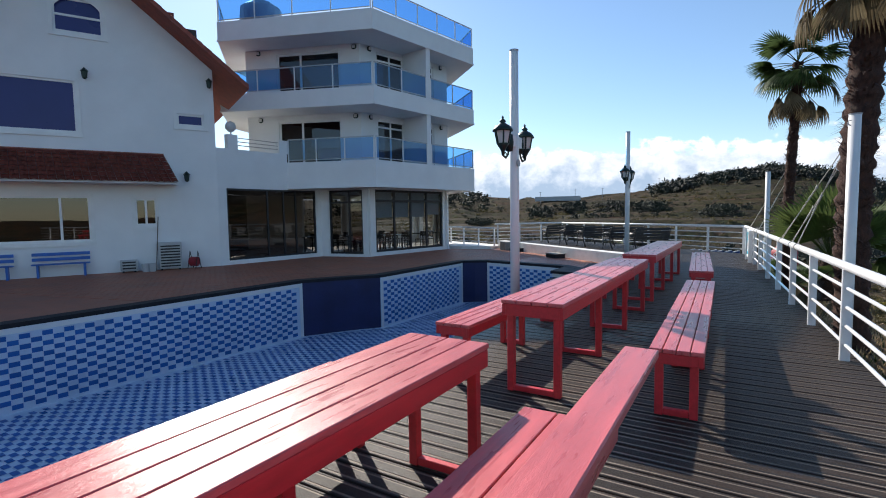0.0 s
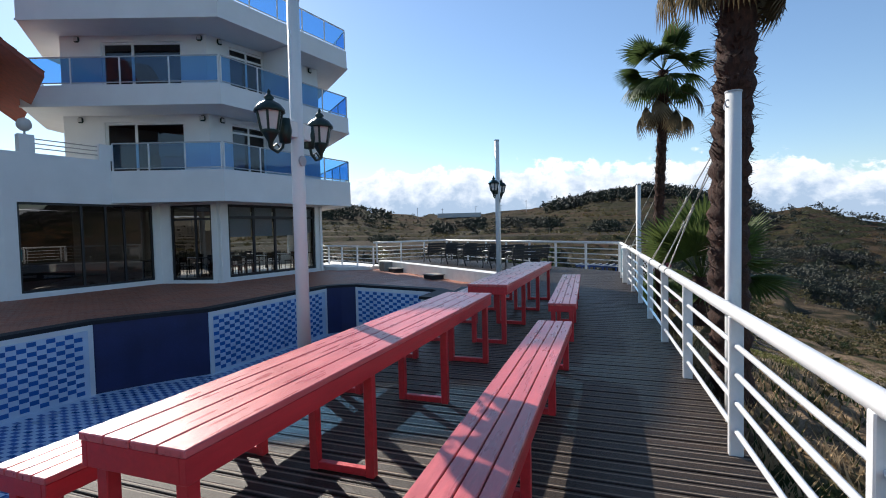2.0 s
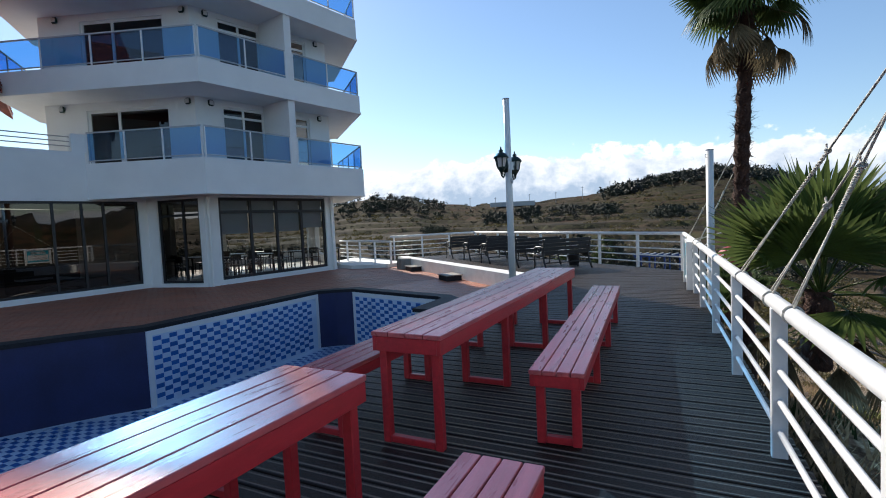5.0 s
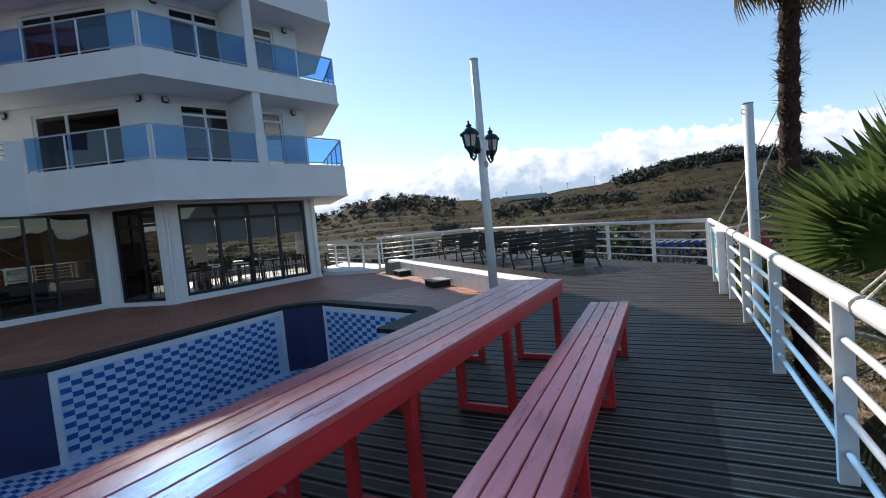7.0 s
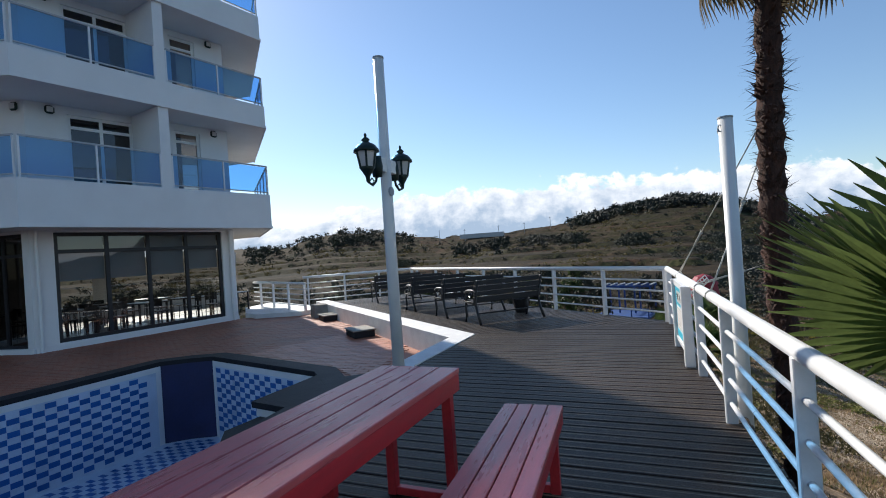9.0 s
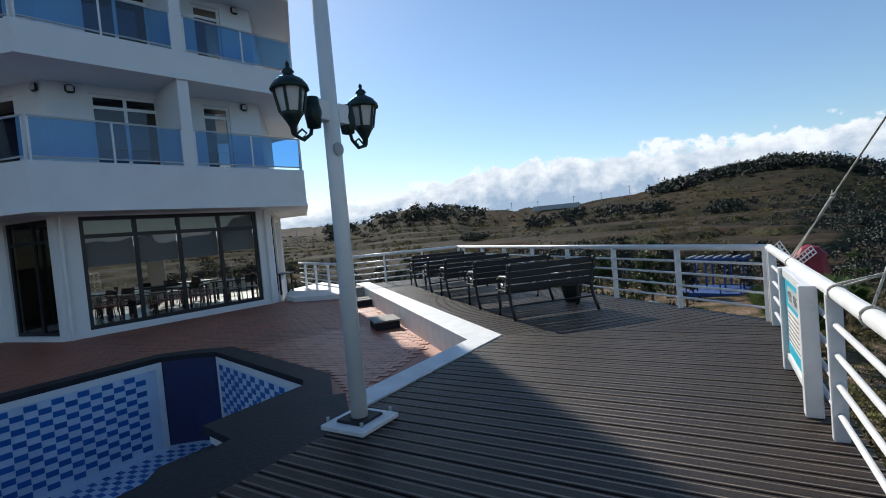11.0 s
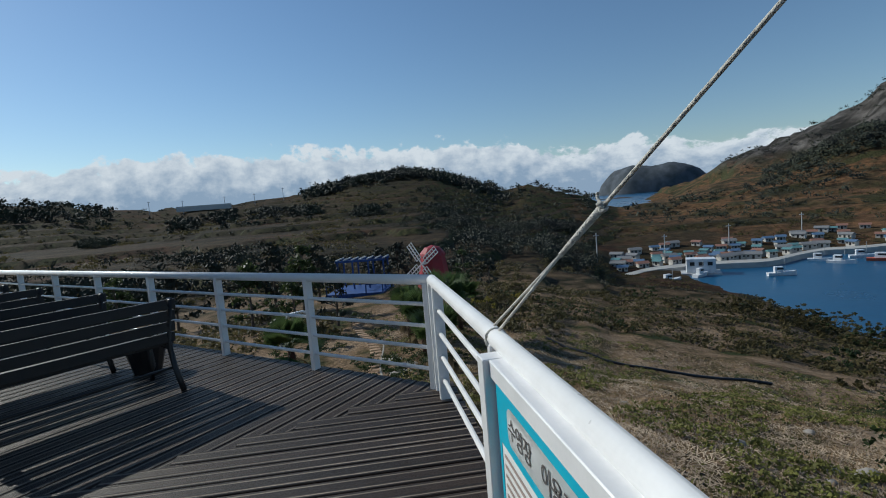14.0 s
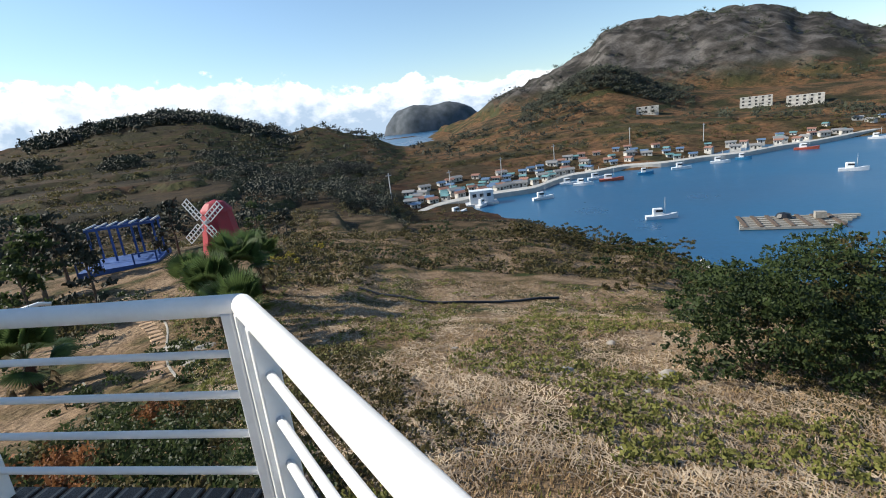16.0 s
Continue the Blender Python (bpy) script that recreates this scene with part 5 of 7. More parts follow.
# ---- black benches on the far terrace ----
def park_bench(at, rz):
    b = thing("park_bench", at, rz, "black slatted park bench with cast iron ends", "bench", "black park benches")
    for k, y in enumerate((0.10, 0.19, 0.28, 0.37, 0.46)):
        part("seat_slat", B(0.0, y, 0.40 + (0.012 if k == 4 else 0), 1.5, y + 0.07, 0.425 + (0.012 if k == 4 else 0), bevel=0.004), M_BENCH, b)
    for k, z in enumerate((0.43, 0.535, 0.64, 0.745)):
        y = 0.07 - (z - 0.42) * 0.28
        part("back_slat", B(0.0, y - 0.016, z, 1.5, y + 0.016, z + 0.088, bevel=0.004), M_BENCH, b)
    for x in (0.05, 1.45):
        end = part("iron_end", T([(x, -0.10, 0.0), (x, 0.02, 0.20), (x, 0.08, 0.40), (x, -0.045, 0.84)], 0.026, 8), M_BLACK, b, "cast iron end frame", True)
        part("front_leg", T([(x, 0.56, 0.0), (x, 0.50, 0.14), (x, 0.53, 0.30), (x, 0.50, 0.40), (x, 0.08, 0.385)], 0.026, 8), M_BLACK, end, "", True)
        part("armrest", T([(x, 0.02, 0.60), (x, 0.2, 0.63), (x, 0.42, 0.62), (x, 0.52, 0.58), (x, 0.50, 0.50), (x, 0.47, 0.40)], 0.026, 8), M_BLACK, end, "", True)
        part("scroll", T([(x, 0.30, 0.61), (x, 0.24, 0.55), (x, 0.30, 0.49), (x, 0.37, 0.53), (x, 0.34, 0.58)], 0.016, 7), M_BLACK, end, "", True)
    part("stretcher", T([(0.05, 0.03, 0.2), (1.45, 0.03, 0.2)], 0.014, 7), M_BLACK, b, "", True)
    return b


b0 = park_bench((-1.58, 16.36, 0.0), 46)
for k, (x, y) in enumerate(((-2.63, 17.25), (-3.96, 18.41), (-5.03, 19.35), (-6.24, 20.45))):
    copy_thing(b0, pose(x, y, 0, 0, 0, 46 + (k % 2) * 2))
tagged(part("planter_pot", lathe(bmesh.new(), [(0, 0), (0.13, 0), (0.2, 0.3), (0.19, 0.3), (0.12, 0.04), (0, 0.04)], 14, (-1.15, 18.1, 0)), M_BLACK), "dark plant pot standing by the benches", "pot")

# ---- notice board on the railing ----
SGA, SGB = (rail_x(14.64) - 0.075, 14.64), (rail_x(13.58) - 0.075, 13.58)
sm, SL = along(SGA, SGB)
sign = thing("notice_board", (0, 0, 0), 0, "white framed notice board with turquoise header fixed to the railing", "sign")
part("post", B(-0.05, -0.045, 0.0, 0.04, 0.045, 0.87, m=sm, bevel=0.004), M_RAIL, sign)
part("post", B(SL - 0.02, -0.05, 0.0, SL + 0.07, 0.05, 0.87, m=sm, bevel=0.004), M_RAIL, sign)
part("frame", B(0.04, -0.02, 0.80, SL - 0.02, 0.06, 0.87, m=sm, bevel=0.004), M_RAIL, sign)
part("frame", B(0.04, -0.02, 0.10, SL - 0.02, 0.06, 0.15, m=sm, bevel=0.004), M_RAIL, sign)
part("board", B(0.04, 0.0, 0.15, SL - 0.02, 0.03, 0.80, m=sm), M_SIGN, sign)
face = part("print", B(0.07, -0.004, 0.17, SL - 0.06, -0.001, 0.79, m=sm), M_SIGN, sign, "white printed panel")
part("header", B(0.07, -0.007, 0.565, SL - 0.06, -0.005, 0.79, m=sm), M_TURQ, face, "turquoise header band")
for x in (0.07, SL - 0.085):
    part("side_band", B(x, -0.0065, 0.262, x + 0.025, -0.0045, 0.563, m=sm), M_TURQ, face)
part("footer", B(0.07, -0.007, 0.17, SL - 0.06, -0.005, 0.26, m=sm), M_TURQ, face)
plate_pts = []
for cx_, cz_, a0_ in ((SL - 0.25, 0.71, 0), (0.24, 0.71, 90), (0.24, 0.645, 180), (SL - 0.25, 0.645, 270)):
    plate_pts += [(cx_ + 0.04 * math.cos(radians(a0_ + q)), cz_ + 0.04 * math.sin(radians(a0_ + q))) for q in (0, 30, 60, 90)]
bm = bmesh.new()
bm.faces.new([bm.verts.new(sm @ Vector((x, -0.0095, z))) for x, z in plate_pts])
bmesh.ops.solidify(bm, geom=list(bm.faces), thickness=0.0015)
part("title_plate", bm, M_SIGN, face, "white rounded title plate")
for k, ch in enumerate("\uc218\uc601\uc7a5 \uc774\uc6a9\uaddc\uce59"):
    if ch == " ":
        continue
    text = bpy.data.curves.new("letter", "FONT")
    text.body, text.size, text.align_x, text.extrude = ch, 0.088, "CENTER", 0.0006
    source = new("letter_source", text)
    me = bpy.data.meshes.new_from_object(source.evaluated_get(bpy.context.evaluated_depsgraph_get()))
    bpy.data.objects.remove(source)
    bpy.data.curves.remove(text)
    me.transform(sm @ Matrix.Translation((SL / 2 + (k - 3.5) * 0.078, -0.0125, 0.648)) @ Matrix.Rotation(radians(90), 4, "X"))
    me.materials.clear()
    me.materials.append(M_INK)
    new("letter", me).parent = face
M_FAINT = mat("faint_brown_print", (0.34, 0.27, 0.24), 0.6, vary=0.08)
for k in range(7):
    part("text_bar", B(0.13, -0.008, 0.285 + k * 0.039, SL - 0.16 - 0.13 * (k * 5 % 3), -0.006, 0.297 + k * 0.039, m=sm), M_FAINT, face)

# ---- ropes ----
def rope(name, pts, r, label):
    return tagged(part(name, T(pts, r, 8), M_ROPE, smooth=True), label, "rope", "guy ropes")


def knotted(p0, p1, f0, f1, label):
    """A guy rope: twin strands from the rail to a whipped splice, then a single rope upward."""
    p0, p1 = Vector(p0), Vector(p1)
    d = p1 - p0
    side = d.cross(Vector((1, 0, 0))).normalized() * 0.02
    g = thing("guy_rope", tuple(p0), 0, label, "rope", "guy ropes")
    a, b = d * f0, d * f1
    part("strand", T([side, a * 0.5 + side * 0.5, a], 0.006, 6), M_ROPE, g, "", True)
    part("strand", T([-side, a * 0.5 - side * 0.5, a], 0.006, 6), M_ROPE, g, "", True)
    n = 11
    u = d.normalized().orthogonal().normalized()
    w = d.normalized().cross(u)
    for ph in (0.0, math.pi):
        coil = [a + (b - a) * k / (n * 8) + (0.004 + 0.004 * k / (n * 8)) * (math.cos(k * 0.785 + ph) * u + math.sin(k * 0.785 + ph) * w) for k in range(n * 8 + 1)]
        part("splice_strand", T(coil, 0.0065, 6), M_ROPE, g, "", True)
    tref = [b + 0.009 * ((math.sin(q) + 2 * math.sin(2 * q)) * u * 0.6 + (math.cos(q) - 2 * math.cos(2 * q)) * w * 0.6 - math.sin(3 * q) * d.normalized()) for q in [k * math.pi / 16 for k in range(33)]]
    part("knot", T(tref, 0.0065, 6), M_ROPE, g, "", True)
    part("tail", T([b + Vector((0, 0.016 * math.sin(q) + 0.010 * q, 0.010 + 0.016 * (1 - math.cos(q)))) for q in [k * 0.4 for k in range(10)]], 0.006, 6), M_ROPE, g, "", True)
    part("single_rope", T([b, d], 0.0065, 8), M_ROPE, g, "", True)
    ring = [(0.046 * math.cos(t), 0, -0.042 + 0.046 * math.sin(t)) for t in [k * math.pi / 8 for k in range(17)]]
    part("loop", T(ring, 0.007, 6), M_ROPE, g, "", True)
    return g


PALM_B = (2.68, 13.12)
knotted((rail_x(14.82), 14.82, 0.925), (2.56, 13.12, 2.40), 0.235, 0.345, "white twisted guy rope with a whipped splice tied to the railing")
knotted((rail_x(13.08), 13.08, 0.932), (2.60, 13.22, 1.10), 0.5, 0.62, "white twisted rope with a loose knot tied to the railing")
knotted((rail_x(8.3), 8.3, 0.932), (2.80, 6.6, 2.25), 0.35, 0.62, "white guy rope from the palm to the railing")
knotted((rail_x(7.2), 7.2, 0.932), (2.84, 6.5, 2.2), 0.22, 0.4, "white guy rope from the palm to the railing")
knotted((rail_x(6.7), 6.7, 0.932), (2.82, 6.45, 2.3), 0.3, 0.5, "white guy rope from the palm to the railing")
knotted((rail_x(12.4), 12.4, 0.932), (2.62, 13.4, 2.2), 0.35, 0.6, "white guy rope from the far palm to the railing")

# ---- palms ----
def fan_leaf(name, R=0.55, blades=26, spread=150, droop=0.35, stalk=0.6, material=None):
    """A fan palm leaf: stalk along +x, then pleated blades in a fan."""
    bm = bmesh.new()
    tube(bm, [(0, 0, 0), (stalk * 0.5, 0, 0.02), (stalk, 0, 0)], 0.012, 5, 0.008)
    for k in range(blades):
        a = radians(-spread + 2 * spread * k / (blades - 1)) * 0.62
        L = R * (0.72 + 0.28 * math.cos(a)) * (0.9 + 0.2 * random.random())
        c, s = math.cos(a), math.sin(a)
        segs = 4
        prev = None
        for j in range(segs + 1):
            t = j / segs
            w = 0.026 * R / 0.55 * (0.35 + 1.3 * t) * (1 - t ** 2.2) + 0.002
            r = L * t
            z = -droop * L * t ** 2.2 - 0.06 * abs(s) * t
            cx, cy = stalk + r * c, r * s
            row = [bm.verts.new((cx + s * w, cy - c * w, z + 0.008 * (1 - t))), bm.verts.new((cx, cy, z - 0.010 * (1 - t))), bm.verts.new((cx - s * w, cy + c * w, z + 0.008 * (1 - t)))]
            if prev:
                bm.faces.new((prev[0], prev[1], row[1], row[0]))
                bm.faces.new((prev[1], prev[2], row[2], row[1]))
            prev = row
    return mesh_of(name, bm, material or M_LEAF)


LEAVES = [fan_leaf("leaf", droop=d, stalk=s) for d, s in ((0.15, 0.55), (0.35, 0.6), (0.55, 0.5))]
DRY = fan_leaf("dry_leaf", R=0.42, blades=14, spread=70, droop=0.8, stalk=0.7, material=M_LEAFDRY)
BIG = [fan_leaf("big_leaf", R=0.78, blades=30, droop=d, stalk=0.75, material=M_LOWLEAF) for d in (0.05, 0.2)]


def palm_trunk(h, r, seed):
    rnd = random.Random(seed)
    bm = bmesh.new()
    n, rows = 16, int(h / 0.06)
    rings = []
    for i in range(rows + 1):
        z = h * i / rows
        bend = 0.05 * math.sin(z * 0.9 + seed)
        rr = r * (1.05 - 0.15 * z / h) * (1 + 0.10 * math.sin(i * 1.7))
        rings.append([bm.verts.new((bend + rr * math.cos(2 * math.pi * k / n) * (1 + 0.14 * (rnd.random() - 0.5)), rr * math.sin(2 * math.pi * k / n) * (1 + 0.14 * (rnd.random() - 0.5)), z + 0.02 * rnd.random())) for k in range(n)])
    for a, b in zip(rings, rings[1:]):
        for k in range(n):
            bm.faces.new((a[k], a[(k + 1) % n], b[(k + 1) % n], b[k]))
    fibre = bmesh.new()
    for i in range(int(h * 330)):  # hairs and old leaf bases
        z, a = rnd.random() * h, rnd.random() * 2 * math.pi
        tuft = 0.5 + 0.5 * math.sin(z * 5.3 + a * 2 + seed)
        L = 0.05 + 0.12 * rnd.random() * (0.3 + tuft)
        b = 0.05 * math.sin(z * 0.9 + seed)
        p = Vector((b + r * 0.95 * math.cos(a), r * 0.95 * math.sin(a), z))
        d = Vector((math.cos(a), math.sin(a), rnd.uniform(-0.5, 1.3))).normalized()
        s = Vector((-math.sin(a), math.cos(a), 0)) * rnd.uniform(0.006, 0.022)
        q = p + d * L
        fibre.faces.new([fibre.verts.new(v) for v in (p - s, p + s, q + Vector((0, 0, -0.02)))])
    return bm, fibre


def palm(x, y, z, h, r, leaves, seed, label, dry=7):
    rnd = random.Random(seed)
    t = thing("palm_tree", (x, y, z), 0, label, "palm tree", "palms")
    bm, fibre = palm_trunk(h, r, seed)
    trunk = part("trunk", bm, M_BARK, t, "brown shaggy fibrous trunk", True)
    part("fibre", fibre, M_BARK, trunk)
    bend = 0.05 * math.sin(h * 0.9 + seed)
    for k in range(leaves + dry):
        if k < leaves:
            up = rnd.uniform(-28, 75)
            me = LEAVES[0 if up > 40 else 1 if up > 0 else 2]
            at = h - 0.12 + 0.2 * (up + 28) / 100
        else:
            me, up, at = DRY, rnd.uniform(-62, -25), h - 0.25 - 0.45 * rnd.random()
        ob = new("leaf" if k < leaves else "dry_leaf", me)
        ob.parent = t
        ob.matrix_basis = Matrix.Translation((bend, 0, at)) @ Matrix.Rotation(k * 2.399963, 4, "Z") @ Matrix.Rotation(-radians(up), 4, "Y") @ Matrix.Rotation(rnd.uniform(-0.5, 0.5), 4, "X")
    return t


palm(2.95, 6.40, -0.75, 5.9, 0.19, 34, 3, "tall fan palm with shaggy brown trunk behind the railing", 16)
palm(PALM_B[0], PALM_B[1], -2.0, 7.0, 0.115, 27, 8, "tall fan palm with shaggy brown trunk and drooping dead leaves", 12)


BIG_DARK = [fan_leaf("dark_leaf", R=0.78, blades=30, droop=d, stalk=0.75) for d in (0.05, 0.2)]


def low_palm(x, y, z, seed, n, size=1.0, h=0.9, kind=BIG):
    rnd = random.Random(seed)
    t = thing("low_palm", (x, y, z), 0, "low fan palm with broad pleated leaves below the railing", "palm tree", "palms")
    bm, fibre = palm_trunk(h, 0.15, seed)
    trunk = part("trunk", bm, M_BARK, t, "", True)
    part("fibre", fibre, M_BARK, trunk)
    for k in range(n):
        up = rnd.uniform(-5, 85)
        if math.cos(k * 2.399963) < -0.1:
            up = max(up, 48)
        ob = new("leaf", kind[0 if up > 25 else 1])
        ob.parent = t
        ob.matrix_basis = Matrix.Translation((0, 0, h - 0.05)) @ Matrix.Rotation(k * 2.399963, 4, "Z") @ Matrix.Rotation(-radians(up), 4, "Y") @ Matrix.Rotation(rnd.uniform(-0.6, 0.6), 4, "X") @ Matrix.Scale(size * rnd.uniform(0.8, 1.1), 4)
    for k in range(8):
        ob = new("dry_leaf", DRY)
        ob.parent = t
        ob.matrix_basis = Matrix.Translation((0, 0, h - 0.3)) @ Matrix.Rotation(k * 0.8, 4, "Z") @ Matrix.Rotation(radians(25 + 20 * rnd.random()), 4, "Y")
    return t


low_palm(3.2, 10.6, -0.45, 5, 30)

# ---- planting, garden, harbour ----
def polar(az, r, lift=0.0):
    x, y = HUB[0] + r * math.sin(radians(az)), HUB[1] + r * math.cos(radians(az))
    return x, y, ground_z(x, y) + lift


class Soup:
    """Collects loose quads for one joined mesh."""

    def __init__(self):
        self.v, self.f = [], []

    def quad(self, p, u, w):
        k = len(self.v)
        self.v += [p - u - w, p + u - w * 0.4, p + u * 0.2 + w, p - u * 0.9 + w * 0.5]
        self.f.append((k, k + 1, k + 2, k + 3))

    def clump(self, c, rad, n, size, rnd, hollow=0.45):
        c = Vector(c)
        for _ in range(n):
            d = Vector((rnd.gauss(0, 1), rnd.gauss(0, 1), rnd.gauss(0, 1))).normalized()
            if d.z < -0.5:
                d.z *= -0.5
            t = hollow + (1 - hollow) * rnd.random()
            p = c + Vector((d.x * rad[0], d.y * rad[1], d.z * rad[2])) * t
            u = Vector((rnd.gauss(0, 1), rnd.gauss(0, 1), rnd.gauss(0, 1))).normalized()
            w = u.orthogonal().normalized()
            s = size * rnd.uniform(0.6, 1.4)
            self.quad(p, u * s, w * s * 0.6)

    def done(self, name, material, parent=None):
        return raw(name, self.v, self.f, material, parent)


def shrub(name, x, y, z, lumps, leaves, size, material, label, seed, category="shrub", group="shrubs"):
    rnd = random.Random(seed)
    t = thing(name, (x, y, z), 0, label, category, group)
    s = Soup()
    limbs = bmesh.new()
    for cx, cy, cz, rx, ry, rz in lumps:
        tube(limbs, [(cx * 0.1, cy * 0.1, -0.15), (cx * 0.5, cy * 0.5, cz * 0.5), (cx, cy, cz)], 0.03, 5, 0.008)
        n = int(leaves * rx * ry)
        for _ in range(max(3, int(n / 26))):
            d = Vector((rnd.gauss(0, 1), rnd.gauss(0, 1), rnd.gauss(0.2, 1))).normalized()
            k = 0.55 + 0.5 * rnd.random()
            p = (cx + d.x * rx * k, cy + d.y * ry * k, max(0.1, cz + d.z * rz * k))
            s.clump(p, (0.22 * rx ** 0.3, 0.22 * ry ** 0.3, 0.16), 26, size, rnd, 0.1)
    part("limb", limbs, M_WOOD, t)
    s.done("crown", material, t)
    return t


def tree(x, y, h, seed, material, label, spread=0.38):
    rnd = random.Random(seed)
    z = ground_z(x, y) - 0.1
    t = thing("tree", (x, y, z), 0, label, "tree", "garden trees")
    tr = bmesh.new()
    tube(tr, [(0, 0, 0), (0.05, 0.03, h * 0.4), (0, 0, h * 0.85)], 0.05 * h * 0.6, 7, 0.02)
    s = Soup()
    for k in range(int(9 + h * 3)):
        a, f = k * 2.4, 0.25 + 0.75 * rnd.random()
        r = h * spread * (1.15 - f) * rnd.uniform(0.5, 1.0)
        p = Vector((r * math.cos(a), r * math.sin(a), h * f))
        tube(tr, [(0, 0, h * f * 0.8), p], 0.03, 4, 0.01)
        s.clump(p, (h * 0.13, h * 0.13, h * 0.08), 34, 0.05 + 0.018 * h, rnd, 0.1)
    part("trunk", tr, M_WOOD, t)
    s.done("crown", material, t)
    return t


# big shrub on the slope
bx, by = 12.4, 19.9
shrub("shrub", bx, by, ground_z(bx, by) - 0.1, [(0, 0, 1.3, 1.5, 1.5, 1.3), (-1.1, 0.6, 1.0, 1.0, 1.0, 1.0), (1.6, -0.4, 1.6, 1.6, 1.5, 1.4), (0.6, 1.4, 1.2, 1.2, 1.2, 1.0), (3.0, 0.2, 1.3, 1.6, 1.5, 1.2), (0.6, -1.4, 0.8, 1.2, 1.0, 0.8)], 2100, 0.042, M_FOL, "large dark green evergreen shrub on the dry slope", 11)
sx, sy = 15.6, 19.2
shrub("shrub", sx, sy, ground_z(sx, sy) - 0.1, [(0, 0, 1.5, 1.7, 1.6, 1.3), (1.6, 0.6, 1.5, 1.5, 1.4, 1.2), (-1.3, 0.9, 1.0, 1.2, 1.2, 0.9)], 1100, 0.055, M_FOLO, "tall yellowing shrub beyond the dry slope", 12)

# shrubs along the spur above the bay, and hedges in the garden
rs = random.Random(21)
for az, r, s, kind in ((36, 62, 2.2, 0), (40, 58, 1.6, 1), (43, 66, 2.4, 1), (46, 60, 2.6, 1), (49, 52, 2.0, 0), (51, 60, 2.4, 1), (53, 46, 1.9, 0), (55, 52, 2.3, 1), (57, 40, 1.8, 0), (59, 36, 1.7, 1), (61, 33, 1.8, 0), (64, 31, 2.0, 0), (67, 29, 2.0, 1), (70, 30, 2.1, 0), (33, 68, 1.8, 0), (29, 60, 1.5, 0), (26, 55, 1.6, 1), (50, 30, 1.2, 1), (56, 26, 1.1, 0), (60, 22, 1.1, 1), (47, 38, 1.2, 0), (53, 34, 1.0, 1)):
    x, y, z = polar(az, r)
    shrub("shrub", x, y, z - 0.15, [(0, 0, s * 0.5, s, s, s * 0.6), (s * 0.8, s * 0.3, s * 0.45, s * 0.8, s * 0.7, s * 0.5), (-s * 0.7, s * 0.2, s * 0.4, s * 0.7, s * 0.7, s * 0.45)], 190 / s ** 0.5, 0.10, (M_FOL, M_FOLO)[kind], ("dark green shrub on the slope above the bay", "brown-green shrub on the slope above the bay")[kind], rs.random())
for k in range(16):  # dense crowns along the crest of the spur
    az, r = 37 + k * 1.05, 57 + 5 * math.sin(k * 2.1)
    x, y, z = polar(az, r)
    s_ = 1.5 + 0.5 * math.sin(k * 1.3)
    shrub("shrub", x, y, z - 0.15, [(0, 0, s_ * 0.6, s_, s_, s_ * 0.7), (s_ * 0.7, 0.3, s_ * 0.5, s_ * 0.7, s_ * 0.7, s_ * 0.6), (-s_ * 0.7, -0.2, s_ * 0.45, s_ * 0.8, s_ * 0.7, s_ * 0.5)], 240, 0.09, (M_FOLO, M_FOL, M_FOLO)[k % 3], ("brown-green shrub on the crest above the bay", "dark green shrub on the crest above the bay", "brown-green shrub on the crest above the bay")[k % 3], 500 + k)
for k in range(18):  # clipped row of low bushes
    x, y, z = polar(13 + k * 0.85, 44 - k * 0.55)
    shrub("bush", x, y, z - 0.1, [(0, 0, 0.45, 0.55, 0.55, 0.5)], 420, 0.055, M_FOL, "small round dark green bush in a row", 40 + k, "bush", "row of bushes")
for az, r in ((9.6, 31), (11, 33), (14.8, 41)):
    x, y, z = polar(az, r)
    shrub("flower_bush", x, y, z - 0.1, [(0, 0, 0.5, 0.75, 0.7, 0.6)], 520, 0.05, M_FOLY, "bright yellow flowering bush in the garden", 70 + r, "bush", "yellow bushes")
for az, r, s in ((-3.5, 18.5, 0.9), (-1.0, 18.0, 0.85), (-7, 17, 0.7), (-15, 22, 0.9), (3.2, 17, 0.6), (-0.5, 15.2, 0.8), (1.6, 15.8, 0.75), (0.8, 19.5, 0.8), (-2.6, 15.0, 0.7), (-9.5, 15.6, 0.75), (-12.5, 16.5, 0.8), (-8.5, 24.0, 0.9), (-2.4, 24.5, 0.9), (4.5, 19.5, 0.8), (6.5, 18.0, 0.7), (-5.0, 30.0, 1.0), (3.0, 28.5, 0.9)):
    x, y, z = polar(az, r)
    shrub("bush", x, y, z - 0.1, [(0, 0, 0.35, s, s, 0.45)], 520, 0.045, M_FOL, "low rounded green bush beside the garden path", 80 + r * 3 + az, "bush", "garden bushes")
for k in range(16):  # scrub bank under the deck's end
    a = 1.2 + k * 0.62
    x, y = RAIL1[0] - 0.776 * a + 0.9 + 0.5 * (k % 3), RAIL1[1] + 0.631 * a + 1.3 + 0.6 * (k % 2)
    shrub("scrub", x, y, ground_z(x, y) - 0.1, [(0, 0, 0.3, 0.75, 0.7, 0.4)], 480, 0.035, (M_FOL, M_FOLO)[k % 2], "dry mixed scrub on the bank below the deck", 120 + k, "scrub", "bank scrub")
banks, rb = (Soup(), Soup(), Soup()), random.Random(55)
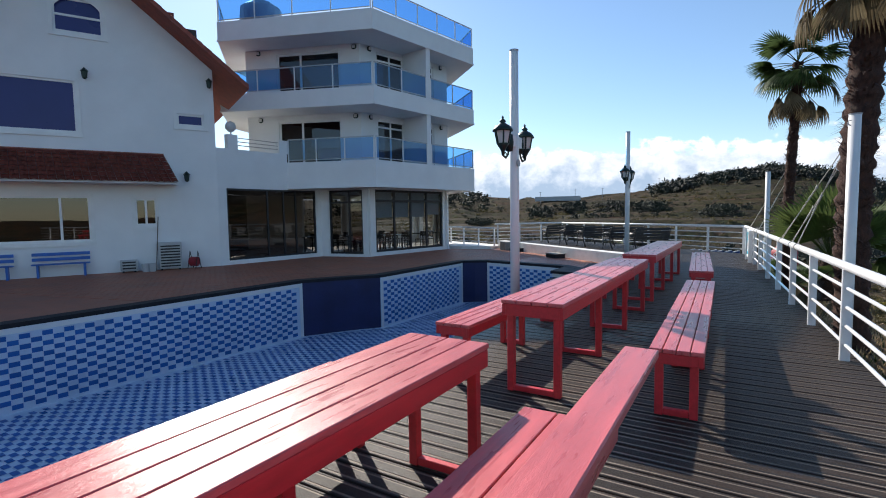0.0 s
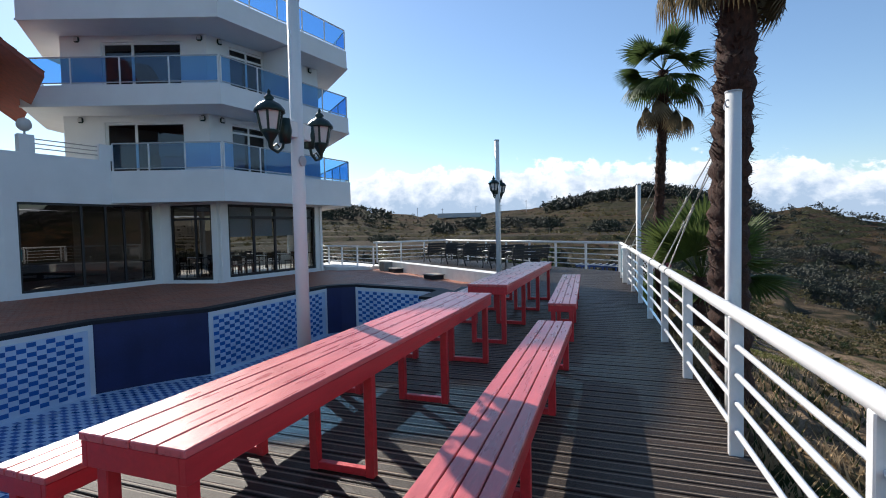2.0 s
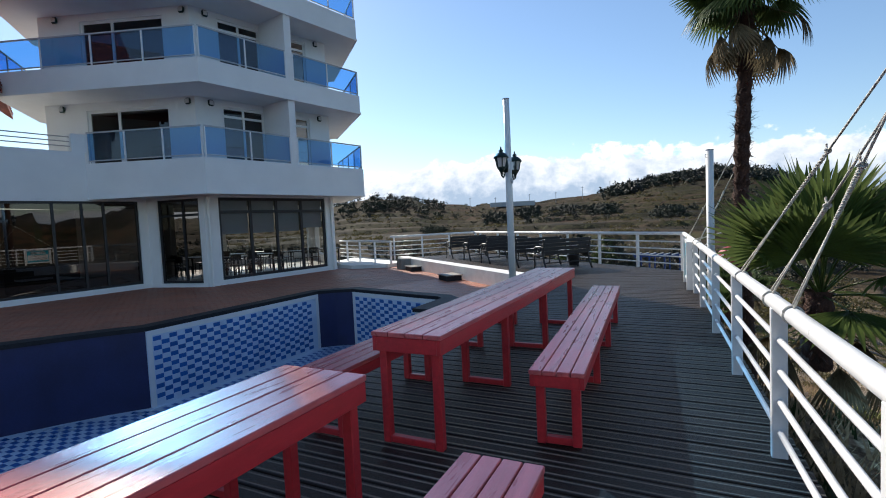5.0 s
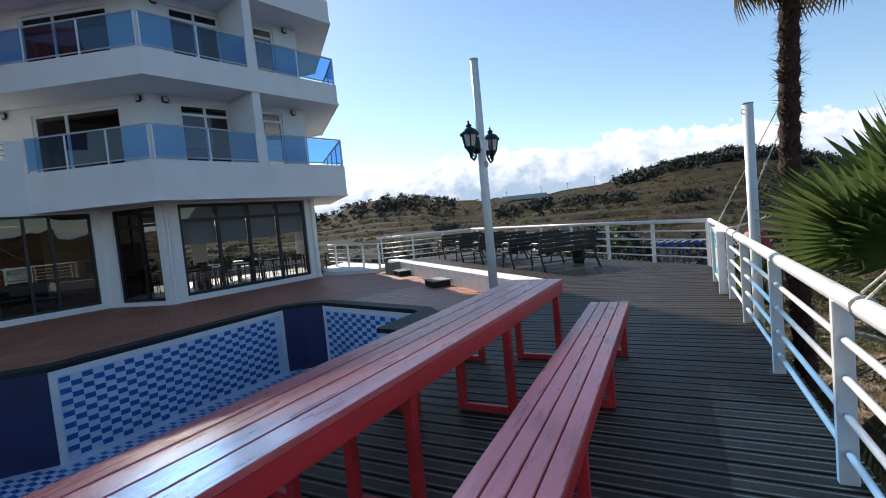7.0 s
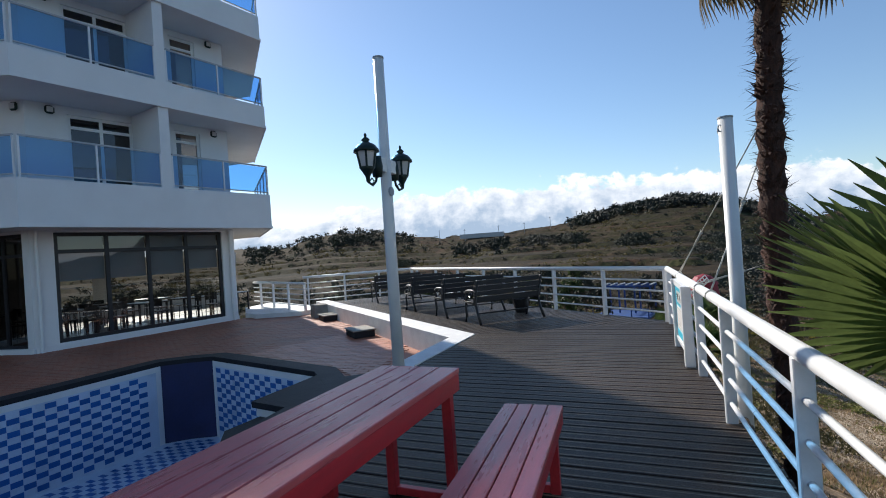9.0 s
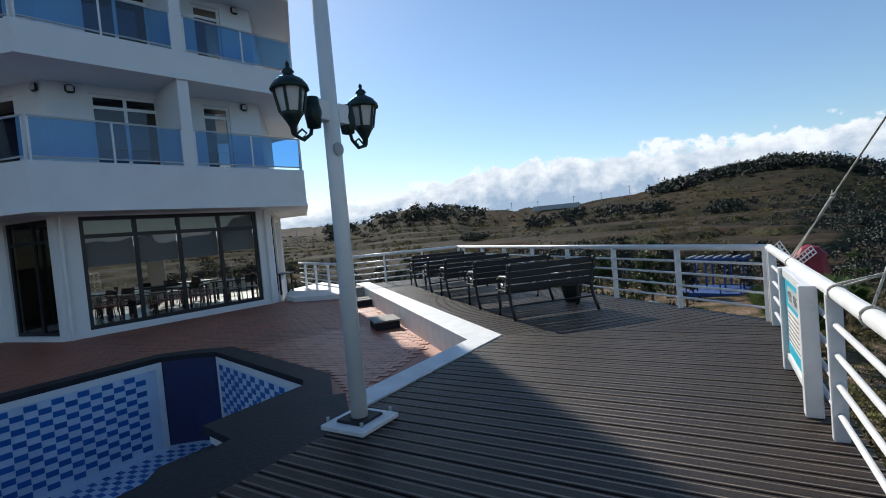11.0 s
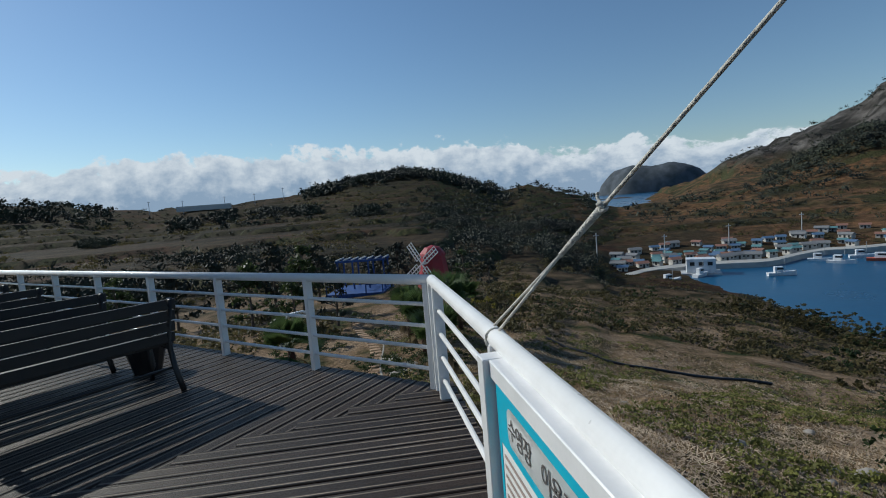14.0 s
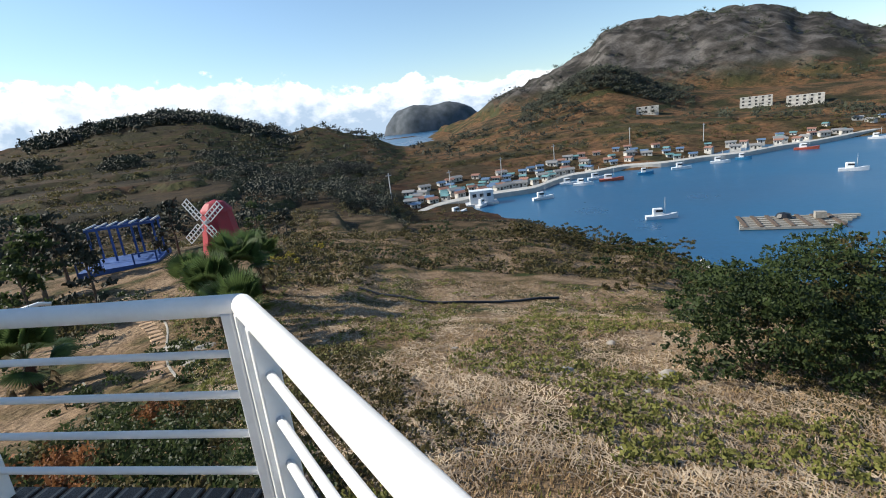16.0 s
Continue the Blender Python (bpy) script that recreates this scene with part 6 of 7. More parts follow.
for k in range(1500):  # continuous scrub on the bank
    a, o = rb.uniform(-1.8, 8.5), rb.uniform(0.7, 7.0)
    x, y = RAIL1[0] - 0.776 * a + 0.63 * o, RAIL1[1] + 0.631 * a + 0.776 * o
    n = noise.noise(Vector((x * 0.7, y * 0.7, 2)))
    if x > 2.6 or o < 0.9:
        continue
    h = 0.16 + 0.3 * rb.random()
    banks[0 if n < 0.1 else 1 if n < 0.32 else 2].clump((x, y, ground_z(x, y) + h * 0.6), (0.22, 0.22, h), 38, 0.035, rb, 0.1)
for s_, m_, c_ in zip(banks, (M_FOL, M_FOLO, M_RUST), ("green", "brown", "rusty")):
    tagged(s_.done(c_ + "_bank_scrub", m_), "dense " + c_ + " scrub on the bank below the deck", "scrub", kind="stuff")
for k in range(14):  # scrub beside the main railing
    x, y = 4.2 + 1.3 * ((k * 7) % 5) / 2, 1 + k * 1.15
    shrub("scrub", x, y, ground_z(x, y) - 0.1, [(0, 0, 0.2, 0.6, 0.6, 0.3)], 420, 0.035, (M_FOLO, M_FOL, M_FOLO)[k % 3], "low dry scrub beside the railing", 150 + k, "scrub", "bank scrub")
for k, (az, r, h) in enumerate(((-11, 36, 5.2), (-14, 40, 5.6), (-9, 43, 5.0), (-17, 33, 4.6), (-20, 40, 5.0), (-7.5, 30, 3.6), (-12.5, 29, 3.6), (-24, 44, 5.0), (0.5, 41, 4.2), (8.5, 46, 3.6), (-1.5, 47, 4.0), (11.5, 52, 3.8), (-29, 50, 5.5))):
    x, y, _ = polar(az, r)
    tree(x, y, h, 300 + k, M_FOREST if k % 3 else M_FOL, "dark green pine in the garden below the terrace")
for az, r, h in ((5.2, 22, 2.3), (2.6, 20, 1.7), (4.4, 16.5, 1.3), (7.5, 25, 1.9), (-14, 20, 1.2), (1.2, 24, 1.6)):
    x, y, z = polar(az, r)
    low = low_palm(x, y, z - 0.1, int(r * 7), 26, 1.05, h, BIG_DARK)

# windmill ornament
wx, wy, wz = polar(4.85, 38)
mill = thing("windmill", (wx, wy, wz - 0.05), 172, "red garden windmill with white lattice sails", "windmill")
part("plinth", lathe(bmesh.new(), [(0, 0), (1.75, 0), (1.75, 0.35), (0, 0.35)], 8), M_WINE, mill)
part("tower", lathe(bmesh.new(), [(1.45, 0.35), (0.98, 3.3), (0.0, 3.3)], 8), M_WINE, mill, "red tapered tower")
part("cap", lathe(bmesh.new(), [(1.08, 3.28), (1.02, 3.5), (0.62, 3.95), (0.0, 4.15)], 12), M_WINE, mill)
part("door", B(-0.35, 1.08, 0.35, 0.35, 1.22, 1.5), M_WHITE, mill)
part("window_frame", B(0.85, -0.3, 1.7, 1.05, 0.3, 2.5), M_WHITE, mill)
hub = part("sail_hub", T([(0.55, 0.75, 2.75), (0.85, 1.15, 2.8)], 0.1, 10), M_WHITE, mill)
for k in range(4):
    m = Matrix.Translation((0.85, 1.15, 2.8)) @ Matrix.Rotation(radians(-36), 4, "Z") @ Matrix.Rotation(radians(45 + 90 * k - 8), 4, "Y")
    sail = part("sail", B(-0.04, -0.03, 0, 0.04, 0.03, 1.95, m=m), M_WHITE, mill, "white lattice sail")
    for x in (-0.28, 0.28):
        part("edge_bar", B(x - 0.03, -0.02, 0.45, x + 0.03, 0.02, 1.95, m=m), M_WHITE, sail)
    for j in range(6):
        z = 0.45 + j * 0.294
        part("cross_bar", B(-0.28, -0.018, z - 0.025, 0.28, 0.018, z + 0.025, m=m), M_WHITE, sail)
# blue pavilion
px, py, pz = polar(-3.8, 45)
pav = thing("pavilion", (px, py, pz - 0.1), -12, "blue painted metal pavilion and platform in the garden", "pavilion")
part("platform", B(-2.6, -3.0, 0, 2.6, 2.0, 0.5), M_PAVBLUE, pav)
for x in (-2.2, -0.75, 0.75, 2.2):
    for y in (-0.2, 1.8):
        part("post", B(x - 0.07, y - 0.07, 0.5, x + 0.07, y + 0.07, 3.0), M_PAVBLUE, pav)
for y in (-0.2, 1.8):
    part("beam", B(-2.4, y - 0.08, 3.0, 2.4, y + 0.08, 3.2), M_PAVBLUE, pav)
for k in range(7):
    part("rafter", B(-2.3 + k * 0.75, -0.5, 3.2, -2.18 + k * 0.75, 2.1, 3.3), M_GREY, pav)
for x0, x1 in ((-2.6, -1.0), (1.0, 2.6)):
    part("rail", B(x0, -3.0, 1.2, x1, -2.92, 1.3), M_PAVBLUE, pav)
    part("brace", B(x0, -2.98, 0.5, x0 + 0.1, -2.92, 1.25), M_PAVBLUE, pav)
    part("brace", B(x1 - 0.1, -2.98, 0.5, x1, -2.92, 1.25), M_PAVBLUE, pav)
# stepping stone path, pale edging and white arch
path = thing("garden_path", label="sandy brown stepping stones through the garden lawn", category="path", kind="structure")
for k in range(26):
    r = 16.5 + k * 0.62
    x, y, z = polar(-5.2 + 1.2 * math.sin(k * 0.22) + k * 0.05, r)
    part("stone", B(-0.27, -0.16, -0.05, 0.27, 0.16, 0.035, m=Matrix.Translation((x, y, z)) @ Matrix.Rotation(radians(14 * math.sin(k * 1.7)), 4, "Z"), bevel=0.03), M_STEP, path)
edge = bmesh.new()
tube(edge, [polar(-3.0 - 0.5 * math.sin(k * 0.5), 15.5 + k * 0.8, -0.03) for k in range(12)], 0.06, 6)
tagged(part("path_edging", edge, M_CONC), "pale curved edging beside the garden path", "edging", kind="structure")
for az, r, s in ((-2.0, 19.5, 1.0), (0.3, 18.4, 0.7), (-1.0, 17.2, 0.8)):
    x, y, z = polar(az, r)
    bm = bmesh.new()
    bmesh.ops.create_icosphere(bm, subdivisions=2, radius=0.5 * s)
    for v in bm.verts:
        v.co = Vector((v.co.x * 1.5, v.co.y, v.co.z * 0.2)) * 0.8 * (1 + 0.25 * noise.noise(v.co * 3 + Vector((az, 0, 0)))) + Vector((x, y, z + 0.02))
    tagged(part("rock", bm, M_CONC), "pale flat rock beside the garden path", "rock", "garden rocks")
ax, ay, az_ = polar(-12.6, 26)
tagged(part("garden_arch", T([(ax - 0.9, ay, az_), (ax - 0.8, ay, az_ + 1.2), (ax - 0.3, ay, az_ + 1.75), (ax + 0.4, ay, az_ + 1.85), (ax + 0.8, ay, az_ + 1.75)], 0.12, 8, 0.08), M_WHITE, smooth=True), "white curved garden ornament", "ornament")

# stones, dead stalks and grass of the slope
for k, (x, y, s) in enumerate(((8.55, 22.2, 0.2), (9.55, 20.9, 0.17), (9.9, 20.7, 0.13), (10.3, 20.9, 0.2), (8.3, 22.6, 0.13), (9.0, 20.4, 0.1), (6.9, 19.2, 0.1), (11.4, 23.4, 0.14), (7.6, 25.5, 0.12))):
    bm = bmesh.new()
    bmesh.ops.create_icosphere(bm, subdivisions=2, radius=s)
    for v in bm.verts:
        v.co = Vector((v.co.x, v.co.y * 0.8, v.co.z * 0.5)) * (1 + 0.5 * noise.noise(v.co * 4 + Vector((k, 0, 0)))) + Vector((x, y, ground_z(x, y) + s * 0.15))
    tagged(part("field_stone", bm, M_STONE), "pale weathered stone lying in the dry grass", "stone", "field stones")
# black tube stands in for the dark strip of a ditch lip
ditch = [polar(18 + k * 2.4, 25 - 0.3 * math.sin(k * 0.4) * 4, 0.1) for k in range(11)]
tagged(part("ditch_line", tube(bmesh.new(), ditch, 0.07, 6), M_BLACK), "dark line drawn for the ditch lip across the slope", "pipe")


def grass(name, count, area, height, material, seed, spread=0.05):
    rnd = random.Random(seed)
    v, f = [], []
    for _ in range(count):
        x, y = area(rnd)
        if noise.noise(Vector((x * 0.5, y * 0.5, seed))) < -0.25:
            continue
        z = ground_z(x, y)
        for _ in range(5):
            a, h = rnd.random() * 6.283, height * rnd.uniform(0.4, 1.3)
            bx, by = x + rnd.gauss(0, spread), y + rnd.gauss(0, spread)
            dx, dy = math.cos(a), math.sin(a)
            k = len(v)
            w = 0.008 + 0.012 * rnd.random()
            v += [(bx - dy * w, by + dx * w, z - 0.02), (bx + dy * w, by - dx * w, z - 0.02), (bx + dx * h * 0.7, by + dy * h * 0.7, z + h)]
            f.append((k, k + 1, k + 2))
    return tagged(raw(name, v, f, material), "tufts of dry grass and weeds on the slope", "grass", kind="stuff")


def slope_area(rnd):
    while True:
        az, r = rnd.uniform(-2, 88), 4 + 26 * rnd.random() ** 1.25
        x, y = HUB[0] + r * math.sin(radians(az)), HUB[1] + r * math.cos(radians(az))
        if not inside_terrace(x, y):
            return x, y


def side_area(rnd):
    y = rnd.uniform(-6, 16)
    return rail_x(y) + 0.25 + 5.5 * rnd.random() ** 1.5, y


grass("grass_tufts", 34000, slope_area, 0.065, M_GRASS, 5)
grass("green_tufts", 5000, slope_area, 0.07, M_WEED, 6)


def litter(name, count, seed):
    """Cut stalks lying flat on the slope, thickest in drifts."""
    rnd = random.Random(seed)
    v, f = [], []
    while len(f) < count:
        x, y = slope_area(rnd)
        if noise.noise(Vector((x * 0.6, y * 0.6, 3))) + noise.noise(Vector((x * 0.16, y * 0.16, 8))) < rnd.uniform(-0.5, 0.35):
            continue
        a, L, w = rnd.random() * 3.1416, rnd.uniform(0.06, 0.26), rnd.uniform(0.004, 0.010)
        ca, sa_ = math.cos(a), math.sin(a)
        z0, z1 = ground_z(x, y) + 0.02, ground_z(x + ca * L, y + sa_ * L) + 0.02 + 0.05 * rnd.random()
        k = len(v)
        v += [(x - sa_ * w, y + ca * w, z0), (x + sa_ * w, y - ca * w, z0), (x + ca * L + sa_ * w, y + sa_ * L - ca * w, z1), (x + ca * L - sa_ * w, y + sa_ * L + ca * w, z1)]
        f.append((k, k + 1, k + 2, k + 3))
    return tagged(raw(name, v, f, M_STRAW), "pale cut straw lying on the dry slope", "straw", kind="stuff")


litter("straw_litter", 42000, 15)
clods, rk = Soup(), random.Random(33)
for _ in range(1500):  # broken dark soil
    x, y = slope_area(rk)
    if noise.noise(Vector((x * 0.35, y * 0.35, 29))) < 0.1:
        continue
    clods.clump((x, y, ground_z(x, y) + 0.01), (0.09, 0.09, 0.035), 7, 0.03, rk, 0.1)
tagged(clods.done("soil_clods", M_JOINT), "dark clods of broken soil on the slope", "soil", kind="stuff")
grass("side_grass", 3000, side_area, 0.14, M_GRASS, 7)
grass("side_weeds", 1500, side_area, 0.12, M_FOL, 8)

# broad-leaved weeds in patches on the slope
weeds, rk = Soup(), random.Random(31)
for _ in range(5200):
    x, y = slope_area(rk)
    if noise.noise(Vector((x * 0.3, y * 0.3, 9))) < 0.0:
        continue
    weeds.clump((x, y, ground_z(x, y) + 0.08), (0.2, 0.2, 0.09), 16, 0.036, rk, 0.1)
tagged(weeds.done("weed_patches", M_WEED), "green weeds in patches on the dry slope", "weeds", kind="stuff")
dead, rk = Soup(), random.Random(32)
for _ in range(2600):
    x, y = slope_area(rk)
    if noise.noise(Vector((x * 0.25, y * 0.25, 19))) < 0.12:
        continue
    dead.clump((x, y, ground_z(x, y) + 0.06), (0.2, 0.2, 0.12), 14, 0.03, rk, 0.1)
for _ in range(420):  # closer set brown clumps beyond the corner of the deck
    x, y = rk.uniform(2.6, 5.4), rk.uniform(20.5, 28)
    dead.clump((x, y, ground_z(x, y) + 0.08), (0.2, 0.2, 0.16), 16, 0.035, rk, 0.1)
tagged(dead.done("dead_scrub", M_FOLO), "brown dead scrub in patches on the dry slope", "scrub", kind="stuff")

# woods and scrub on the hills
rw = random.Random(77)
woods, scrub = Soup(), Soup()


def wood_density(az, r):
    x, y = HUB[0] + r * math.sin(radians(az)), HUB[1] + r * math.cos(radians(az))
    n = noise.noise(Vector((x * 0.014, y * 0.014, 5)))
    d = 0.0
    if -9 < az < 13 and r > 320:
        d = 1.0
    if 8 < az < 24 and 110 < r < 420:
        d = 0.75 + n
    if -46 < az < -27 and r > 300:
        d = 0.8 + n * 0.8
    if 40 < az < 57 and 380 < r < 640:
        d = 1.0
    if 27 < az < 80 and 250 < r < 420:
        d = 0.28 + n * 0.9
    if r > 640 and az > 36:
        d = 0.22 + n
    if az < 10 and 70 < r < 330:
        d = max(d, n * 1.5 - 0.12)
    return d


COPSES = ((-34, 330, 2.2), (-21, 290, 0.9), (-17.5, 300, 1.3), (-12.5, 285, 1.2), (-9, 270, 1.0), (-2, 240, 1.2), (6.5, 230, 1.2), (9, 190, 1.2), (12, 165, 1.4), (15, 210, 1.5), (18, 150, 1.6), (20, 230, 1.6), (-29, 230, 1.0))
made = 0
while made < 8200:
    az, r = rw.uniform(-70, 78), 62 * (900 / 62) ** rw.random()
    if made % 6 == 0:
        az, r = rw.gauss(47, 4.5), rw.gauss(455, 45)
    if made % 7 == 1:
        az, r = rw.uniform(-8, 13), rw.uniform(330, 390)
    if made % 5 == 2:
        az, r = rw.uniform(36, 78), rw.uniform(600, 960)
    copse = made % 4 == 3
    if copse:
        c = rw.choice(COPSES)
        az, r = rw.gauss(c[0], c[2] * 0.65), rw.gauss(c[1], 7)
    if not copse and rw.random() > wood_density(az, r):
        continue
    x, y, z = polar(az, r)
    if z < SEA + 1.5:
        continue
    s = (1.5 + 2.6 * rw.random()) * (1.25 if r > 300 and not copse else 0.8)
    near_ = r < 230
    woods.clump((x, y, z + s * 0.5), (s * 0.85, s * 0.85, s * 0.8), 80 if near_ else 34, s * (0.09 if near_ else 0.16), rw, 0.2)
    made += 1
tagged(woods.done("far_woods", M_FOREST), "dark pine woods on the hills", "trees", kind="stuff")
# hedges along the field banks
hedge, rj = Soup(), random.Random(88)
for _ in range(60000):
    az, r = rj.uniform(-62, 78), 60 * (420 / 60) ** rj.random()
    x, y, z = polar(az, r)
    if z < SEA + 2:
        continue
    z2 = polar(az, r + 1.6)[2]
    if abs(z2 - z) < 0.6:
        continue
    s = 0.25 + 0.0028 * r * (0.6 + 0.8 * rj.random())
    hedge.clump((x, y, z + s * 0.25), (s * 1.3, s * 1.3, s * 0.5), 14, s * 0.24, rj, 0.15)
tagged(hedge.done("hedge_scrub", M_HEDGE), "brown scrub hedges along the terrace banks", "scrub", kind="stuff")
made = 0
while made < 5200:
    az, r = rw.uniform(-60, 78), 26 * (330 / 26) ** rw.random()
    x, y, z = polar(az, r)
    if z < SEA + 1.0 or (-8 < az < 6 and r < 50) or (az > 20 and r < 34):
        continue
    if noise.noise(Vector((x * 0.03, y * 0.03, 1))) < -0.12 + (0.15 if r > 90 else 0):
        continue
    s = 0.35 + 0.0045 * r * (0.5 + rw.random())
    scrub.clump((x, y, z + s * 0.3), (s * 1.2, s * 1.2, s * 0.6), 22, s * 0.2, rw, 0.15)
    made += 1
tagged(scrub.done("hill_scrub", M_FOLO), "brown and green scrub along the field banks", "scrub", kind="stuff")

# poles along the far ridge
ridge_pole = thing("utility_pole", polar(-24, 360, -0.5), 0, "thin utility pole on the far ridge", "pole", "utility poles")
part("pole", T([(0, 0, 0), (0, 0, 9)], 0.16, 6), M_GREY, ridge_pole)
part("crossarm", B(-0.9, -0.08, 8.2, 0.9, 0.08, 8.4), M_GREY, ridge_pole)
for az, r in ((-21, 350), (-17, 350), (-14, 345), (-11, 350), (-8, 350), (-47, 330), (-49, 330), (24, 150), (31, 175), (37, 190), (43, 215), (51, 250), (58, 265)):
    copy_thing(ridge_pole, Matrix.Translation(polar(az, r, -0.5)))
shed = polar(-19, 352)
tagged(part("field_shed", B(-16, -2, -1, 16, 2, 2.2, m=Matrix.Translation(shed) @ Matrix.Rotation(radians(12), 4, "Z")), M_GREY), "long pale shed on the far ridge", "shed")

# ---- harbour ----
SHORE = ((24, 132), (29, 147), (33, 158), (37, 160), (41, 168), (45, 190), (50, 203), (56, 209), (62, 226), (67, 252), (72, 292), (78, 340))


def shore_r(az):
    for (a0, r0), (a1, r1) in zip(SHORE, SHORE[1:]):
        if a0 <= az <= a1:
            return r0 + (r1 - r0) * (az - a0) / (a1 - a0)
    return SHORE[0][1] if az < SHORE[0][0] else SHORE[-1][1]


def on_sea(az, r, z):
    return (HUB[0] + r * math.sin(radians(az)), HUB[1] + r * math.cos(radians(az)), z)


quay = bmesh.new()
azs = [24 + k * 0.75 for k in range(73)]
loops = []
for a in azs:
    r = shore_r(a) + 1.5 * math.sin(a * 0.9)
    loops.append([quay.verts.new(on_sea(a, rr, zz)) for rr, zz in ((r - 1, SEA - 1), (r - 0.6, SEA + 1.5), (r + 4.2, SEA + 1.7), (r + 6, SEA + 0.2))])
for a, b in zip(loops, loops[1:]):
    for k in range(3):
        quay.faces.new((a[k], a[k + 1], b[k + 1], b[k]))
tagged(part("road_quay", quay, M_ROAD), "pale concrete harbour road along the quay", "road", kind="structure")


def cottage(w, d, h, roof_mat, label):
    c = thing("harbour_house", (0, 0, -200), 0, label, "house", "harbour houses")
    part("wall", B(-w / 2, -d / 2, -2, w / 2, d / 2, h), M_PLASTER, c)
    bm = bmesh.new()
    vs = [bm.verts.new(p) for p in ((-w / 2 - 0.3, -d / 2 - 0.3, h), (w / 2 + 0.3, -d / 2 - 0.3, h), (w / 2 + 0.3, d / 2 + 0.3, h), (-w / 2 - 0.3, d / 2 + 0.3, h), (-w / 2 - 0.3, 0, h + d * 0.3), (w / 2 + 0.3, 0, h + d * 0.3))]
    for q in ((0, 1, 5, 4), (2, 3, 4, 5), (0, 4, 3), (1, 2, 5), (3, 2, 1, 0)):
        bm.faces.new([vs[i] for i in q])
    part("roof", bm, roof_mat, c)
    part("door", B(-0.3, -d / 2 - 0.05, 0, 0.3, -d / 2 + 0.02, h * 0.8), M_FRAME, c)
    for x in (-w / 3, w / 3):
        part("window", B(x - 0.3, -d / 2 - 0.05, h * 0.42, x + 0.3, -d / 2 + 0.02, h * 0.75), M_FRAME, c)
    return c


KINDS = [cottage(2.7, 2.1, 1.2, M_ROOFS[0], "small white harbour house with a blue roof"), cottage(3.0, 2.2, 1.3, M_ROOFS[1], "small white harbour house with an orange roof"), cottage(4.0, 2.4, 1.4, M_ROOFS[2], "small white harbour house with a grey roof"), cottage(2.4, 1.9, 1.1, M_ROOFS[3], "small white harbour house with a teal roof")]
rh = random.Random(9)
spots = []
for k in range(260):
    az = rh.choice((rh.uniform(26, 47), rh.uniform(33, 76)))
    r = shore_r(az) + 8 + 34 * rh.random() ** 1.2
    if all(math.hypot(math.radians(az - a) * r, r - q) > 3.4 for a, q in spots):
        spots.append((az, r))
for k, (az, r) in enumerate(spots[:125]):
    x, y, z = polar(az, r)
    z = max(z, SEA + 1.4)
    m = Matrix.Translation((x, y, z)) @ Matrix.Rotation(radians(-az + rh.uniform(-35, 35)), 4, "Z")
    if k < 4:
        KINDS[k].matrix_basis = m
    else:
        copy_thing(KINDS[k % 4], m)


def block(az, r, w, h, storeys, label):
    x, y, z = polar(az, r)
    b = thing("apartment_block", (x, y, z), -az, label, "building", "far white buildings")
    part("wall", B(-w / 2, -5, -3, w / 2, 5, h), M_PLASTER, b)
    for s in range(storeys):
        for k in range(int(w / 4)):
            part("window", B(-w / 2 + 1.4 + k * 4, -5.06, 1 + s * h / storeys, -w / 2 + 2.8 + k * 4, -4.95, 2.1 + s * h / storeys), M_FRAME, b)


block(62.4, 440, 20, 7, 3, "white three-storey building on the hillside")
block(66.2, 430, 21, 7, 3, "long white three-storey building on the hillside")
block(52.8, 380, 14, 5, 2, "white two-storey house on the wooded hillside")


def boat(L, hull, label):
    b = thing("boat", (0, 0, -200), 0, label, "boat", "harbour boats")
    bm = bmesh.new()
    rings = []
    for i in range(7):
        t = i / 6
        w = L * 0.15 * (1 - max(0, t - 0.45) ** 2 * 3.2) if i < 6 else 0.05
        z1 = 0.7 + 0.5 * t * t
        rings.append([bm.verts.new(((t - 0.5) * L, y, z)) for y, z in ((-w, z1), (-w * 0.7, -0.3), (w * 0.7, -0.3), (w, z1))])
    for a, c in zip(rings, rings[1:]):
        for k in range(3):
            bm.faces.new((a[k], a[k + 1], c[k + 1], c[k]))
        bm.faces.new((a[3], a[0], c[0], c[3]))
    bm.faces.new(rings[0])
    part("hull", bm, hull, b)
    part("cabin", B(-L * 0.28, -L * 0.08, 0.7, L * 0.02, L * 0.08, 2.3, bevel=0.1), M_BOAT, b)
    part("cabin_window", B(-L * 0.2, -L * 0.082, 1.5, L * 0.021, L * 0.082, 2.0), M_FRAME, b)
    part("mast", T([(L * 0.1, 0, 0.8), (L * 0.1, 0, 4.6)], 0.06, 6), M_GREY, b)
    return b


BOATS = [boat(6.6, M_BOAT, "white fishing boat moored in the bay"), boat(8, M_ORANGE, "fishing boat with an orange hull in the bay"), boat(5.2, mat("blue_hull", (0.05, 0.24, 0.42), 0.5), "small fishing boat with a blue hull in the bay")]
SPOTS = ((54.0, 115, 10, 0), (41.5, 150, 20, 0), (46, 172, -10, 0), (49, 178, 0, 1), (52.5, 188, 5, 2), (70, 176, 4, 0), (56, 196, 8, 0), (31.5, 138, 40, 0), (34.5, 148, 60, 0), (66.5, 236, 0, 1), (47.5, 184, 14, 0), (59.5, 207, 0, 0), (61.5, 214, 0, 2), (44.5, 176, 0, 0), (71.5, 262, 0, 0))
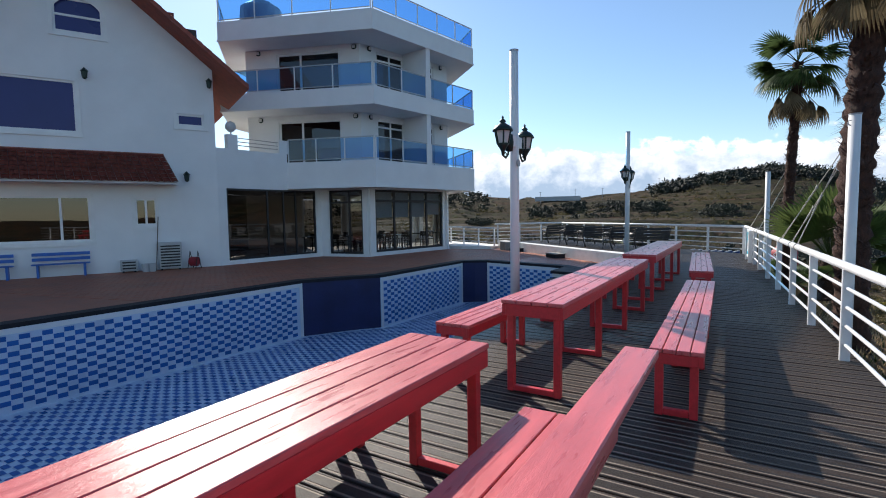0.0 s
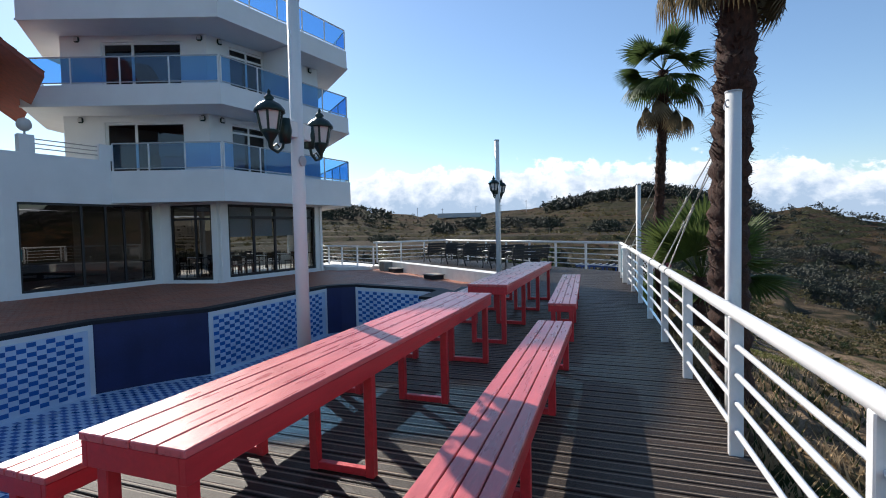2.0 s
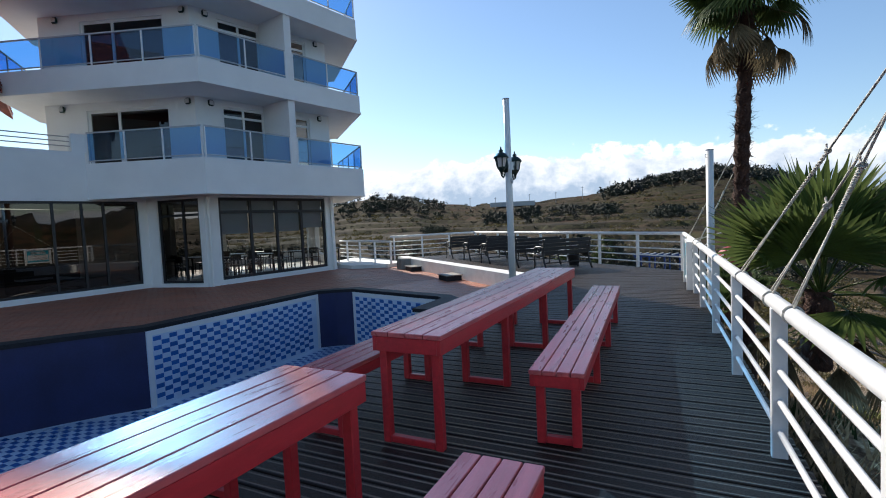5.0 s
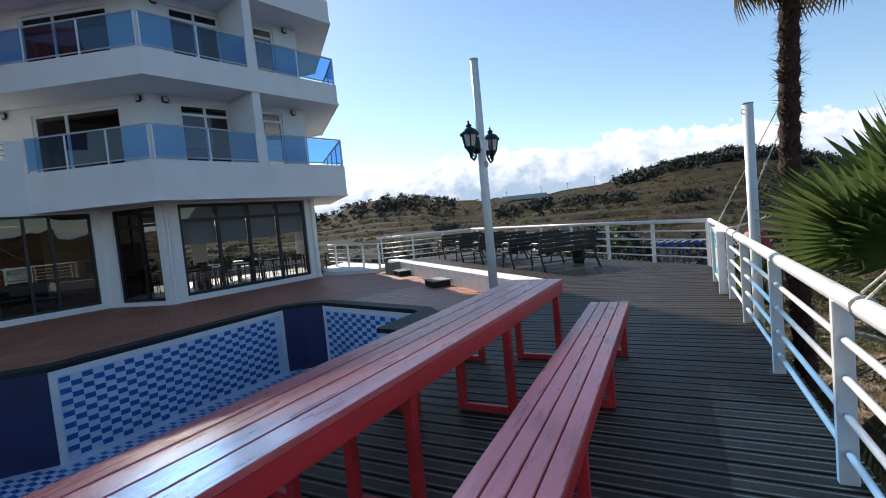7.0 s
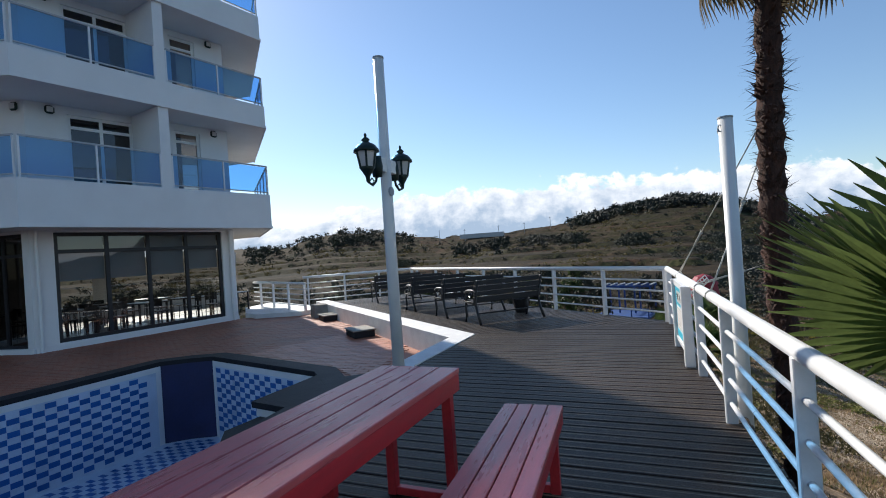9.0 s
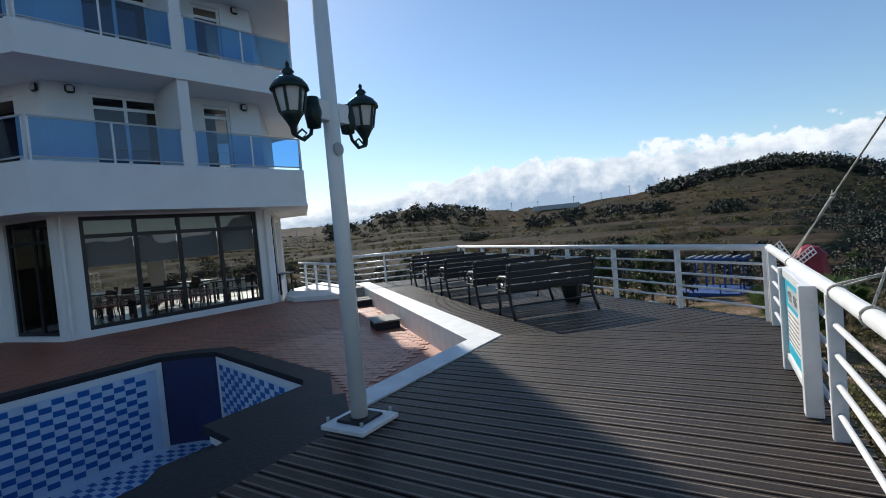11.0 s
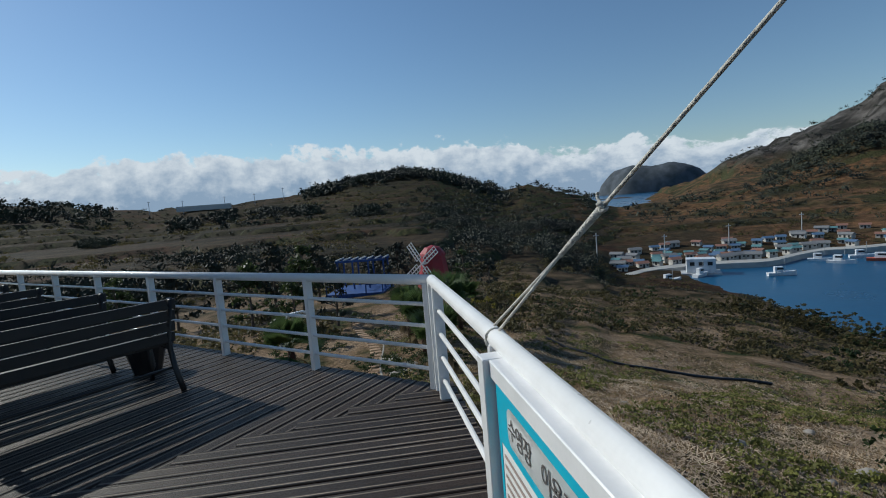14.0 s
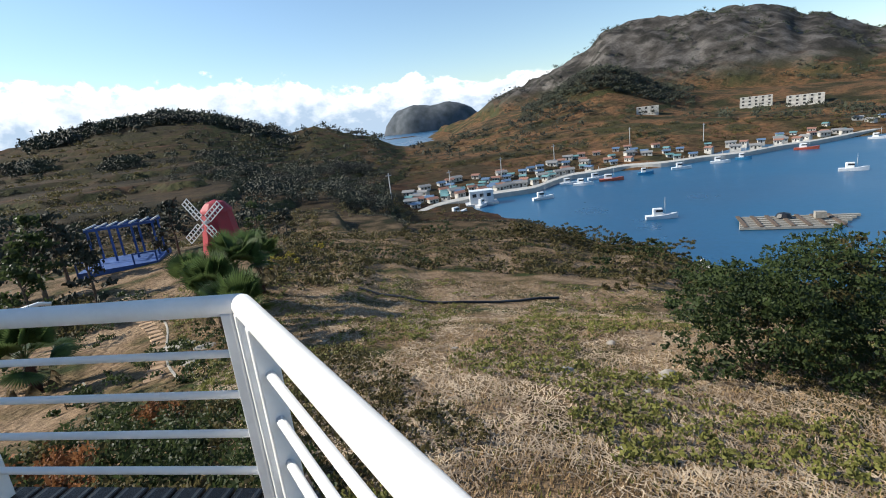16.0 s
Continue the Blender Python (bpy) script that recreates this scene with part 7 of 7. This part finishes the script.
for k, (az, r, rz, kind) in enumerate(SPOTS):
    m = Matrix.Translation(on_sea(az, r, SEA + 0.05)) @ Matrix.Rotation(radians(-az + rz), 4, "Z")
    first = [i for i, s in enumerate(SPOTS) if s[3] == kind][0]
    if k == first:
        BOATS[kind].matrix_basis = m
    else:
        copy_thing(BOATS[kind], m)
raft = thing("fish_raft", on_sea(66.3, 110, SEA + 0.1), -66 + 14, "grey floating fish farm raft in the bay", "raft")
for k in range(6):
    part("float_beam", B(-8 + k * 0.2, -3.4 + k * 1.3, 0, 3.5 + k * 0.9, -2.9 + k * 1.3, 0.35), M_CONC, raft)
for k in range(7):
    part("cross_plank", B(-7.5 + k * 1.9, -3.4, 0.35, -7.0 + k * 1.9, 3.6, 0.5), M_WOOD, raft)
raft.matrix_basis = raft.matrix_basis @ Matrix.Scale(1.3, 4)
part("hut", B(1.9, 0.4, 0.5, 3.2, 1.4, 1.4), M_CONC, raft)
part("net_mound", lathe(bmesh.new(), [(1.1, 0.5), (0.8, 1.0), (0.0, 1.2)], 9, (-1.5, 2.2, 0)), M_BLACK, raft)
ferry = on_sea(34.4, 152, SEA)
fb = thing("floating_hut", ferry, -30, "grey two-storey floating hut by the quay", "hut")
part("pontoon", B(-5, -3.2, 0, 5, 3.2, 0.6), M_GREY, fb)
part("hut_wall", B(-3.6, -2.2, 0.6, 3.6, 2.2, 4.4), M_BOAT, fb)
for x in (-2.2, 0, 2.2):
    part("window", B(x - 0.6, -2.26, 2.6, x + 0.6, -2.15, 3.6), M_FRAME, fb)
jet = prism(bmesh.new(), [on_sea(a, r, 0)[:2] for a, r in ((57, 78), (60, 66), (61, 68), (58, 81))], SEA - 1, SEA + 1.2)
tagged(part("jetty", jet, M_ROAD), "pale concrete jetty below the slope", "jetty", kind="structure")

# ---- small pieces last: deck boards and pavers ----
PITCH = 0.145
y = -8.6
while y < 16.7:
    xr = rail_x(y) + 0.12
    xl = -1.21 if y < 12.55 else -1.29 if y < 15.35 else MITRE_A[0] + (y - MITRE_A[1]) * (MITRE_B[0] - MITRE_A[0]) / (MITRE_B[1] - MITRE_A[1])
    if xr - xl > 0.1:
        ob = new("deck_board", board_mesh("deck_board", xr - xl))
        ob.parent = deck
        ob.matrix_basis = Matrix.Translation((xl, y, -0.0008 * (int(y * 37) % 4)))
    y += PITCH
# beyond the mitre the boards turn square to the end railing
md2 = Vector((0.63, 0.776))
rd2 = Vector((-0.776, 0.631))
O = Vector(RAIL1)
k = -14
while k < 74:
    s = k * PITCH
    base = O + rd2 * s
    n1 = Vector((MITRE_B[1] - MITRE_A[1], -(MITRE_B[0] - MITRE_A[0])))
    n2 = Vector((6.356, 7.682))
    hi = 0.08
    lo_m = n1.dot(Vector(MITRE_A) - base) / n1.dot(md2)
    lo_k = n2.dot(Vector((-1.268, 15.394)) - base) / n2.dot(md2)
    lo = max(lo_m - 0.2, lo_k) if k > 0 else lo_m - 0.2
    if hi - lo > 0.12 and lo > -9:
        ob = new("deck_board", board_mesh("deck_board", hi - lo))
        ob.parent = deck
        p = base + md2 * lo
        ob.matrix_basis = Matrix.Translation((p.x, p.y, -0.005)) @ Matrix.Rotation(math.atan2(md2.y, md2.x), 4, "Z")
    k += 1

# brick pavers of the court
pv = bpy.data.meshes.new("paver")
pw, pl, ph = 0.107, 0.215, 0.03
pv.from_pydata([(0, 0, -ph), (pl, 0, -ph), (pl, pw, -ph), (0, pw, -ph), (0.004, 0.004, 0), (pl - 0.004, 0.004, 0), (pl - 0.004, pw - 0.004, 0), (0.004, pw - 0.004, 0)], [], [(4, 5, 6, 7), (0, 1, 5, 4), (1, 2, 6, 5), (2, 3, 7, 6), (3, 0, 4, 7)])
pv.materials.append(M_PAVER)
turn = Matrix.Rotation(radians(12), 4, "Z")
near, rest_v, rest_f = 0, [], []
cells = []
for j in range(-20, 190):
    for i in range(-90, 20):
        p = turn @ Vector((-4 + (i + 0.5 * (j % 2)) * 0.222, 8 + j * 0.114, 0))
        q = turn @ Vector((-4 + (i + 0.5 * (j % 2)) * 0.222 + pl, 8 + j * 0.114 + pw, 0))
        if in_poly(p.x, p.y, WALK) and in_poly(q.x, q.y, WALK) and in_poly(p.x, q.y, WALK):
            cells.append((p, (p.x + 2.6) ** 2 + (p.y - 15.2) ** 2))
cells.sort(key=lambda c: c[1])
rp = random.Random(4)
for k, (p, _) in enumerate(cells):
    at = Matrix.Translation((p.x, p.y, PAVE + rp.uniform(-0.002, 0.002))) @ turn
    if k < 300:
        ob = new("paver", pv)
        ob.parent = paving
        ob.matrix_basis = at
    else:
        n = len(rest_v)
        rest_v += [at @ v.co for v in pv.vertices]
        rest_f += [tuple(n + i for i in f.vertices) for f in pv.polygons]
tagged(raw("pavers_beyond", rest_v, rest_f, M_BROWN, paving), kind="stuff")
